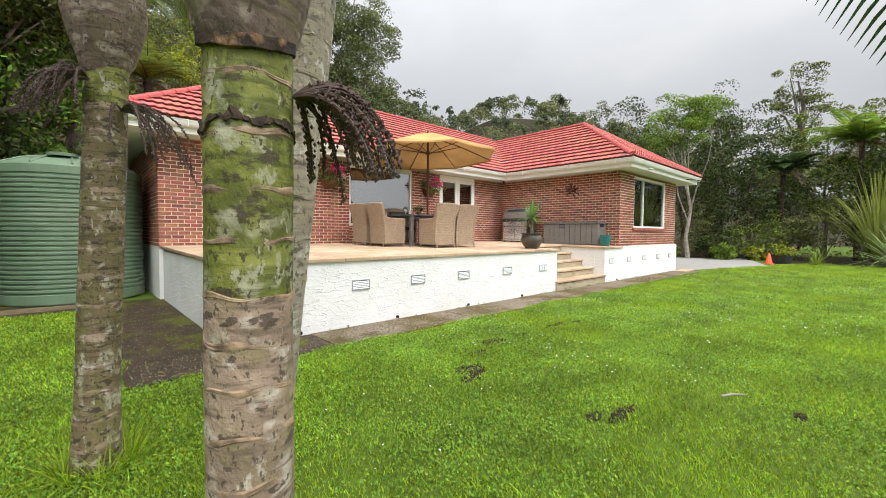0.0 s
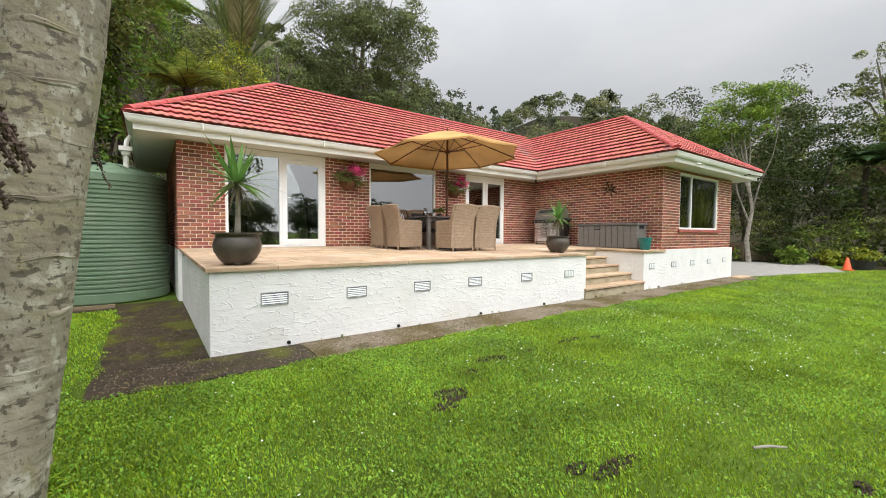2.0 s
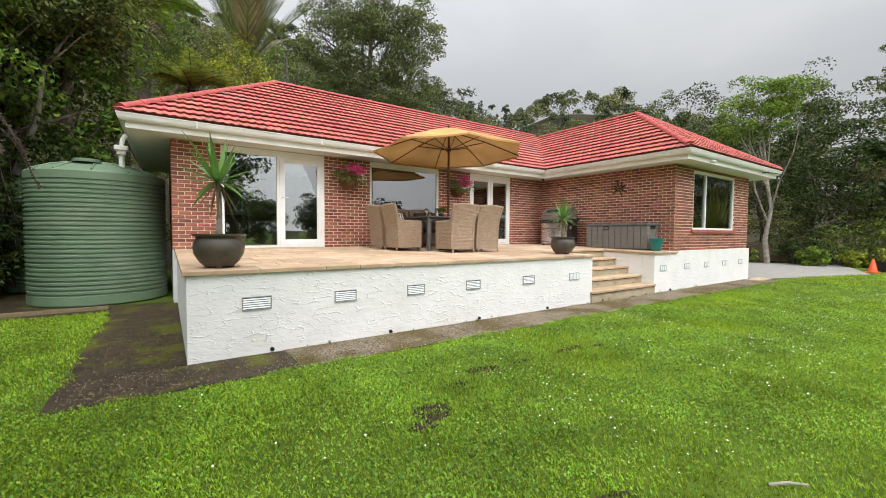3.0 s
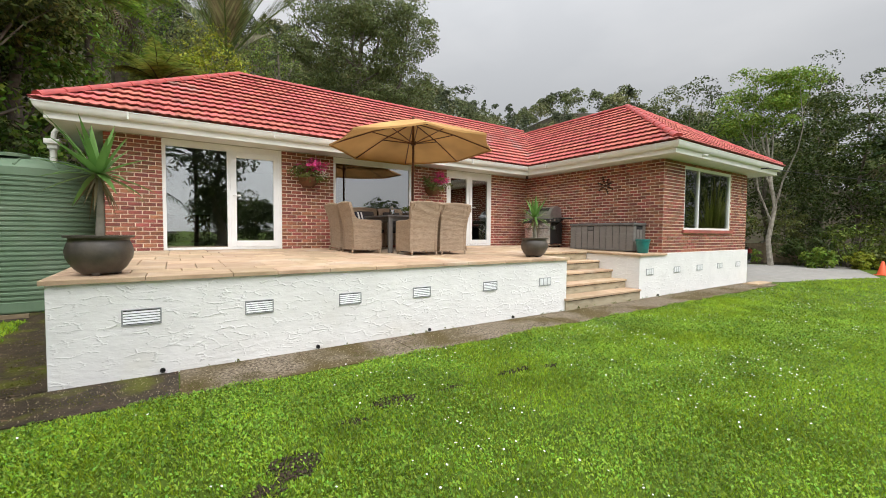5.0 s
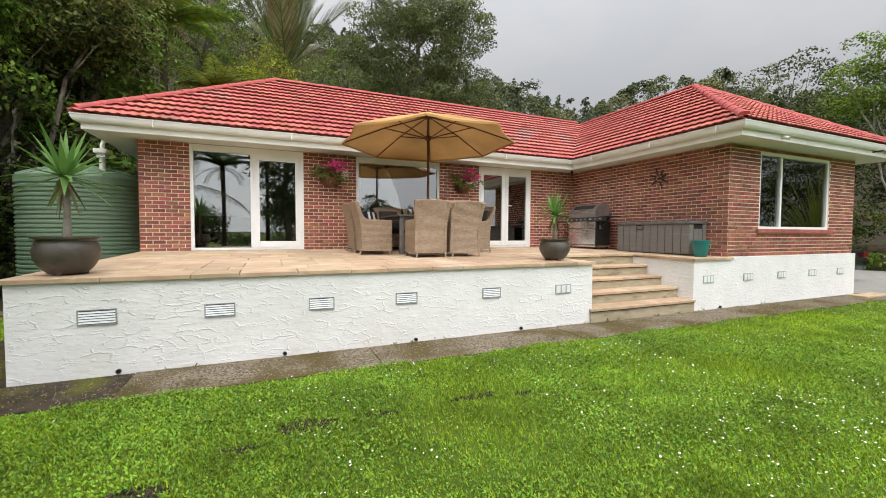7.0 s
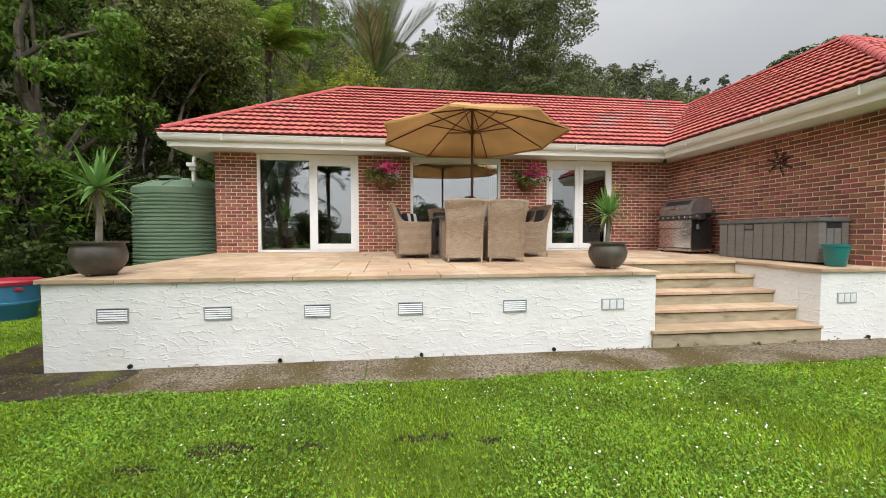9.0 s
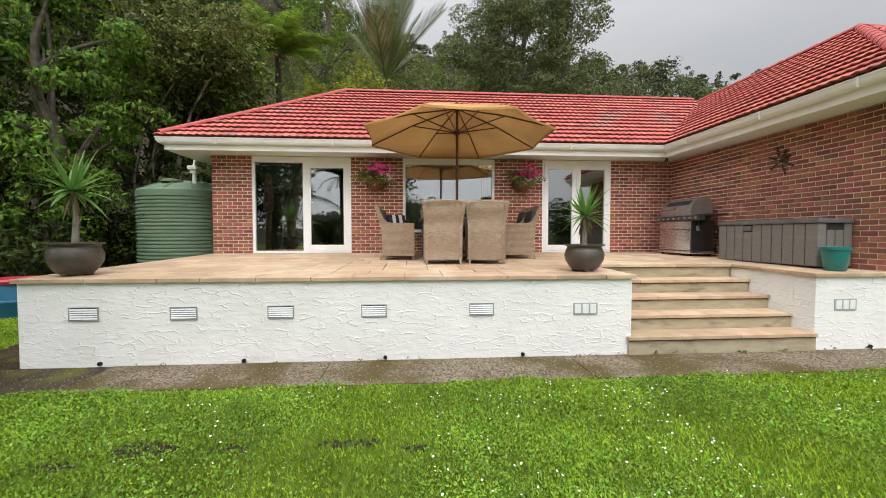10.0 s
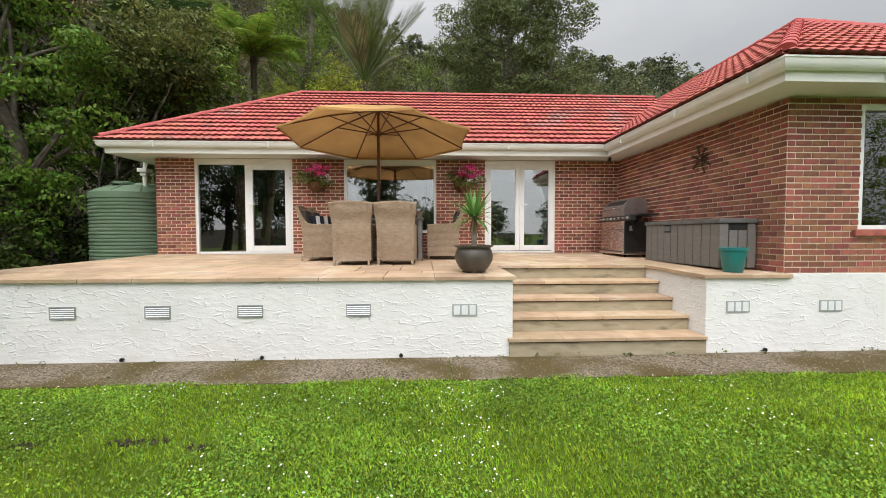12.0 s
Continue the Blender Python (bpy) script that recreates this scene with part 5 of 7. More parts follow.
def terrace_things():
    potted_yucca((1.62, 5.30, terrace_z(5.3)), 0.275, 0.385, 0.60, 0.58, 36, 4, "tall spiky yucca in a round bronze pot")
    potted_yucca((7.76, 5.37, terrace_z(5.37)), 0.255, 0.35, 0.37, 0.44, 44, 8, "small bushy yucca in a round bronze pot")
    t = thing("teal_pot", "empty teal glazed tapered plant pot", "plant pot", (11.10, 5.20, terrace_z(5.2)))
    t.matrix_basis = pose(11.10, 5.20, terrace_z(5.2)) @ Matrix.Scale(0.9, 4)
    part("pot", Build().lathe([(0.0, 0.0), (0.115, 0.0), (0.125, 0.01), (0.165, 0.30), (0.178, 0.305), (0.182, 0.35), (0.168, 0.352), (0.155, 0.31), (0.12, 0.05), (0, 0.05)], 32), M_TEAL, t, smooth=True)
    # storage box
    s = thing("storage_box", "long grey resin deck storage box with plank pattern", "storage box", (0, 0, terrace_z(6.2)))
    x0, x1, y0, y1 = 11.08, 11.60, 5.42, 7.20
    part("body", Build().box(x0 + 0.012, y0 + 0.012, 0.02, x1, y1 - 0.012, 0.62, 0.01), M_DARKHOLE, s)
    k = 0
    n = 10
    for i in range(n):
        a = y0 + (y1 - y0) * i / n
        c = y0 + (y1 - y0) * (i + 1) / n
        if i == n // 2 + 1:
            part("plank", Build().box(x0, a + 0.007, 0.02, x0 + 0.02, c - 0.007, 0.50, 0.005), M_RESIN, s)
            part("latch", Build().box(x0 - 0.012, a + 0.012, 0.52, x0 + 0.014, c - 0.012, 0.60, 0.008), M_RESIN_LID, s)
        else:
            part("plank", Build().box(x0, a + 0.007, 0.02, x0 + 0.02, c - 0.007, 0.615, 0.005), M_RESIN, s)
    for i in range(4):
        a = x0 + (x1 - x0) * i / 4
        c = x0 + (x1 - x0) * (i + 1) / 4
        part("plank", Build().box(a + 0.007, y0, 0.02, c - 0.007, y0 + 0.02, 0.525 if i in (1, 2) else 0.615, 0.005), M_RESIN, s)
    part("handle_recess", Build().box(x0 + 0.18, y0 + 0.004, 0.52, x1 - 0.18, y0 + 0.014, 0.57), M_DARKHOLE, s)
    part("lid", Build().box(x0 - 0.02, y0 - 0.02, 0.62, x1 + 0.005, y1 + 0.02, 0.685, 0.018), M_RESIN_LID, s)
    # barbecue, facing west
    q = thing("barbecue", "stainless steel gas barbecue with a grey hood", "barbecue", (0, 0, terrace_z(8.4)))
    x0, x1, y0, y1 = 10.98, 11.46, 7.80, 8.80
    part("plinth", Build().box(x0 - 0.02, y0 - 0.02, 0.04, x1 + 0.02, y1 + 0.02, 0.10, 0.02), M_STEEL, q)
    part("cabinet", Build().box(x0 + 0.015, y0, 0.10, x1, y1, 0.70, 0.008), M_BLACK, q, "black side panels")
    for a, c in ((y0 + 0.01, (y0 + y1) / 2 - 0.004), ((y0 + y1) / 2 + 0.004, y1 - 0.01)):
        d = part("door", Build().box(x0, a, 0.11, x0 + 0.02, c, 0.52, 0.006), M_STEEL, q)
        part("handle", Build().tube([(x0 - 0.03, a + 0.06, 0.49), (x0 - 0.03, c - 0.06, 0.49)], 0.01, 8), M_STEEL, d)
        part("drawer", Build().box(x0, a, 0.53, x0 + 0.02, c, 0.695, 0.006), M_STEEL, q)
    part("control_panel", Build().box(x0 - 0.03, y0 - 0.28, 0.70, x0 + 0.08, y1 + 0.05, 0.80, 0.012), M_BLACK, q)
    for i in range(8):
        yk = y0 - 0.2 + i * 0.165
        part("knob", Build().lathe([(0.0, 0.035), (0.022, 0.032), (0.026, 0.0)], 12), M_STEEL, q, at=pose(x0 - 0.03, yk, 0.75, 0, -90), smooth=True)
    part("side_shelf", Build().box(x0 + 0.08, y0 - 0.36, 0.79, x1, y0, 0.825, 0.01), M_BLACK, q)
    part("bracket", Build().add([(x0 + 0.2, y0 - 0.3, 0.79), (x0 + 0.2, y0 + 0.001, 0.79), (x0 + 0.2, y0 + 0.001, 0.60), (x0 + 0.225, y0 - 0.3, 0.79), (x0 + 0.225, y0 + 0.001, 0.79), (x0 + 0.225, y0 + 0.001, 0.60)],
                                [(0, 1, 2), (5, 4, 3), (0, 3, 4, 1), (1, 4, 5, 2), (2, 5, 3, 0)]), M_BLACK, q)
    hood = Build()
    prof = [(x0 + 0.02, 0.80), (x0 + 0.0, 0.90), (x0 + 0.05, 1.02), (x0 + 0.13, 1.11), (x0 + 0.25, 1.16), (x0 + 0.37, 1.15), (x1 - 0.02, 1.08), (x1, 0.80)]
    n = len(prof)
    for yy in (y0 + 0.02, y1 - 0.02):
        hood.v += [(a, yy, c) for a, c in prof]
    hood.f = [tuple(range(n)), tuple(range(n, 2 * n))[::-1]] + [(i, n + i, n + (i + 1) % n, (i + 1) % n) for i in range(n)]
    part("hood_window", Build().add([(x0 + 0.046, y0 + 0.14, 1.022), (x0 + 0.046, y1 - 0.14, 1.022), (x0 + 0.122, y1 - 0.14, 1.108), (x0 + 0.122, y0 + 0.14, 1.108),
                                     (x0 + 0.056, y0 + 0.14, 1.012), (x0 + 0.056, y1 - 0.14, 1.012), (x0 + 0.132, y1 - 0.14, 1.098), (x0 + 0.132, y0 + 0.14, 1.098)],
                                    [(0, 1, 2, 3), (7, 6, 5, 4), (0, 4, 5, 1), (2, 6, 7, 3), (0, 3, 7, 4), (1, 5, 6, 2)]), M_BLACK, q, "dark glass window in the hood")
    part("gas_hose", Build().tube([(x0 + 0.12, y0 - 0.02, 0.78), (x0 + 0.13, y0 - 0.06, 0.60), (x0 + 0.2, y0 - 0.05, 0.42), (x0 + 0.28, y0 - 0.02, 0.30)], 0.012, 8), M_BLACK_PLASTIC, q, smooth=True)
    part("regulator", Build().box(x0 + 0.10, y0 - 0.05, 0.50, x0 + 0.16, y0 - 0.01, 0.60, 0.01), M_GREY_METAL, q)
    hd = part("hood", hood, M_HOOD, q, "grey curved hood")
    part("hood_handle", Build().tube([(x0 - 0.04, y0 + 0.12, 0.93), (x0 - 0.04, y1 - 0.12, 0.93)], 0.013, 8).tube([(x0 - 0.04, y0 + 0.15, 0.93), (x0 + 0.02, y0 + 0.15, 0.93)], 0.01, 6)
         .tube([(x0 - 0.04, y1 - 0.15, 0.93), (x0 + 0.02, y1 - 0.15, 0.93)], 0.01, 6), M_STEEL, hd)
    part("thermometer", Build().lathe([(0.0, 0.012), (0.035, 0.012), (0.04, 0.0)], 16), M_STEEL, hd, at=pose(x0 + 0.02, (y0 + y1) / 2, 0.955, 0, -60))
    for yy in (y0 + 0.06, y1 - 0.06):
        for xx in (x0 + 0.05, x1 - 0.05):
            part("castor", Build().lathe([(0.0, -0.015), (0.03, -0.015), (0.03, 0.015), (0.0, 0.015)], 12), M_BLACK_PLASTIC, q, at=pose(xx, yy, 0.03, 90))
    # wall ornament: thin iron leaves and stems on the wing wall
    o = thing("wall_ornament", "rusty iron leaf and branch wall ornament", "wall ornament", (WX0 - 0.012, 6.52, 2.78))
    rng = random.Random(2)
    for k in range(7):
        a = radians((-70, -30, 15, 60, 110, 160, 215)[k])
        ln = rng.uniform(0.16, 0.24)
        e = (-0.03, -math.cos(a) * ln, math.sin(a) * ln)
        stem = part("stem", Build().tube([(0, 0, 0), (-0.04, e[1] * 0.5 + 0.02, e[2] * 0.5), e], 0.007, 6), M_IRON, o)
        lf = Build()
        for j in range(3):
            f = 0.5 + 0.25 * j
            s = 0.035
            cy_, cz_ = e[1] * f, e[2] * f
            lf.add([(-0.035, cy_ - s, cz_), (-0.045, cy_, cz_ - s * 0.5), (-0.035, cy_ + s, cz_ + s * 0.6), (-0.03, cy_, cz_ + s), (-0.03, cy_ - s, cz_ + 0.003), (-0.04, cy_, cz_ - s * 0.5 + 0.003)],
                   [(0, 1, 2, 3)])
        part("leaf", lf, M_IRON, stem)
    for x in (4.74, 8.02):
        hanging_basket(x)
    lamp = thing("eave_lamp", "small black sensor lamp under the eave", "lamp", (11.25, 9.0, SOFFIT - 0.0))
    part("body", Build().tube([(0, 0, 0.012), (0, 0, -0.03), (-0.03, -0.03, -0.055)], [0.03, 0.03, 0.04], 12), M_BLACK_PLASTIC, lamp)
    c = thing("eave_spotlight", "white twin spotlight on the fascia corner", "lamp", (12.3, VY + 0.085, 3.33))
    part("bracket", Build().box(-0.03, -0.03, -0.03, 0.03, 0.015, 0.03, 0.006), M_PVC, c)
    part("shade", Build().lathe([(0.0, 0.0), (0.03, 0.0), (0.035, 0.08), (0.028, 0.08)], 14), M_PVC, c, at=pose(0, -0.03, 0.0, 115))


def hanging_basket(x):
    bk = thing("hanging_basket", "wall basket of pink flowers and trailing leaves", "hanging basket", (x, YF - 0.01, 2.62), group="hanging baskets")
    bk.matrix_basis = pose(x, YF - 0.01, 2.57) @ Matrix.Scale(1.18, 4)
    prof = [(0.0, -0.03), (0.10, -0.025), (0.17, 0.05), (0.195, 0.14)]
    b = Build()
    seg = 16
    for r, z in prof:
        b.v += [(r * math.cos(math.pi * k / seg + math.pi), r * math.sin(math.pi * k / seg + math.pi) * 1.1, z) for k in range(seg + 1)]
    b.f = [(i * (seg + 1) + k, i * (seg + 1) + k + 1, (i + 1) * (seg + 1) + k + 1, (i + 1) * (seg + 1) + k) for i in range(len(prof) - 1) for k in range(seg)]
    b.f.append(tuple(i * (seg + 1) for i in range(len(prof))) + tuple(i * (seg + 1) + seg for i in range(len(prof)))[::-1])
    part("basket", b, M_TERRACOTTA, bk, "brown coir half-round basket", True)
    rng = np.random.default_rng(int(x * 10))
    part("leaves", quad_mesh("leaves", leaf_cloud(rng, 34, (0, -0.16, 0.19), (0.36, 0.17, 0.15), 0.06, 34, 0.045), M_LEAF_OLIVE), None, bk)
    fl = part("flower_mass", quad_mesh("flower_mass", leaf_cloud(rng, 22, (0.05, -0.19, 0.34), (0.26, 0.14, 0.12), 0.045, 22, 0.05), M_PINK), None, bk, "bright pink flowers")
    tagged(fl, kind="stuff")
    part("white_flowers", quad_mesh("white_flowers", leaf_cloud(rng, 14, (0.19, -0.2, 0.19), (0.14, 0.08, 0.08), 0.03, 9, 0.032), M_WHITE_PETAL), None, bk, "small white flowers")


def room_things():
    d = thing("chest_of_drawers", "oak chest of drawers with brass knobs inside", "chest of drawers", (8.75, 11.4, FLOOR - 0.003))
    part("carcass", Build().box(-0.4, 0, 0.05, 0.4, 0.45, 1.0, 0.01), M_OAK, d)
    part("top", Build().box(-0.43, -0.03, 1.0, 0.43, 0.46, 1.03, 0.01), M_OAK, d)
    part("plinth", Build().box(-0.4, 0.01, 0.0, 0.4, 0.45, 0.05), M_OAK, d)
    for k in range(5):
        dr = part("drawer", Build().box(-0.37, -0.015, 0.08 + k * 0.18, 0.37, 0.003, 0.24 + k * 0.18, 0.006), M_OAK, d)
        for x in (-0.2, 0.2):
            part("knob", Build().lathe([(0.0, 0.03), (0.018, 0.025), (0.008, 0.0)], 10), M_BRASS, dr, at=pose(x, -0.015, 0.16 + k * 0.18, 90))
    lp = thing("table_lamp", "table lamp with a pale shade on the drawers", "lamp", (8.8, 11.6, FLOOR + 1.027))
    part("base", Build().lathe([(0, 0), (0.08, 0), (0.07, 0.02), (0.015, 0.05), (0.012, 0.28)], 16), M_BLACK, lp, smooth=True)
    part("shade", Build().lathe([(0.14, 0.24), (0.09, 0.44), (0.088, 0.44), (0.137, 0.24)], 20), M_CURTAIN, lp, smooth=True)
    sd = thing("sideboard", "dark wooden sideboard inside the living room", "sideboard", (2.4, 12.3, FLOOR - 0.003))
    part("body", Build().box(-0.6, 0, 0.08, 0.6, 0.45, 0.8, 0.01), M_WOOD_RED, sd)
    for x in (-0.55, 0.48):
        part("leg", Build().box(x, 0.03, 0, x + 0.06, 0.09, 0.08), M_WOOD_RED, sd)
    for k, (x0, x1, y, z) in enumerate(((15.0, 15.15, 5.35, 1.1), (12.62, 12.75, 5.35, 1.1), (7.15, 7.32, 9.75, 1.2), (5.4, 5.52, 9.75, 1.2))):
        b = Build()
        n = 16
        for zz in (z, 3.22):
            b.v += [(x0 + (x1 - x0) * i / n, y + 0.03 * math.sin(i * 1.6), zz) for i in range(n + 1)]
            b.v += [(x0 + (x1 - x0) * i / n, y + 0.012 + 0.03 * math.sin(i * 1.6), zz) for i in range(n + 1)]
        m = n + 1
        b.f = [(i, i + 1, 2 * m + i + 1, 2 * m + i) for i in range(n)] + [(m + i, 3 * m + i, 3 * m + i + 1, m + i + 1) for i in range(n)]
        solid("curtain", b, M_CURTAIN, "gathered pale curtain hanging beside a window", "curtain", "curtains", smooth=True)


# ---- trees and plants ----
def tree(name, label, x, y, h, crown, leaf_mat, bark_mat=None, leaf=0.16, clumps=70, per=60, spread=None, lift=0.6, lean=(0, 0), limbs=9, seed=0, trunk=None,
         droop=0.15, category="tree", group="", flat=0.65, shell=0.45):
    """A tapered trunk with limbs, and a crown of leaf clumps; crown gives its three radii, lift its middle as a share of the height."""
    rng = np.random.default_rng(seed + int(abs(x) * 13 + abs(y) * 7))
    z = ground_z(x, y) - 0.05
    t = thing(name, label, category, (x, y, z), 0, group)
    r = trunk or 0.025 * h + 0.03
    mid = (lean[0] * 0.8, lean[1] * 0.8, h * lift)
    b = Build()
    pts = limb_points(rng, (0, 0, 0), (lean[0], lean[1], h * 0.86), 0.05, 7)
    b.tube(pts, [r * (1.25, 1.0, 0.85, 0.7, 0.5, 0.32, 0.12)[i] for i in range(7)], 9)
    part("trunk", b, bark_mat or M_BARK, t, smooth=True)
    for k in range(limbs):
        f = 0.25 + 0.55 * k / max(1, limbs)
        i = min(5, int(f * 6))
        p0 = np.array(pts[i]) + (np.array(pts[i + 1]) - np.array(pts[i])) * (f * 6 - i)
        d = rng.normal(size=3)
        d /= np.linalg.norm(d)
        p1 = np.array(mid) + d * np.array(crown) * 0.85
        if p1[2] < p0[2] + 0.1:
            p1[2] = p0[2] + 0.15 * h * rng.uniform(0.5, 1.2)
        lr = r * (0.5 - 0.3 * f)
        part("limb", Build().tube(limb_points(rng, p0, p1), [lr, lr * 0.8, lr * 0.6, lr * 0.4, lr * 0.15], 6), bark_mat or M_BARK, t, smooth=True)
    sp = spread or 0.19 * min(crown)
    part("crown", quad_mesh("crown", leaf_cloud(rng, clumps, mid, crown, sp, per, leaf, flat, droop, shell), leaf_mat), None, t)
    return t


def frond_quads(pts, length_at, seg_pairs, width, hang=0.35, vee=0.2, ahead=0.45):
    """Leaflets in pairs along a frond's midrib."""
    pts = [np.array(p, float) for p in pts]
    quads = []
    cum = [0.0]
    for a, c in zip(pts, pts[1:]):
        cum.append(cum[-1] + np.linalg.norm(c - a))
    for k in range(seg_pairs):
        t = (k + 0.5) / seg_pairs
        s = t * cum[-1]
        i = max(j for j in range(len(cum) - 1) if cum[j] <= s)
        f = (s - cum[i]) / (cum[i + 1] - cum[i])
        p = pts[i] + (pts[i + 1] - pts[i]) * f
        d = (pts[i + 1] - pts[i]) / np.linalg.norm(pts[i + 1] - pts[i])
        side = np.cross(d, (0, 0, 1.0))
        nn = np.linalg.norm(side)
        side = side / nn if nn > 1e-3 else np.array((1.0, 0, 0))
        up = np.cross(side, d)
        ln = length_at(t)
        for sg in (-1, 1):
            tip = p + side * sg * ln + d * ln * ahead + up * ln * vee - np.array((0, 0, hang * ln))
            m = p + (tip - p) * 0.5 + np.array((0, 0, 0.08 * ln))
            w = d * width * 0.5
            quads.append([p - w * 0.6, p + w * 0.6, m + w, m - w])
            quads.append([m - w, m + w, tip + w * 0.15, tip - w * 0.15])
    return quads


def arch(rng, base, a, elev, length, fall, n=7):
    p, e, out = np.array(base, float), elev, []
    d = np.array((math.cos(a), math.sin(a), 0))
    for i in range(n + 1):
        out.append(tuple(p))
        p = p + (d * math.cos(e) + np.array((0, 0, math.sin(e)))) * length / n
        e -= fall / n * (0.6 + 0.8 * i / n)
    return out


def tree_fern(x, y, top, length, mat, seed, fronds=18, dead=8, label="tree fern with arching fronds and a dark fibrous trunk", z=None):
    rng = np.random.default_rng(seed)
    z0 = (ground_z(x, y) if z is None else z) - 0.05
    t = thing("tree_fern", label, "tree fern", (x, y, z0), 0, "tree ferns")
    h = top - z0
    part("trunk", Build().tube([(0, 0, 0), (0.05, 0.03, h * 0.5), (0, 0, h)], [0.16, 0.10, 0.13], 9), M_FERN_TRUNK, t, smooth=True)
    for k in range(fronds):
        a = 2.39996 * k + rng.uniform(-0.2, 0.2)
        pts = arch(rng, (0, 0, h), a, radians(rng.uniform(25, 62)), length * rng.uniform(0.8, 1.1), radians(rng.uniform(65, 95)))
        fr = part("frond", quad_mesh("frond", frond_quads(pts, lambda s: length * 0.21 * math.sin(math.pi * min(1, 0.12 + 0.9 * s)) + 0.02, 30, 0.07 * length / 2, 0.25, 0.05), mat), None, t)
        part("midrib", Build().tube(pts, [0.022 - 0.0026 * i for i in range(8)], 5), M_FERN_TRUNK, fr)
    for k in range(dead):
        a = 2.39996 * k + 0.6
        pts = arch(rng, (0, 0, h - 0.05), a, radians(-5), length * 0.75, radians(75))
        part("dry_frond", quad_mesh("dry_frond", frond_quads(pts, lambda s: length * 0.08, 20, 0.05, 0.5, 0.0), M_DEAD), None, t, "hanging dry brown frond")
    return t


def nikau_palm(x, y, top, length, seed):
    rng = np.random.default_rng(seed)
    z0 = ground_z(x, y) - 0.05
    t = thing("nikau_palm", "palm with stiff upright grey-green fronds", "palm", (x, y, z0))
    h = top - z0
    part("trunk", Build().tube([(0, 0, 0), (0, 0, h * 0.5), (0, 0, h)], [0.13, 0.11, 0.10], 10), M_FERN_TRUNK, t, smooth=True)
    for k in range(17):
        a = 2.39996 * k
        dry = k >= 15
        lean = 84 - 2.2 * k - (6 if dry else 0) + rng.uniform(-4, 4)
        pts = arch(rng, (0, 0, h), a, radians(lean), length * rng.uniform(0.85, 1.1) * (0.8 if dry else 1.0), radians(rng.uniform(4, 16)))
        m = M_NIKAU_DRY if dry else M_NIKAU
        fr = part("frond", quad_mesh("frond", frond_quads(pts[1:], lambda s: length * 0.20 * math.sin(math.pi * min(1, 0.22 + 0.7 * s)) * 0.8 + 0.05, 30, 0.085, 0.1, 0.25, 2.1), m), None, t,
                  "dry tan outer frond" if dry else "")
        part("midrib", Build().tube(pts, [0.055 - 0.006 * i for i in range(8)], 5), M_NIKAU, fr)


def flax(x, y, length, n, mat, seed, label, z=None, width=0.07, lo=10, hi=85, bend=1.0, name="flax_bush"):
    rng = random.Random(seed)
    t = thing(name, label, "bush", (x, y, ground_z(x, y) - 0.02 if z is None else z))
    quads = strap_blades(rng, n, length, width, 0.0, lo, hi, bend, 6)
    for k in range(n):
        part("blade", connected_strips("blade", quads[k * 6:k * 6 + 6], mat), None, t)


def shrub(x, y, r, h, mat, leaf=0.1, clumps=30, per=50, seed=0, label="dense dark green garden shrub", z=None):
    rng = np.random.default_rng(seed + int(abs(x * 31 + y * 17)))
    t = thing("shrub", label, "shrub", (x, y, (ground_z(x, y) if z is None else z) - 0.03), 0, "garden shrubs")
    for k in range(5):
        a = 2 * math.pi * k / 5 + rng.uniform(-0.4, 0.4)
        part("stem", Build().tube(limb_points(rng, (0, 0, 0), (r * 0.6 * math.cos(a), r * 0.6 * math.sin(a), h * 0.75)), [0.03, 0.024, 0.018, 0.012, 0.005], 5), M_BARK, t)
    part("leaves", quad_mesh("leaves", leaf_cloud(rng, clumps, (0, 0, h * 0.52), (r, r, h * 0.5), 0.17 * min(r, h), per, leaf, 0.7, 0.1, 0.35), mat), None, t)


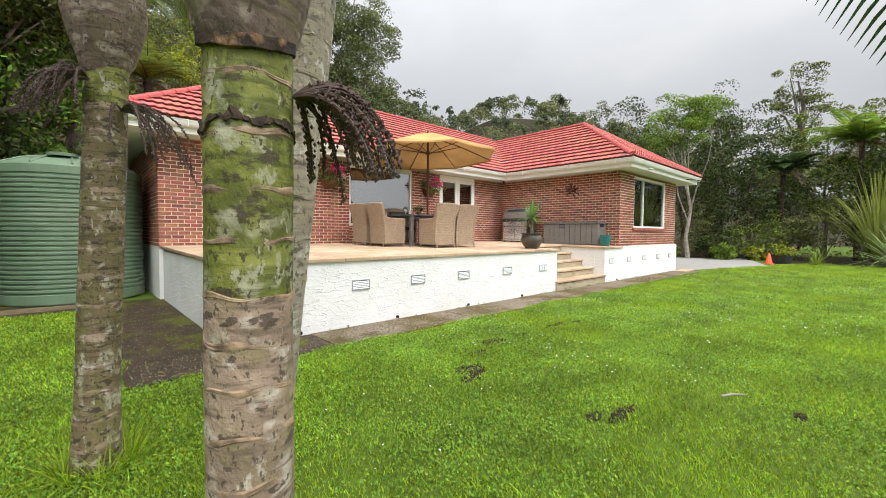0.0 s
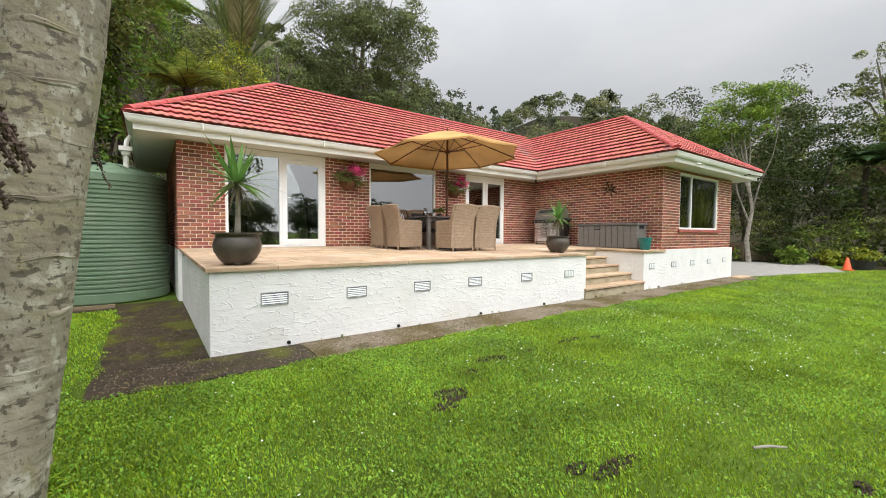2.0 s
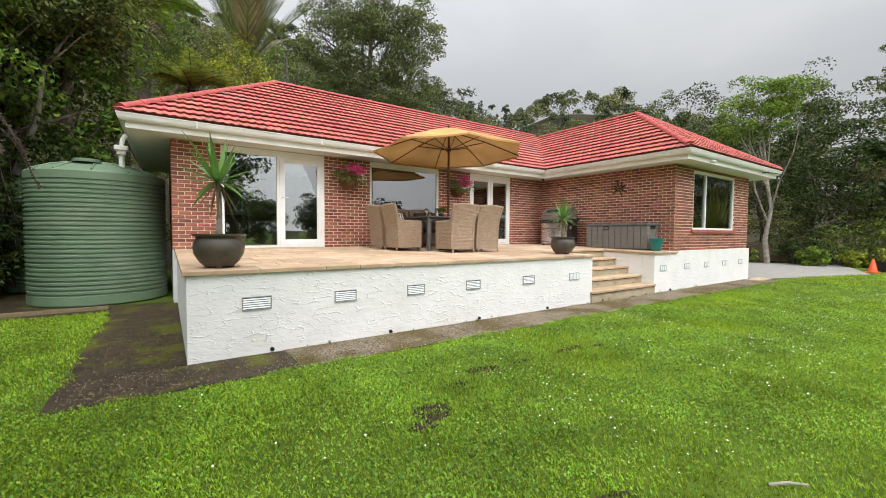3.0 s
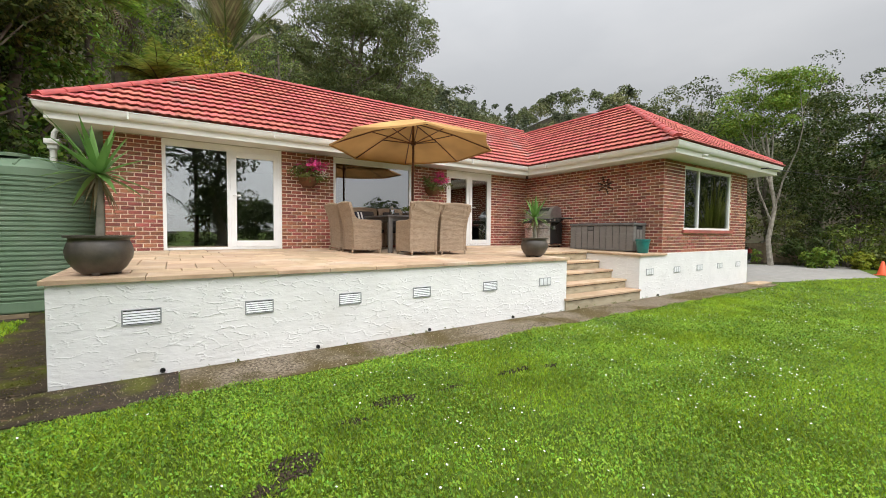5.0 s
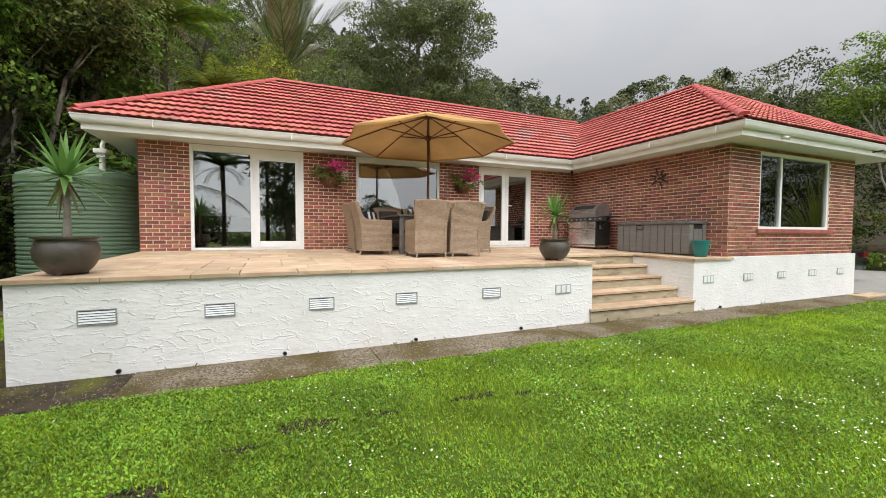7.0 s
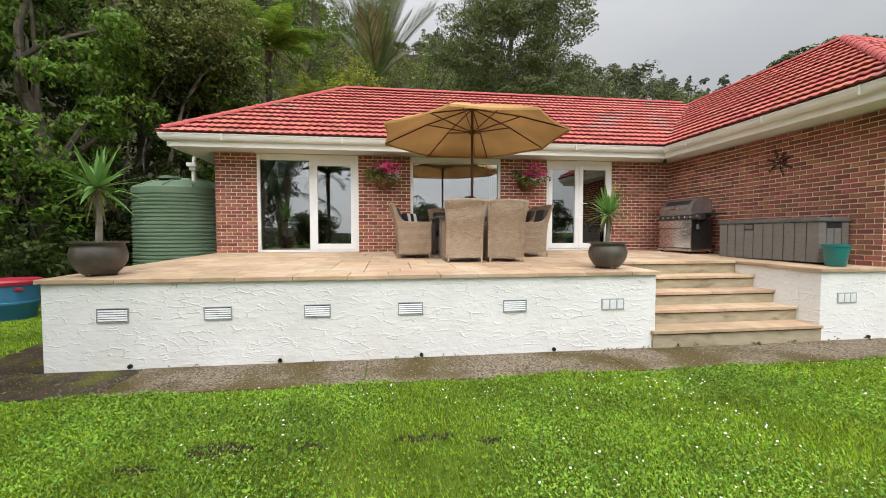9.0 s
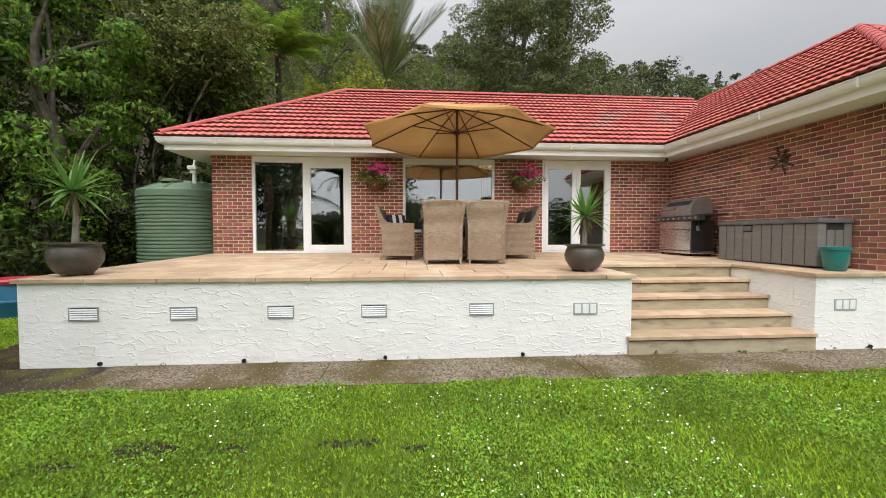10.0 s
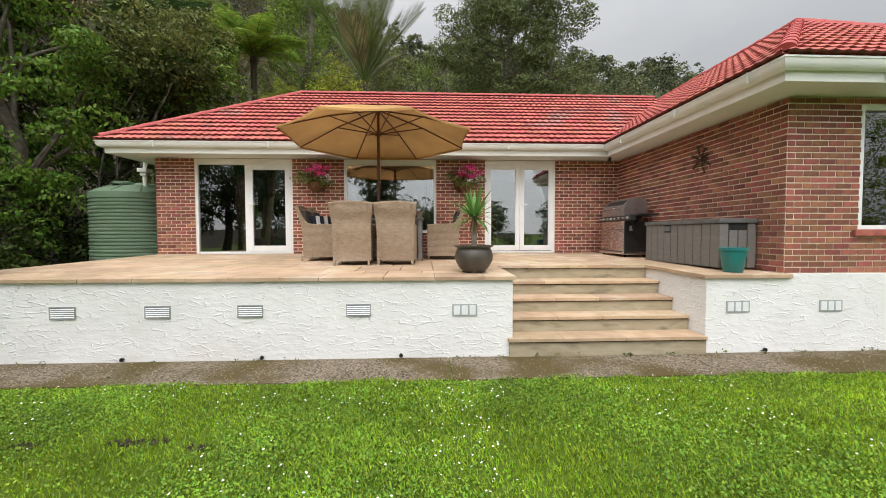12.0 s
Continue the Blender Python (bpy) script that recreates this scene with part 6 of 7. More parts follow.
def palm_trunk(parent, axis, zs, radius, mat_at, ring=True, seed=0, ring_mat=None, ring_size=1.4):
    """Ringed trunk: one slightly waisted piece between each pair of leaf scars, a raised ring at each scar."""
    rng = random.Random(seed)
    seg = 28
    for z0, z1 in zip(zs, zs[1:]):
        b = Build()
        for f, k in ((0, 1.0), (0.12, 1.0), (0.5, 0.994), (0.9, 1.0), (1.0, 1.0)):
            z = z0 + (z1 - z0) * f
            cx, cy = axis(z)
            for a in range(seg):
                ang = 2 * math.pi * a / seg
                rr = radius(z) * k * (1 + 0.012 * math.sin(3 * ang + z * 5) + 0.006 * math.sin(7 * ang + z * 11))
                wave = [0.006 * math.sin(ang + e * 9) + 0.004 * math.sin(5 * ang + e * 31) for e in (z0, z1)]
                zz = z + wave[0] * (1 - f) + wave[1] * f
                b.v.append((cx + rr * math.cos(ang), cy + rr * math.sin(ang), zz))
        b.f = [(i * seg + a, i * seg + (a + 1) % seg, (i + 1) * seg + (a + 1) % seg, (i + 1) * seg + a) for i in range(4) for a in range(seg)]
        part("internode", b, mat_at(z0), parent, smooth=True)
        if ring:
            cx, cy = axis(z0)
            rg = Build()
            for k, dz in ((0.985, -0.006), (1.013, -0.003), (1.004, -0.0005), (1.012, 0.002), (0.985, 0.005)):
                for a in range(seg):
                    ang = 2 * math.pi * a / seg
                    rr = radius(z0) * (k + 0.009 * (math.sin(4 * ang + z0 * 17) + rng.uniform(-1.0, 1.0)) * (k > 1))
                    rg.v.append((cx + rr * math.cos(ang), cy + rr * math.sin(ang), z0 + dz * ring_size * (1 + 0.4 * math.sin(3 * ang + z0 * 23)) + 0.006 * math.sin(ang + z0 * 9) + 0.004 * math.sin(5 * ang + z0 * 31)))
            rg.f = [(i * seg + a, i * seg + (a + 1) % seg, (i + 1) * seg + (a + 1) % seg, (i + 1) * seg + a) for i in range(4) for a in range(seg)]
            part("leaf_scar", rg, ring_mat or M_PALM_RING, parent, smooth=True)


def seed_spray(parent, base, direction, strands, length, fall, seed, beads=26, reach=1.0):
    """A hanging cluster of strands set with small dark seeds."""
    rng = np.random.default_rng(seed)
    d = np.array(direction, float)
    d /= np.linalg.norm(d)
    side = np.cross(d, (0, 0, 1.0))
    side /= np.linalg.norm(side)
    wires = Build()
    beadv = []
    for k in range(strands):
        out = d * rng.uniform(0.35, 1.0) * reach + side * rng.normal() * 0.32 + np.array((0, 0, rng.uniform(-0.1, 0.45)))
        out /= np.linalg.norm(out)
        ln = length * rng.uniform(0.6, 1.1)
        p, v = np.array(base, float), out.copy()
        pts = []
        n = 9
        for i in range(n + 1):
            pts.append(p.copy())
            v = v + np.array((0, 0, -fall)) / n * (0.5 + i / n)
            v += rng.normal(size=3) * 0.05
            p = p + v / np.linalg.norm(v) * ln / n
        wires.tube(pts, [0.0062 - 0.00045 * i for i in range(n + 1)], 5)
        for j in range(beads):
            t = 0.18 + 0.82 * (j + rng.uniform(0, 1)) / beads
            i = min(n - 1, int(t * n))
            q = pts[i] + (pts[i + 1] - pts[i]) * (t * n - i) + rng.normal(size=3) * 0.0045
            beadv.append((q, rng.uniform(0.0034, 0.0056)))
    w = part("flower_stalk", wires, M_SEED, parent)
    o = np.array([(1, 0, 0), (-1, 0, 0), (0, 1, 0), (0, -1, 0), (0, 0, 1), (0, 0, -1)], float)
    faces = [(0, 2, 4), (2, 1, 4), (1, 3, 4), (3, 0, 4), (2, 0, 5), (1, 2, 5), (3, 1, 5), (0, 3, 5)]
    b = Build()
    for q, r in beadv:
        b.add(q + o * r * np.array((1, 1, 1.3)), faces)
    tagged(part("seed_mass", b, M_SEED, w, "dark brown dry seeds", True), kind="stuff")


def front_palms():
    G = GROUND - 0.03
    p = thing("palm_tree", "ringed green and grey palm trunk with dry seed spray", "palm", (0, 0, 0), 0, "palms on the lawn")
    ax = lambda z: (0.280 + 0.008 * z, 0.943 + 0.006 * z)
    zs = [G, 0.22, 0.34, 0.45, 0.56, 0.68, 0.79, 0.90, 1.005, 1.105, 1.20, 1.305, 1.425, 1.53, 1.645, 1.76, 1.91]
    palm_trunk(p, ax, zs, lambda z: 0.0915 + 0.02 * max(0, 0.5 - z), lambda z: M_PALM_GREEN if z > 1.28 else M_PALM_GREY, seed=1)

    def shaft(parent, c, z0, r0, r1, h, seed):
        b = Build()
        seg = 32
        for t, k, lift in ((0.03, 0.80, 0), (0.0, 0.93, -0.012), (0.012, 1.0, 0), (0.05, 1.04, 0), (0.12, 1.08, 0), (0.22, 1.09, 0), (0.45, 0.98, 0), (0.7, 0.8, 0), (1.0, 0.55, 0)):
            for a in range(seg):
                ang = 2 * math.pi * a / seg
                r = (r0 + (r1 - r0) * min(1, t / 0.2)) * k * (1 + 0.02 * math.sin(2 * ang + 1) + 0.006 * math.sin(11 * ang))
                b.v.append((c[0] + r * math.cos(ang), c[1] + r * math.sin(ang), z0 + t * h + lift + 0.03 * math.sin(ang + seed) * (t < 0.05)))
        b.f = [(i * seg + a, i * seg + (a + 1) % seg, (i + 1) * seg + (a + 1) % seg, (i + 1) * seg + a) for i in range(8) for a in range(seg)]
        part("crownshaft", b, M_PALM_SHAFT, parent, "swollen brown and green crownshaft", True)

    shaft(p, ax(1.9), 1.865, 0.106, 0.145, 1.3, 0.5)
    torn = Build()
    rg_ = random.Random(9)
    seg = 120
    cx, cy = ax(1.66)
    for rr, lift in ((0.0900, 1.0), (0.0928, 0.9), (0.0945, 0.1), (0.0955, -0.7), (0.0900, -1.0)):
        for a in range(seg):
            ang = 2 * math.pi * a / seg
            c, s_ = math.cos(ang), math.sin(ang)
            wide = noise.noise((c * 2.2, s_ * 2.2, 4.0))
            half = 0.004 + 0.016 * max(0.0, wide + 0.25) + 0.005 * abs(noise.noise((c * 9, s_ * 9, lift * 2)))
            mid = 1.655 + 0.013 * math.sin(ang + 3.4) + 0.016 * noise.noise((c * 2.6, s_ * 2.6, 9.0)) + 0.008 * noise.noise((c * 8, s_ * 8, 1.0))
            w = rr + (0.008 * max(0, noise.noise((c * 12, s_ * 12, lift * 3))) if rr > 0.092 else 0)
            torn.v.append((cx + w * c, cy + w * s_, mid + lift * half))
    torn.f = [(i * seg + a, i * seg + (a + 1) % seg, (i + 1) * seg + (a + 1) % seg, (i + 1) * seg + a) for i in range(4) for a in range(seg)]
    lip = Build()
    for rr, z in ((0.090, 1.835), (0.0985, 1.838), (0.101, 1.862), (0.090, 1.868)):
        for a in range(40):
            ang = 2 * math.pi * a / 40
            w = rr + 0.004 * noise.noise((3 * math.cos(ang), 3 * math.sin(ang), z * 40))
            lip.v.append((cx + w * math.cos(ang), cy + w * math.sin(ang), z + 0.03 * math.sin(ang + 0.5) + 0.008 * noise.noise((4 * math.cos(ang), 4 * math.sin(ang), 2.0))))
    lip.f = [(i * 40 + a, i * 40 + (a + 1) % 40, (i + 1) * 40 + (a + 1) % 40, (i + 1) * 40 + a) for i in range(3) for a in range(40)]
    part("sheath_lip", lip, M_PALM_TORN, p, "black lip under the crownshaft")
    part("torn_sheath", torn, M_PALM_TORN, p, "ragged dark torn leaf scar")
    seed_spray(p, (0.375, 0.90, 1.745), (0.9, -0.12, 0.35), 28, 0.33, 3.4, 3, 75)
    rng = np.random.default_rng(5)
    for pts in [[(0.3, 0.95, 3.1), (1.0, 0.62, 3.34), (1.78, 0.3, 3.12), (2.4, 0.05, 2.70), (2.72, -0.07, 2.32)]] + \
            [arch(rng, (0.3, 0.95, 3.1), a, radians(58), 2.3, radians(60)) for a in (0.9, 1.9, 2.9, 3.9, 4.7)]:
        fr = part("frond", quad_mesh("frond", frond_quads(pts, lambda s: 0.30 * math.sin(math.pi * min(1, 0.15 + 0.8 * s)) + 0.05, 54, 0.022, 0.7, 0.0), M_FERN_DARK), None, p)
        part("midrib", Build().tube(pts, [0.018] * (len(pts) - 1) + [0.006], 5), M_FERN_TRUNK, fr)

    q = thing("palm_tree", "leaning pale grey ringed palm trunk with lichen", "palm", (0, 0, 0), 0, "palms on the lawn")
    ax2 = lambda z: (0.350 + 0.119 * z, 1.375)
    palm_trunk(q, ax2, [G + 0.135 * k for k in range(24)], lambda z: 0.099 + 0.03 * max(0, 0.45 - z), lambda z: M_PALM_PALE, seed=2, ring_mat=M_PALM_PALE)
    shaft(q, ax2(3.1), 3.14, 0.11, 0.14, 1.1, 1.5)
    for a in (0.4, 1.4, 2.4, 3.4, 4.4, 5.4):
        part("frond", quad_mesh("frond", frond_quads(arch(rng, (0.72, 1.375, 4.2), a, radians(60), 2.4, radians(65)), lambda s: 0.4 * math.sin(math.pi * min(1, 0.15 + 0.8 * s)) + 0.05, 36, 0.035, 0.6, 0.0), M_FERN_DARK), None, q)

    s = thing("palm_tree", "ringed brown palm trunk with bulging crownshaft and seed sprays", "palm", (0, 0, 0), 0, "palms on the lawn")
    ax3 = lambda z: (0.06 + 0.045 * z, 2.93 + 0.04 * z)
    palm_trunk(s, ax3, [G, 0.25, 0.40, 0.55, 0.70, 0.86, 1.02, 1.18, 1.34, 1.50, 1.66, 1.82, 1.98, 2.14, 2.40], lambda z: 0.102 + 0.045 * max(0, 0.5 - z),
               lambda z: M_PALM_GREEN if z > 2.1 else M_PALM_BROWN, seed=3, ring_mat=M_PALM_GREY, ring_size=3.2)
    shaft(s, ax3(2.35), 2.33, 0.105, 0.178, 1.5, 2.0)
    seed_spray(s, (0.08, 2.93, 2.26), (-0.9, -0.1, 0.25), 34, 0.40, 3.2, 7, 75, 0.8)
    seed_spray(s, (0.22, 2.93, 2.12), (0.5, -0.6, 0.1), 18, 0.55, 3.2, 9, 85)
    for a in (0.2, 1.1, 2.0, 3.0, 4.0, 5.2):
        part("frond", quad_mesh("frond", frond_quads(arch(rng, (0.2, 3.05, 3.8), a, radians(62), 2.4, radians(60)), lambda v: 0.4 * math.sin(math.pi * min(1, 0.15 + 0.8 * v)) + 0.05, 36, 0.035, 0.6, 0.0), M_FERN_DARK), None, s)


def garden():
    # bush behind and beside the house on the tank side
    T_ = "native bush tree with dense leafy crown"
    tree("broadleaf_tree", "leafy tree with fresh green drooping foliage", -3.5, 11.4, 8.5, (2.2, 2.1, 3.3), M_LEAF_FRESH, M_BARK, 0.13, 85, 260, 0.38, 0.62, (0.2, -0.4), 10, 1, droop=0.7, flat=0.5, shell=0.6)
    tree("broadleaf_tree", "dark bush tree with pale leaning trunk", -2.2, 12.3, 9.0, (1.9, 1.8, 1.7), M_LEAF_OLIVE, M_BARK_GREY, 0.11, 110, 80, 0.34, 0.80, (1.75, 1.1), 4, 2, trunk=0.085)
    tree("broadleaf_tree", "dark bush tree with pale leaning trunk", -2.6, 12.7, 8.2, (1.6, 1.6, 1.5), M_LEAF_DARK, M_BARK_GREY, 0.12, 90, 65, 0.32, 0.80, (1.3, 1.2), 3, 3, trunk=0.08)
    for i, (x, y, h, r, m) in enumerate(((-2.6, 14.0, 9.0, 2.7, M_LEAF_DARK), (-1.0, 14.6, 8.4, 1.7, M_LEAF_FRESH), (-6.5, 12.5, 11, 3.4, M_LEAF_DARK), (-5.0, 16.5, 12, 3.6, M_LEAF_DARK), (-2.9, 18.2, 11, 2.4, M_LEAF_MID), (-8.0, 8.0, 10, 3.2, M_LEAF_MID),
                                         (-9.5, 3.5, 9, 3.0, M_LEAF_DARK), (-9.0, -1.5, 8, 3.0, M_LEAF_MID), (-3.8, 20.0, 13, 3.4, M_LEAF_MID), (3.0, 28.0, 10.5, 2.4, M_LEAF_OLIVE),
                                         (-9.5, 14.0, 12, 3.6, M_LEAF_OLIVE), (-5.6, 9.2, 8, 2.4, M_LEAF_DARK))):
        tree("broadleaf_tree", T_, x, y, h, (r, r, h * 0.36), m, None, 0.17, 70, 105, 0.40, 0.62, (0, 0), 9, 20 + i, group="bush trees")
    tree("conifer_tree", "tall soft-foliaged green conifer behind the house", 0.55, 23.0, 16.5, (2.1, 2.1, 6.4), M_LEAF_LIGHT, None, 0.13, 230, 75, 0.42, 0.58, (0, 0), 8, 40)
    for x, y, r, h, m in ((-2.6, 9.4, 0.9, 1.8, M_LEAF_DARK), (-3.8, 8.2, 1.1, 2.0, M_LEAF_DARK), (-4.6, 6.6, 1.0, 1.6, M_LEAF_DARK), (-1.6, 12.6, 1.0, 2.4, M_LEAF_DARK), (-0.2, 13.6, 1.1, 3.0, M_LEAF_DARK),
                          (-3.2, 10.6, 1.2, 3.2, M_LEAF_DARK), (0.4, 15.8, 1.3, 3.6, M_LEAF_MID), (2.6, 17.0, 1.2, 3.8, M_LEAF_YELLOW), (4.6, 17.6, 1.3, 3.6, M_LEAF_OLIVE), (-5.2, 10.8, 1.3, 3.4, M_LEAF_DARK),
                          (-6.5, 4.5, 1.2, 2.4, M_LEAF_DARK), (-5.4, 7.8, 1.2, 2.2, M_LEAF_DARK), (-4.4, 9.6, 1.2, 2.6, M_LEAF_DARK), (-6.6, 9.6, 1.4, 3.0, M_LEAF_DARK), (-7.4, 6.4, 1.4, 2.8, M_LEAF_DARK), (-2.2, 11.6, 0.9, 2.2, M_LEAF_DARK), (-3.6, 13.4, 1.3, 3.4, M_LEAF_DARK), (-1.0, 15.0, 1.3, 3.6, M_LEAF_DARK), (-1.3, 12.5, 0.9, 4.4, M_LEAF_DARK), (-2.9, 10.5, 0.9, 3.4, M_LEAF_FRESH), (-5.0, 11.8, 1.7, 4.6, M_LEAF_DARK), (-4.2, 11.4, 1.5, 4.0, M_LEAF_DARK), (-6.0, 10.6, 1.7, 4.6, M_LEAF_DARK), (-3.0, 12.4, 1.4, 4.2, M_LEAF_DARK), (-6.8, 8.4, 1.7, 4.4, M_LEAF_DARK), (-7.0, 1.5, 1.3, 2.4, M_LEAF_MID), (6.6, 18.5, 1.4, 3.4, M_LEAF_MID)):
        shrub(x, y, r, h, m, 0.13, 40, 50)
    tree("shrubby_tree", "yellow-green leafy small tree behind the roof", 3.5, 17.2, 9.2, (1.2, 1.0, 1.5), M_LEAF_YELLOW, None, 0.11, 60, 60, 0.26, 0.80, seed=3, trunk=0.08)
    tree_fern(0.0, 17.6, 9.0, 2.6, M_FERN, 3)
    tree_fern(1.9, 16.2, 6.35, 1.6, M_FERN_YELLOW, 5, dead=6, label="tree fern with pale arching fronds above the roof")
    tree_fern(-2.2, 15.2, 8.6, 2.6, M_FERN_DARK, 8, dead=12, label="dark tree fern with hanging dry fronds")
    tree_fern(-4.8, 12.6, 7.8, 2.6, M_DEAD, 9, fronds=14, dead=8, label="tree fern with dry brown hanging fronds")
    nikau_palm(4.25, 20.2, 9.0, 4.1, 4)
    # big spreading tree behind the roof
    tree("podocarp_tree", "large dark layered forest tree behind the house", 12.3, 25.0, 17.6, (4.6, 4.4, 7.2), M_LEAF_FOREST, None, 0.15, 330, 240, 0.52, 0.58, (0.3, 0), 16, 60, trunk=0.34, flat=0.5, shell=0.4)
    for i, (x, y, h, r, m) in enumerate(((7.0, 27.0, 8.5, 3.0, M_LEAF_DARK), (17.0, 30.0, 9.5, 3.2, M_LEAF_OLIVE), (9.0, 33.0, 12, 4.0, M_LEAF_MID),
                                         (5.0, 31.0, 11, 3.6, M_LEAF_OLIVE))):
        tree("broadleaf_tree", T_, x, y, h, (r, r, h * 0.4), m, None, 0.18, 90, 100, 0.5, 0.58, (0, 0), 7, 70 + i, group="hill edge trees")
    # trees across the drive
    tree("broadleaf_tree", "pale-barked tree with bright green flat-topped crown", 25.3, 7.1, 9.0, (2.2, 2.1, 1.6), M_LEAF_LIGHT, M_BARK_PALE, 0.12, 60, 220, 0.36, 0.83, (0.2, 0.6), 8, 80, trunk=0.10, flat=0.55, shell=0.3)
    for i, (x, y, h, r, m) in enumerate(((28.0, 12.0, 11.0, 2.0, M_LEAF_DARK), (30.5, 9.0, 10.0, 3.0, M_LEAF_DARK), (29.5, 5.0, 9.6, 2.4, M_LEAF_DARK), (32.0, 2.0, 8.6, 2.8, M_LEAF_MID), (31.0, -1.5, 8.5, 2.8, M_LEAF_DARK),
                                         (30.0, -5.0, 8.0, 2.8, M_LEAF_OLIVE), (28.5, -9.0, 8.0, 2.8, M_LEAF_MID), (36.0, 15.0, 12.5, 3.2, M_LEAF_DARK), (40.0, 20.0, 14.0, 3.6, M_LEAF_OLIVE), (33.5, 20.0, 10.5, 3.2, M_LEAF_MID),
                                         (28.0, 18.0, 9.0, 3.0, M_LEAF_DARK), (36.0, 8.0, 13.0, 2.4, M_LEAF_DARK), (37.0, -3.0, 10.0, 3.0, M_LEAF_MID))):
        tree("broadleaf_tree", T_, x, y, h, (r, r, h * 0.42), m, None, 0.16, 60, 130, 0.46, 0.56, (0, 0), 8, 100 + i, group="trees across the drive", trunk=0.1)
    for x, y, h in ((42.0, 4.5, 15.5), (39.0, 9.0, 12.5), (44.0, 0.5, 12.0)):
        tree("conifer_tree", "tall narrow dark conifer beyond the drive", x, y, h, (2.0, 2.0, h * 0.36), M_LEAF_OLIVE, None, 0.16, 70, 150, 0.36, 0.62, (0, 0), 8, int(x), group="conifers")
    for i, (x, y, r, h, m) in enumerate(((26.4, 9.6, 1.1, 1.9, M_LEAF_DARK), (26.6, 6.4, 1.1, 1.7, M_LEAF_DARK), (27.2, 4.9, 1.2, 2.0, M_LEAF_MID), (25.6, 5.4, 0.7, 0.8, M_LEAF_LIGHT), (28.2, 3.6, 1.4, 2.8, M_LEAF_MID), (26.8, 3.6, 0.7, 0.8, M_LEAF_OLIVE),
                                         (28.5, 1.8, 1.4, 3.0, M_LEAF_OLIVE), (28.0, 0.0, 1.3, 2.2, M_LEAF_MID), (28.5, -2.2, 1.4, 2.6, M_LEAF_MID), (28.6, 7.6, 1.4, 3.2, M_LEAF_OLIVE), (29.0, 10.6, 1.5, 3.4, M_LEAF_MID), (27.0, -4.5, 1.3, 2.4, M_LEAF_DARK),
                                         (26.0, -7.0, 1.3, 2.4, M_LEAF_MID), (30.0, 13.5, 1.6, 3.6, M_LEAF_DARK), (27.0, 15.0, 1.4, 3.0, M_LEAF_DARK), (25.8, 8.3, 0.6, 0.7, M_LEAF_LIGHT), (26.2, 4.2, 0.55, 0.7, M_LEAF_YELLOW))):
        shrub(x, y, r, h, m, 0.14, 40, 50, i)
    for i, (x, y) in enumerate(((31.0, 12.0), (32.0, 8.2), (31.2, 5.6), (32.6, 3.4), (33.0, 0.2), (32.0, -3.4), (31.0, -6.6))):
        shrub(x, y, 2.0, 5.0 + 0.4 * (i % 3), M_LEAF_DARK, 0.18, 40, 60, 70 + i, "tall dark thicket under the trees across the drive")
    tree_fern(30.0, 0.6, 6.4, 2.8, M_FERN, 21, label="tree fern with broad bright fronds beyond the lawn")
    tree_fern(29.3, 3.6, 5.0, 2.2, M_FERN_DARK, 22)
    tree_fern(27.8, 10.8, 5.6, 2.2, M_FERN_DARK, 23)
    flax(27.0, -0.1, 4.3, 110, M_FLAX_OLIVE, 6, "tall olive fan-shaped flax clump by the lawn", width=0.11, lo=70, hi=89, bend=2.2)
    flax(25.2, -0.7, 2.4, 90, M_FLAX, 7, "arching strap-leaved flax bush by the lawn", width=0.10, lo=5, hi=80, bend=1.3)
    flax(25.6, -2.2, 2.4, 80, M_FLAX, 8, "arching strap-leaved flax bush by the lawn", width=0.10, lo=5, hi=80, bend=1.3)
    flax(24.3, 1.75, 0.8, 40, M_LEAF_YELLOW, 9, "small pale spiky clump at the lawn edge", width=0.05, lo=15, hi=80, bend=1.0)
    # behind the camera, where the windows look
    tree_fern(1.0, -7.5, 5.3, 2.3, M_FERN_DARK, 31, fronds=16, dead=5)
    tree_fern(3.3, -9.5, 6.2, 2.3, M_FERN_DARK, 32, fronds=16, dead=5)
    for i, (x, y, h, r) in enumerate(((4.4, -8.6, 9.0, 1.7), (-4.2, -11.0, 9.5, 2.8), (-7.5, -11.5, 9.5, 3.0), (-5.5, -14.0, 10.0, 3.2), (-11.0, -6.0, 9.0, 3.0), (8.5, -22.0, 4.6, 1.8), (14.0, -24.0, 5.4, 1.8), (-1.5, -17.0, 3.4, 2.0), (20.5, -20.0, 5.0, 2.2), (-8.0, -8.0, 8.0, 2.8), (5.5, -17.0, 5.0, 2.4))):
        tree("broadleaf_tree", T_, x, y, h, (r, r, h * 0.40), M_LEAF_DARK, None, 0.26, 90, 50, 0.42, 0.58, (0, 0), 7, 200 + i, group="trees beyond the lawn")
    for i in range(9):
        shrub(-6 + i * 3.6, -18.5 + (i % 3), 1.5, 1.6, M_LEAF_DARK, 0.16, 30, 40, 50 + i)


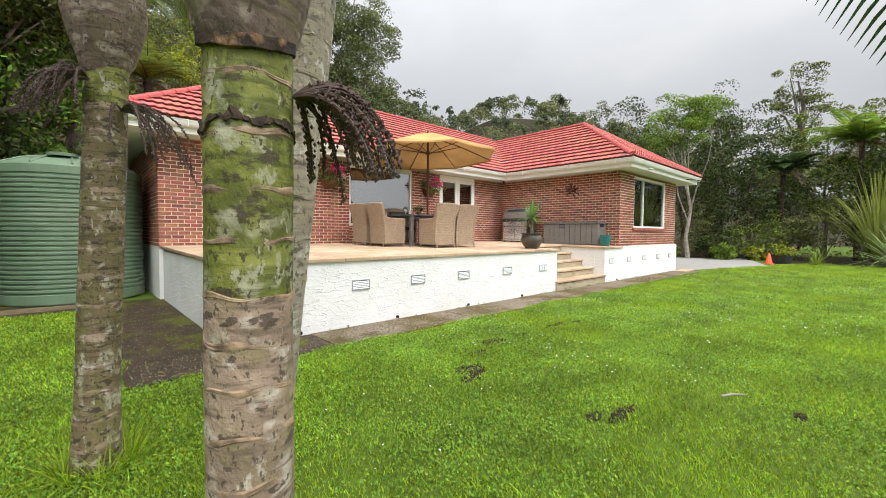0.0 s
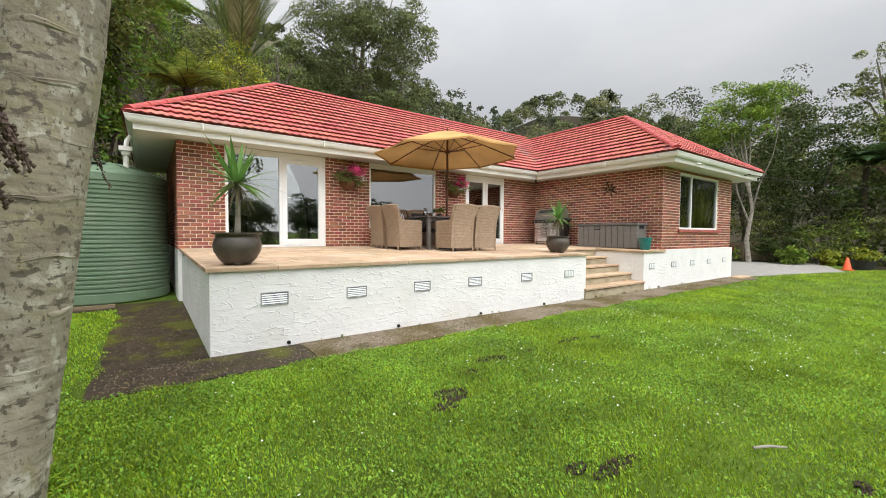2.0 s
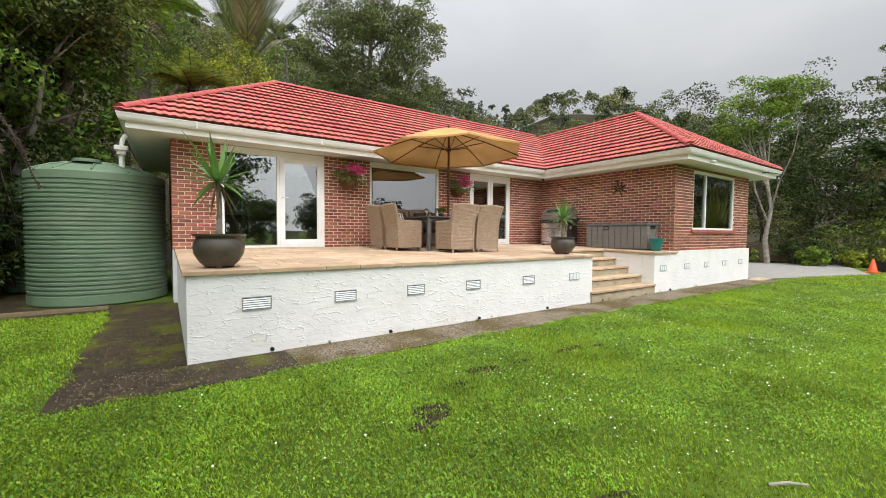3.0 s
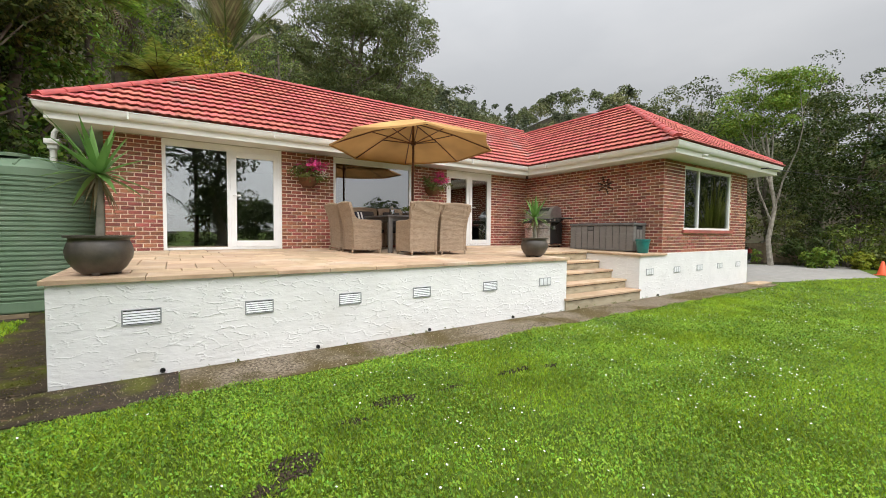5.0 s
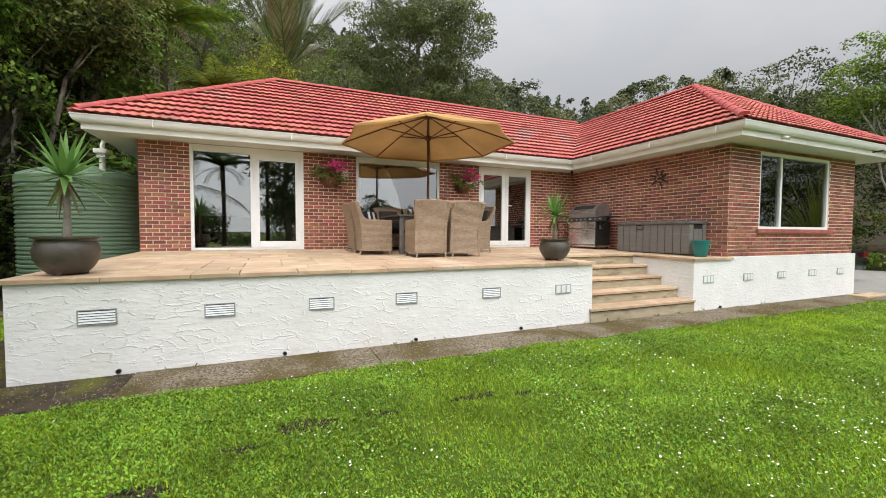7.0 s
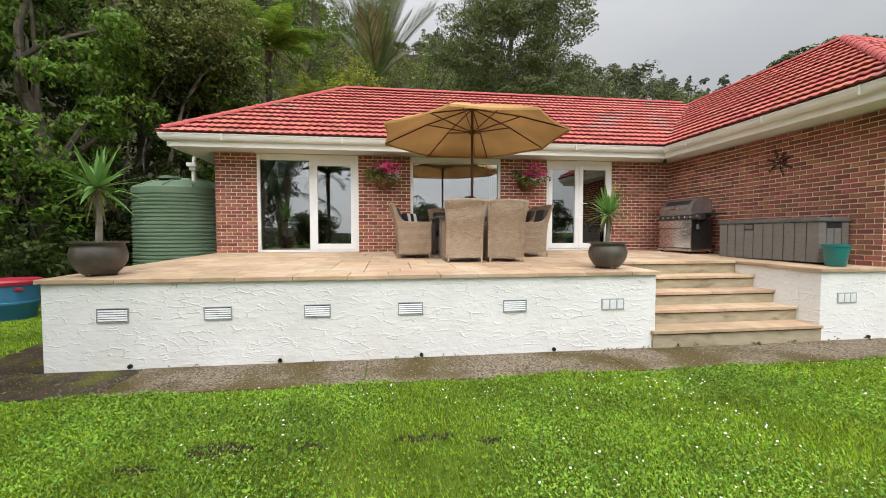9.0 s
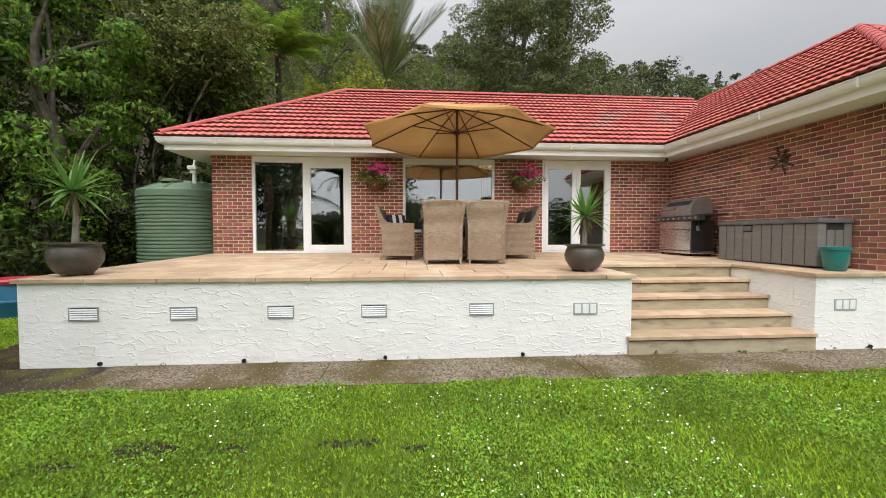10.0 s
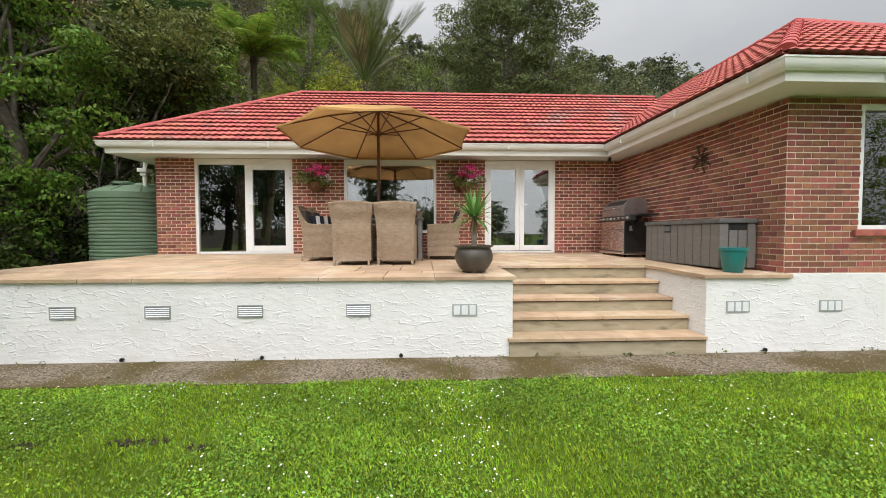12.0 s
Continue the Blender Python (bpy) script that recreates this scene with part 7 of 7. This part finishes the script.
def hillside():
    """Forest on the hill: domed and tall crowns of leaf clumps, too many and too far to count."""
    rng = np.random.default_rng(77)
    kinds = (("dark", M_LEAF_FAR_DARK, "dark podocarps and tall trees covering the hillside"), ("mid", M_LEAF_FAR, "dense native forest covering the hillside"),
             ("olive", M_LEAF_FAR_OLIVE, "olive-green native forest covering the hillside"))
    quads, trunks = [[], [], []], Build()
    count = 0
    while count < 900:
        a = rng.uniform(-72, 96)
        r0 = 32 if a < 55 else 44
        r = r0 + (150 - r0) * rng.uniform() ** 0.55
        x, y = 5 + r * math.sin(radians(a)), r * math.cos(radians(a))
        if r < 45 and math.hypot(x - 12.2, y - 25) < 7:
            continue
        z = ground_z(x, y)
        k = int(rng.choice(3, p=(0.38, 0.40, 0.22)))
        tall = k == 0 and rng.uniform() < 0.55
        h = rng.uniform(6, 10.5) * (1.2 if tall else 1.0)
        w = h * (rng.uniform(0.16, 0.22) if tall else rng.uniform(0.30, 0.44))
        leaf = 0.10 + 0.0036 * r
        n = 14 if tall else 12
        t = rng.uniform(0, 1, n)
        ang = rng.uniform(0, 2 * math.pi, n)
        if tall:
            hz = 0.35 + 0.62 * t
            out = w * (1.15 - 0.85 * t) * rng.uniform(0.3, 1.0, n)
            cr = w * rng.uniform(0.34, 0.6, n) * (1.15 - 0.55 * t)
        else:
            hz = 0.48 + 0.40 * (1 - t ** 2) * rng.uniform(0.75, 1.0, n)
            out = w * t
            cr = w * rng.uniform(0.34, 0.52, n)
        c = np.stack([x + out * np.cos(ang), y + out * np.sin(ang), z + h * hz], 1)
        quads[k].append(clump_leaves(rng, c, cr, int(max(16, min(32, 2.6 * (w * 0.42 / leaf) ** 2 * 3.2))), leaf, 0.75, 0.1, 0.65, 0.45))
        if r < 90:
            trunks.tube([(x, y, z - 0.2), (x, y, z + h * 0.7)], [0.16, 0.06], 5)
        count += 1
    for (kind_, m, label), q in zip(kinds, quads):
        ob = tagged(new("hillside_forest", quad_mesh("hillside_forest", np.concatenate(q), m)), label, "forest", kind="stuff")
        if kind_ == "mid":
            tagged(part("forest_trunks", trunks, M_BARK, ob), kind="stuff")


BARE = ((3.73, 3.11, 0.26, 0.13), (2.82, 2.61, 0.20, 0.17), (2.62, 2.45, 0.14, 0.09), (2.95, 1.22, 0.24, 0.07), (2.75, 1.34, 0.10, 0.06), (4.29, 3.10, 0.16, 0.05), (5.10, 3.11, 0.26, 0.05), (3.85, 0.32, 0.12, 0.05),
        (5.55, 3.02, 0.12, 0.05), (3.3, 2.95, 0.16, 0.06))


def lawn():
    rng = np.random.default_rng(11)

    def scatter(n, x0, x1, y0, y1):
        p = np.stack([rng.uniform(x0, x1, n), rng.uniform(y0, y1, n)], axis=1) + rng.normal(size=(n, 2)) * np.array((0.45, 0.12))
        edge = 4.20 + 0.05 * np.sin(p[:, 0] * 3.1) + 0.03 * np.sin(p[:, 0] * 9.7)
        left = 0.33 + 0.05 * np.sin(p[:, 1] * 2.7) + 0.04 * np.sin(p[:, 1] * 7.9)
        keep = (p[:, 1] < edge) | ((p[:, 0] < left) & (p[:, 1] < 8.9))
        keep &= ~((p[:, 1] > 3.0) & (p[:, 0] > 21.5)) & ~((p[:, 0] > 16.6) & (p[:, 1] > 4.9 - 0.33 * (p[:, 0] - 16.6)))
        for bx, by, ra, rb in BARE:
            e = ((p[:, 0] - bx) / ra) ** 2 + ((p[:, 1] - by) / rb) ** 2
            wob = 0.75 + 0.9 * np.array([noise.noise((x * 9, y * 9, 2.0)) for x, y in p])
            keep &= (e > wob * 0.8) | (rng.uniform(size=n) < 0.22)
        return p[keep]
    zones = [(105000, -0.5, 8.5, 1.0, 4.3), (62000, -3.0, 0.45, 1.2, 8.9), (62000, 8.5, 13.0, 0.0, 4.4), (40000, 13.0, 25.0, -4.0, 4.9), (46000, 0.6, 8.5, -0.8, 1.0), (14000, 8.5, 13, -3.0, 0.0)]
    pts = np.concatenate([scatter(*z) for z in zones])
    n = len(pts)
    dist = np.maximum(0.8, np.hypot(np.maximum(0, pts[:, 0] - 6.5), pts[:, 1]))
    patch = np.array([noise.noise((x * 0.8, y * 0.8, 3.0)) for x, y in pts])
    h = rng.uniform(0.022, 0.05, n) * (1 + 0.6 * patch) * (0.9 + 0.02 * dist)
    w = rng.uniform(0.004, 0.0075, n) * (0.78 + 0.13 * dist)
    a = rng.uniform(0, 2 * np.pi, n)
    d = np.stack([np.cos(a), np.sin(a), np.zeros(n)], 1)
    s = np.stack([-np.sin(a), np.cos(a), np.zeros(n)], 1)
    base = np.stack([pts[:, 0], pts[:, 1], np.full(n, GROUND - 0.004)], 1)
    lean = rng.uniform(0.15, 0.9, n)[:, None]
    mid = base + d * (h[:, None] * 0.35 * lean) + np.stack([np.zeros(n), np.zeros(n), h * 0.6], 1)
    tip = base + d * (h[:, None] * 0.95 * lean) + np.stack([np.zeros(n), np.zeros(n), h], 1)
    q = np.stack([base - s * w[:, None] / 2, base + s * w[:, None] / 2, tip, mid - s * w[:, None] * 0.5], 1)
    ob = new("lawn_grass", quad_mesh("lawn_grass", q, M_GRASS))
    tagged(ob, "short bright green lawn grass with weeds", "grass", kind="stuff")
    pts = np.concatenate([scatter(185000, -0.5, 8.5, 1.0, 4.3), scatter(50000, 0.8, 8.5, -0.6, 1.0), scatter(40000, -3.0, 0.4, 1.2, 8.9), scatter(80000, 8.5, 13, 0.0, 4.4), scatter(14000, 8.5, 12, -1.5, 0.0), scatter(16000, 13, 17, -1.0, 4.4), scatter(6000, 14, 24, -3.0, 4.4)])
    patch = np.array([noise.noise((x * 0.7 + 9, y * 0.7, 1.0)) for x, y in pts])
    pts = pts[rng.uniform(size=len(pts)) < np.clip(0.62 + 1.1 * patch, 0.12, 1.0)]
    n = len(pts)
    dist = np.maximum(1.0, np.hypot(np.maximum(0, pts[:, 0] - 6.5), pts[:, 1]))
    r = rng.uniform(0.005, 0.011, n) * (0.85 + 0.08 * dist)
    c = np.stack([pts[:, 0], pts[:, 1], GROUND + rng.uniform(0.012, 0.04, n)], 1)
    a = rng.uniform(0, 2 * np.pi, n)
    t1 = np.stack([np.cos(a), np.sin(a), rng.uniform(-0.95, 0.95, n)], 1) * r[:, None]
    t2 = np.stack([-np.sin(a), np.cos(a), rng.uniform(-0.95, 0.95, n)], 1) * r[:, None]
    ob = new("lawn_clover", quad_mesh("lawn_clover", np.stack([c - t1, c - t2 * 0.7, c + t1, c + t2 * 0.7], 1), M_CLOVER))
    tagged(ob, "broad clover and weed leaves in the lawn", "weeds", kind="stuff")
    pts = np.concatenate([scatter(850, 3.5, 9.0, 1.0, 4.2), scatter(1700, 7.0, 14.0, 0.0, 4.3), scatter(1700, 12.0, 24.0, -4.0, 4.3), scatter(80, -3, 0.2, 1.5, 8.0), scatter(90, 0, 4, 1.2, 4.0)])
    patch = np.array([noise.noise((x * 0.9, y * 0.9 + 4, 7.0)) for x, y in pts])
    pts = pts[patch > -0.02]
    b = Build()
    for x, y in pts:
        rr = rng.uniform(0.0045, 0.0085) * (1 + 0.012 * max(0, x - 8))
        z = GROUND + rng.uniform(0.035, 0.06)
        tx, ty = rng.uniform(-0.5, 0.5, 2)
        b.add([(x + rr * math.cos(k * 1.0472), y + rr * math.sin(k * 1.0472), z + rr * (tx * math.cos(k * 1.0472) + ty * math.sin(k * 1.0472))) for k in range(6)], [(0, 1, 2, 3, 4, 5)])
    ob = solid("lawn_daisies", b, M_DAISY, "small white daisies scattered in the lawn", "daisies", kind="stuff")
    # bare soil crumbs where the turf is torn
    b = Build()
    o = np.array([(1, 0, 0), (-1, 0, 0), (0, 1, 0), (0, -1, 0), (0, 0, 1), (0, 0, -1)], float)
    faces = [(0, 2, 4), (2, 1, 4), (1, 3, 4), (3, 0, 4), (2, 0, 5), (1, 2, 5), (3, 1, 5), (0, 3, 5)]
    for bx, by, ra, rb in BARE:
        for k in range(int(260 * ra * rb / 0.03)):
            t, f = rng.uniform(0, 2 * math.pi), 0.85 * math.sqrt(rng.uniform())
            c = np.array((bx + ra * f * math.cos(t), by + rb * f * math.sin(t), GROUND + rng.uniform(0.0, 0.022)))
            b.add(c + o * rng.uniform(0.004, 0.015) * rng.uniform(0.6, 1.2, (6, 1)), faces)
    solid("torn_soil", b, M_EARTH, "dark crumbly bare soil in torn turf", "soil", kind="stuff")
    # long grass at the foot of the left palm
    tuft = thing("grass_tuft", "long uncut grass round the palm foot", "grass", (0.07, 2.93, GROUND - 0.01))
    tagged(part("blade_mass", quad_mesh("blade_mass", np.concatenate([strap_blades(random.Random(k), 26, 0.26, 0.008, 0.0, 25, 80, 1.2, 3) + np.array((0.15 * math.cos(k), 0.15 * math.sin(k), 0)) for k in range(14)]), M_GRASS), None, tuft), kind="stuff")
    st = thing("stick", "short pale dry stick lying on the grass", "stick", (3.92, 0.74, GROUND + 0.03), -35)
    part("branch", Build().tube([(-0.11, 0, 0), (0, 0.008, 0.006), (0.11, 0, 0.0)], [0.009, 0.010, 0.006], 7), M_BARK_PALE, st)
    # gravel, dead leaves and moss tufts on the path
    b = Build()
    for k in range(6000):
        x, y = rng.uniform(0.35, 16.4), rng.uniform(4.26, 4.95)
        if k % 9 == 0:
            x, y = rng.uniform(0.35, 1.24), rng.uniform(4.3, 9.0)
        b.add(np.array((x, y, GROUND + 0.013)) + o * rng.uniform(0.002, 0.0065) * rng.uniform(0.6, 1.2, (6, 1)), faces)
    solid("path_grit", b, M_RISER, "pale grit and crumbs on the path", "gravel", kind="stuff")
    q = []
    for k in range(170):
        x, y = (rng.uniform(0.35, 1.25), rng.uniform(4.3, 9.0)) if k % 3 else (rng.uniform(0.4, 9.0), rng.uniform(4.3, 4.95))
        a, ln = rng.uniform(0, 6.28), rng.uniform(0.015, 0.045)
        u, w = np.array((math.cos(a), math.sin(a), rng.uniform(-0.1, 0.3))) * ln, np.array((-math.sin(a), math.cos(a), rng.uniform(-0.2, 0.2))) * ln * 0.35
        c = np.array((x, y, GROUND + 0.018))
        q.append([c - u, c - w, c + u, c + w])
    tagged(new("leaf_litter", quad_mesh("leaf_litter", q, M_DEAD)), "dry fallen leaves on the mossy path", "leaves", kind="stuff")
    moss = [leaf_cloud(rng, 26, (mx, my, GROUND + 0.012), (ma, mb, 0.006), 0.05, 22, 0.012, 0.6, -0.9) for mx, my, ma, mb in
            ((0.9, 6.1, 0.28, 0.35), (0.75, 7.2, 0.22, 0.4), (1.05, 5.2, 0.12, 0.3), (2.6, 4.36, 0.5, 0.05), (4.4, 4.40, 0.6, 0.06), (6.6, 4.36, 0.6, 0.05), (1.5, 4.5, 0.3, 0.14))]
    tagged(new("path_moss", quad_mesh("path_moss", np.concatenate(moss), M_MOSS)), "low yellow-green moss on the damp path", "moss", kind="stuff")
    q = leaf_cloud(rng, 26, (8.0, 4.93, GROUND + 0.02), (7.0, 0.03, 0.02), 0.03, 9, 0.035, 0.6, -0.5)
    ob = new("path_weeds", quad_mesh("path_weeds", q, M_LEAF_OLIVE))
    tagged(ob, "tiny weeds growing at the foot of the wall", "weeds", kind="stuff")


# ---- things round the house ----
def water_tank(x, y, r, h, label):
    t = thing("water_tank", label, "water tank", (x, y, GROUND + 0.02), 0, "water tanks")
    prof = [(0.0, 0.0), (r * 0.99, 0.0), (r, 0.02), (r, 0.14)]
    z = 0.14
    pitch = 0.084
    while z + pitch < h - 0.09:
        prof += [(r, z), (r, z + pitch * 0.45), (r - 0.022, z + pitch * 0.58), (r - 0.022, z + pitch * 0.88)]
        z += pitch
    prof += [(r, z), (r, h)]
    part("body", Build().lathe(prof, 72), M_TANK, t, smooth=False)
    part("roof", Build().lathe([(r, h), (r - 0.03, h + 0.03), (r * 0.7, h + 0.16), (r * 0.42, h + 0.24), (r * 0.40, h + 0.27), (r * 0.1, h + 0.29), (0, h + 0.29)], 72), M_TANK, t, "domed green tank roof", True)
    for k in range(12):
        a = 2 * math.pi * k / 12
        part("roof_rib", Build().tube([(r * 0.97 * math.cos(a), r * 0.97 * math.sin(a), h + 0.035), (r * 0.7 * math.cos(a), r * 0.7 * math.sin(a), h + 0.165), (r * 0.44 * math.cos(a), r * 0.44 * math.sin(a), h + 0.24)], 0.02, 6), M_TANK, t, smooth=True)
    part("hatch", Build().lathe([(0.22, 0.0), (0.22, 0.05), (0.18, 0.065), (0.0, 0.07)], 24), M_TANK, t, smooth=True, at=pose(r * 0.5 * math.cos(-1.8), r * 0.5 * math.sin(-1.8), h + 0.215))
    return t


def yard_things():
    water_tank(0.02, 10.78, 1.10, 2.46, "ribbed green plastic rainwater tank beside the house")
    water_tank(-0.9, 13.3, 1.05, 2.46, "ribbed green rainwater tank behind the first")
    e = thing("edging_board", "weathered timber edging board by the tank", "edging", (0, 0, GROUND))
    part("board", Build().box(-3.4, 9.22, -0.03, 0.25, 9.28, 0.07, 0.006), M_FENCE, e)
    d = thing("plastic_drum", "blue plastic drum with a red lid", "drum", (-1.55, 8.0, GROUND))
    part("body", Build().lathe([(0, 0), (0.30, 0), (0.32, 0.03), (0.36, 0.28), (0.37, 0.29), (0.37, 0.32), (0.36, 0.33), (0.38, 0.60), (0.37, 0.63), (0, 0.63)], 32), M_PLASTIC_BLUE, d, smooth=True)
    part("lid", Build().lathe([(0.37, 0.61), (0.41, 0.61), (0.42, 0.66), (0.40, 0.69), (0.15, 0.71), (0, 0.71)], 32), M_PLASTIC_RED, d, "red plastic lid", True)
    for a in (-0.6, 2.5):
        part("handle", Build().box(-0.05, -0.02, 0.52, 0.05, 0.03, 0.57, 0.01), M_PLASTIC_RED, d, at=pose(0.39 * math.cos(a), 0.39 * math.sin(a), 0, 0, 0, math.degrees(a) + 90))
    c = thing("traffic_cone", "small orange safety cone at the lawn edge", "cone", (23.3, 3.25, GROUND))
    part("base", Build().box(-0.19, -0.19, 0, 0.19, 0.19, 0.03, 0.008), M_CONE, c)
    part("cone_body", Build().lathe([(0.15, 0.03), (0.14, 0.05), (0.035, 0.50), (0.025, 0.51), (0.0, 0.51)], 24), M_CONE, c, smooth=True)
    p = thing("planter_tub", "black plastic tub with yellow-green leaves", "planter", (24.1, 2.9, GROUND))
    part("tub", Build().lathe([(0, 0), (0.32, 0), (0.38, 0.36), (0.40, 0.36), (0.40, 0.39), (0.36, 0.39), (0.34, 0.3), (0, 0.3)], 28), M_BLACK_PLASTIC, p, smooth=True)
    part("leaves", quad_mesh("leaves", leaf_cloud(np.random.default_rng(4), 20, (0, 0, 0.6), (0.42, 0.42, 0.28), 0.1, 30, 0.13), M_LEAF_YELLOW), None, p)
    m = thing("stone_slab", "loose sandstone slab beside the drive corner", "slab", (16.25, 4.66, GROUND + 0.012))
    part("slab", Build().box(-0.55, -0.18, 0, 0.5, 0.16, 0.035, 0.008), M_SLAB, m)
    # low timber fence beyond the drive
    f = thing("garden_fence", "low weathered timber board fence behind the drive", "fence", (27.4, 6.2, GROUND), 90)
    board = Build().box(0, 0, 0.05, 0.145, 0.02, 1.0, 0.004).mesh("board", M_FENCE)
    for k in range(34):
        part("board", board, None, f, at=pose(k * 0.15, 0, 0.0))
    for k in range(4):
        part("post", Build().box(k * 1.7, 0.02, -0.05, k * 1.7 + 0.1, 0.12, 1.05, 0.006), M_FENCE, f)
    part("rail", Build().box(0, 0.021, 0.25, 5.1, 0.06, 0.33).box(0, 0.021, 0.75, 5.1, 0.06, 0.83), M_FENCE, f)
    # power cable from the wing eave
    w = thing("power_cable", "black overhead service cable from the eave", "cable", (0, 0, 0))
    part("bracket", Build().tube([(15.6, VY + 0.05, 3.33), (15.6, VY - 0.12, 3.33)], 0.018, 8).tube([(15.6, VY - 0.1, 3.33), (16.9, VY - 0.14, 3.36)], 0.012, 6), M_BLACK_PLASTIC, w)
    part("wire", Build().tube([(16.9 + 3.0 * k, VY - 0.14 - 0.85 * k, 3.36 + 0.07 * k + 0.02 * k * (k - 8)) for k in range(9)], 0.008, 5), M_CABLE, w)
    # dark car parked beyond the wing
    car = thing("parked_car", "dark parked car seen past the house corner", "car", (19.55, 8.35, GROUND + 0.006), 90)
    prof = [(-2.1, 0.35), (-2.15, 0.6), (-2.05, 0.95), (-1.6, 1.02), (-1.25, 1.42), (-0.6, 1.56), (0.3, 1.52), (0.95, 1.05), (1.9, 0.92), (2.1, 0.7), (2.1, 0.35)]
    b = Build()
    for y, k in ((-0.86, 0), (-0.80, 1), (0.80, 1), (0.86, 0)):
        b.v += [(x * (0.985 if k == 0 else 1), y if z < 1.0 else y * 0.84, z if k else (z - 0.02 if z > 0.4 else z)) for x, z in prof]
    n = len(prof)
    b.f = [(r * n + i, r * n + (i + 1) % n, (r + 1) * n + (i + 1) % n, (r + 1) * n + i) for r in range(3) for i in range(n)] + [tuple(range(n))[::-1], tuple(3 * n + i for i in range(n))]
    part("body", b, M_CARPAINT, car, smooth=True)
    for x in (-1.3, 1.3):
        for y in (-0.86, 0.70):
            wh = part("wheel", Build().lathe([(0.2, 0), (0.31, 0.0), (0.33, 0.03), (0.33, 0.15), (0.31, 0.18), (0.2, 0.18)], 24), M_TYRE, car, smooth=True, at=pose(x, y + 0.18, 0.33, 90))
            part("rim", Build().lathe([(0.0, 0.02), (0.06, 0.01), (0.2, 0.03), (0.2, 0.15), (0.0, 0.15)], 20), M_GREY_METAL, wh)
    part("rear_window", Build().add([(-1.60, -0.6, 1.06), (-1.60, 0.6, 1.06), (-1.28, 0.55, 1.40), (-1.28, -0.55, 1.40)], [(0, 1, 2, 3)]), M_BLACK, car, at=pose(-0.02, 0, 0.01))
    for y in (-0.84, 0.56):
        part("tail_light", Build().box(-2.16, y, 0.72, -2.04, y + 0.28, 0.9, 0.02), M_TAIL, car, "red tail light")


dining()
umbrella()
terrace_things()
room_things()
front_palms()
yard_things()
garden()
hillside()
lawn()


# ---- the house, its pieces last ----
rooms()
fittings()
vents()
roof()
terrace()
walls()
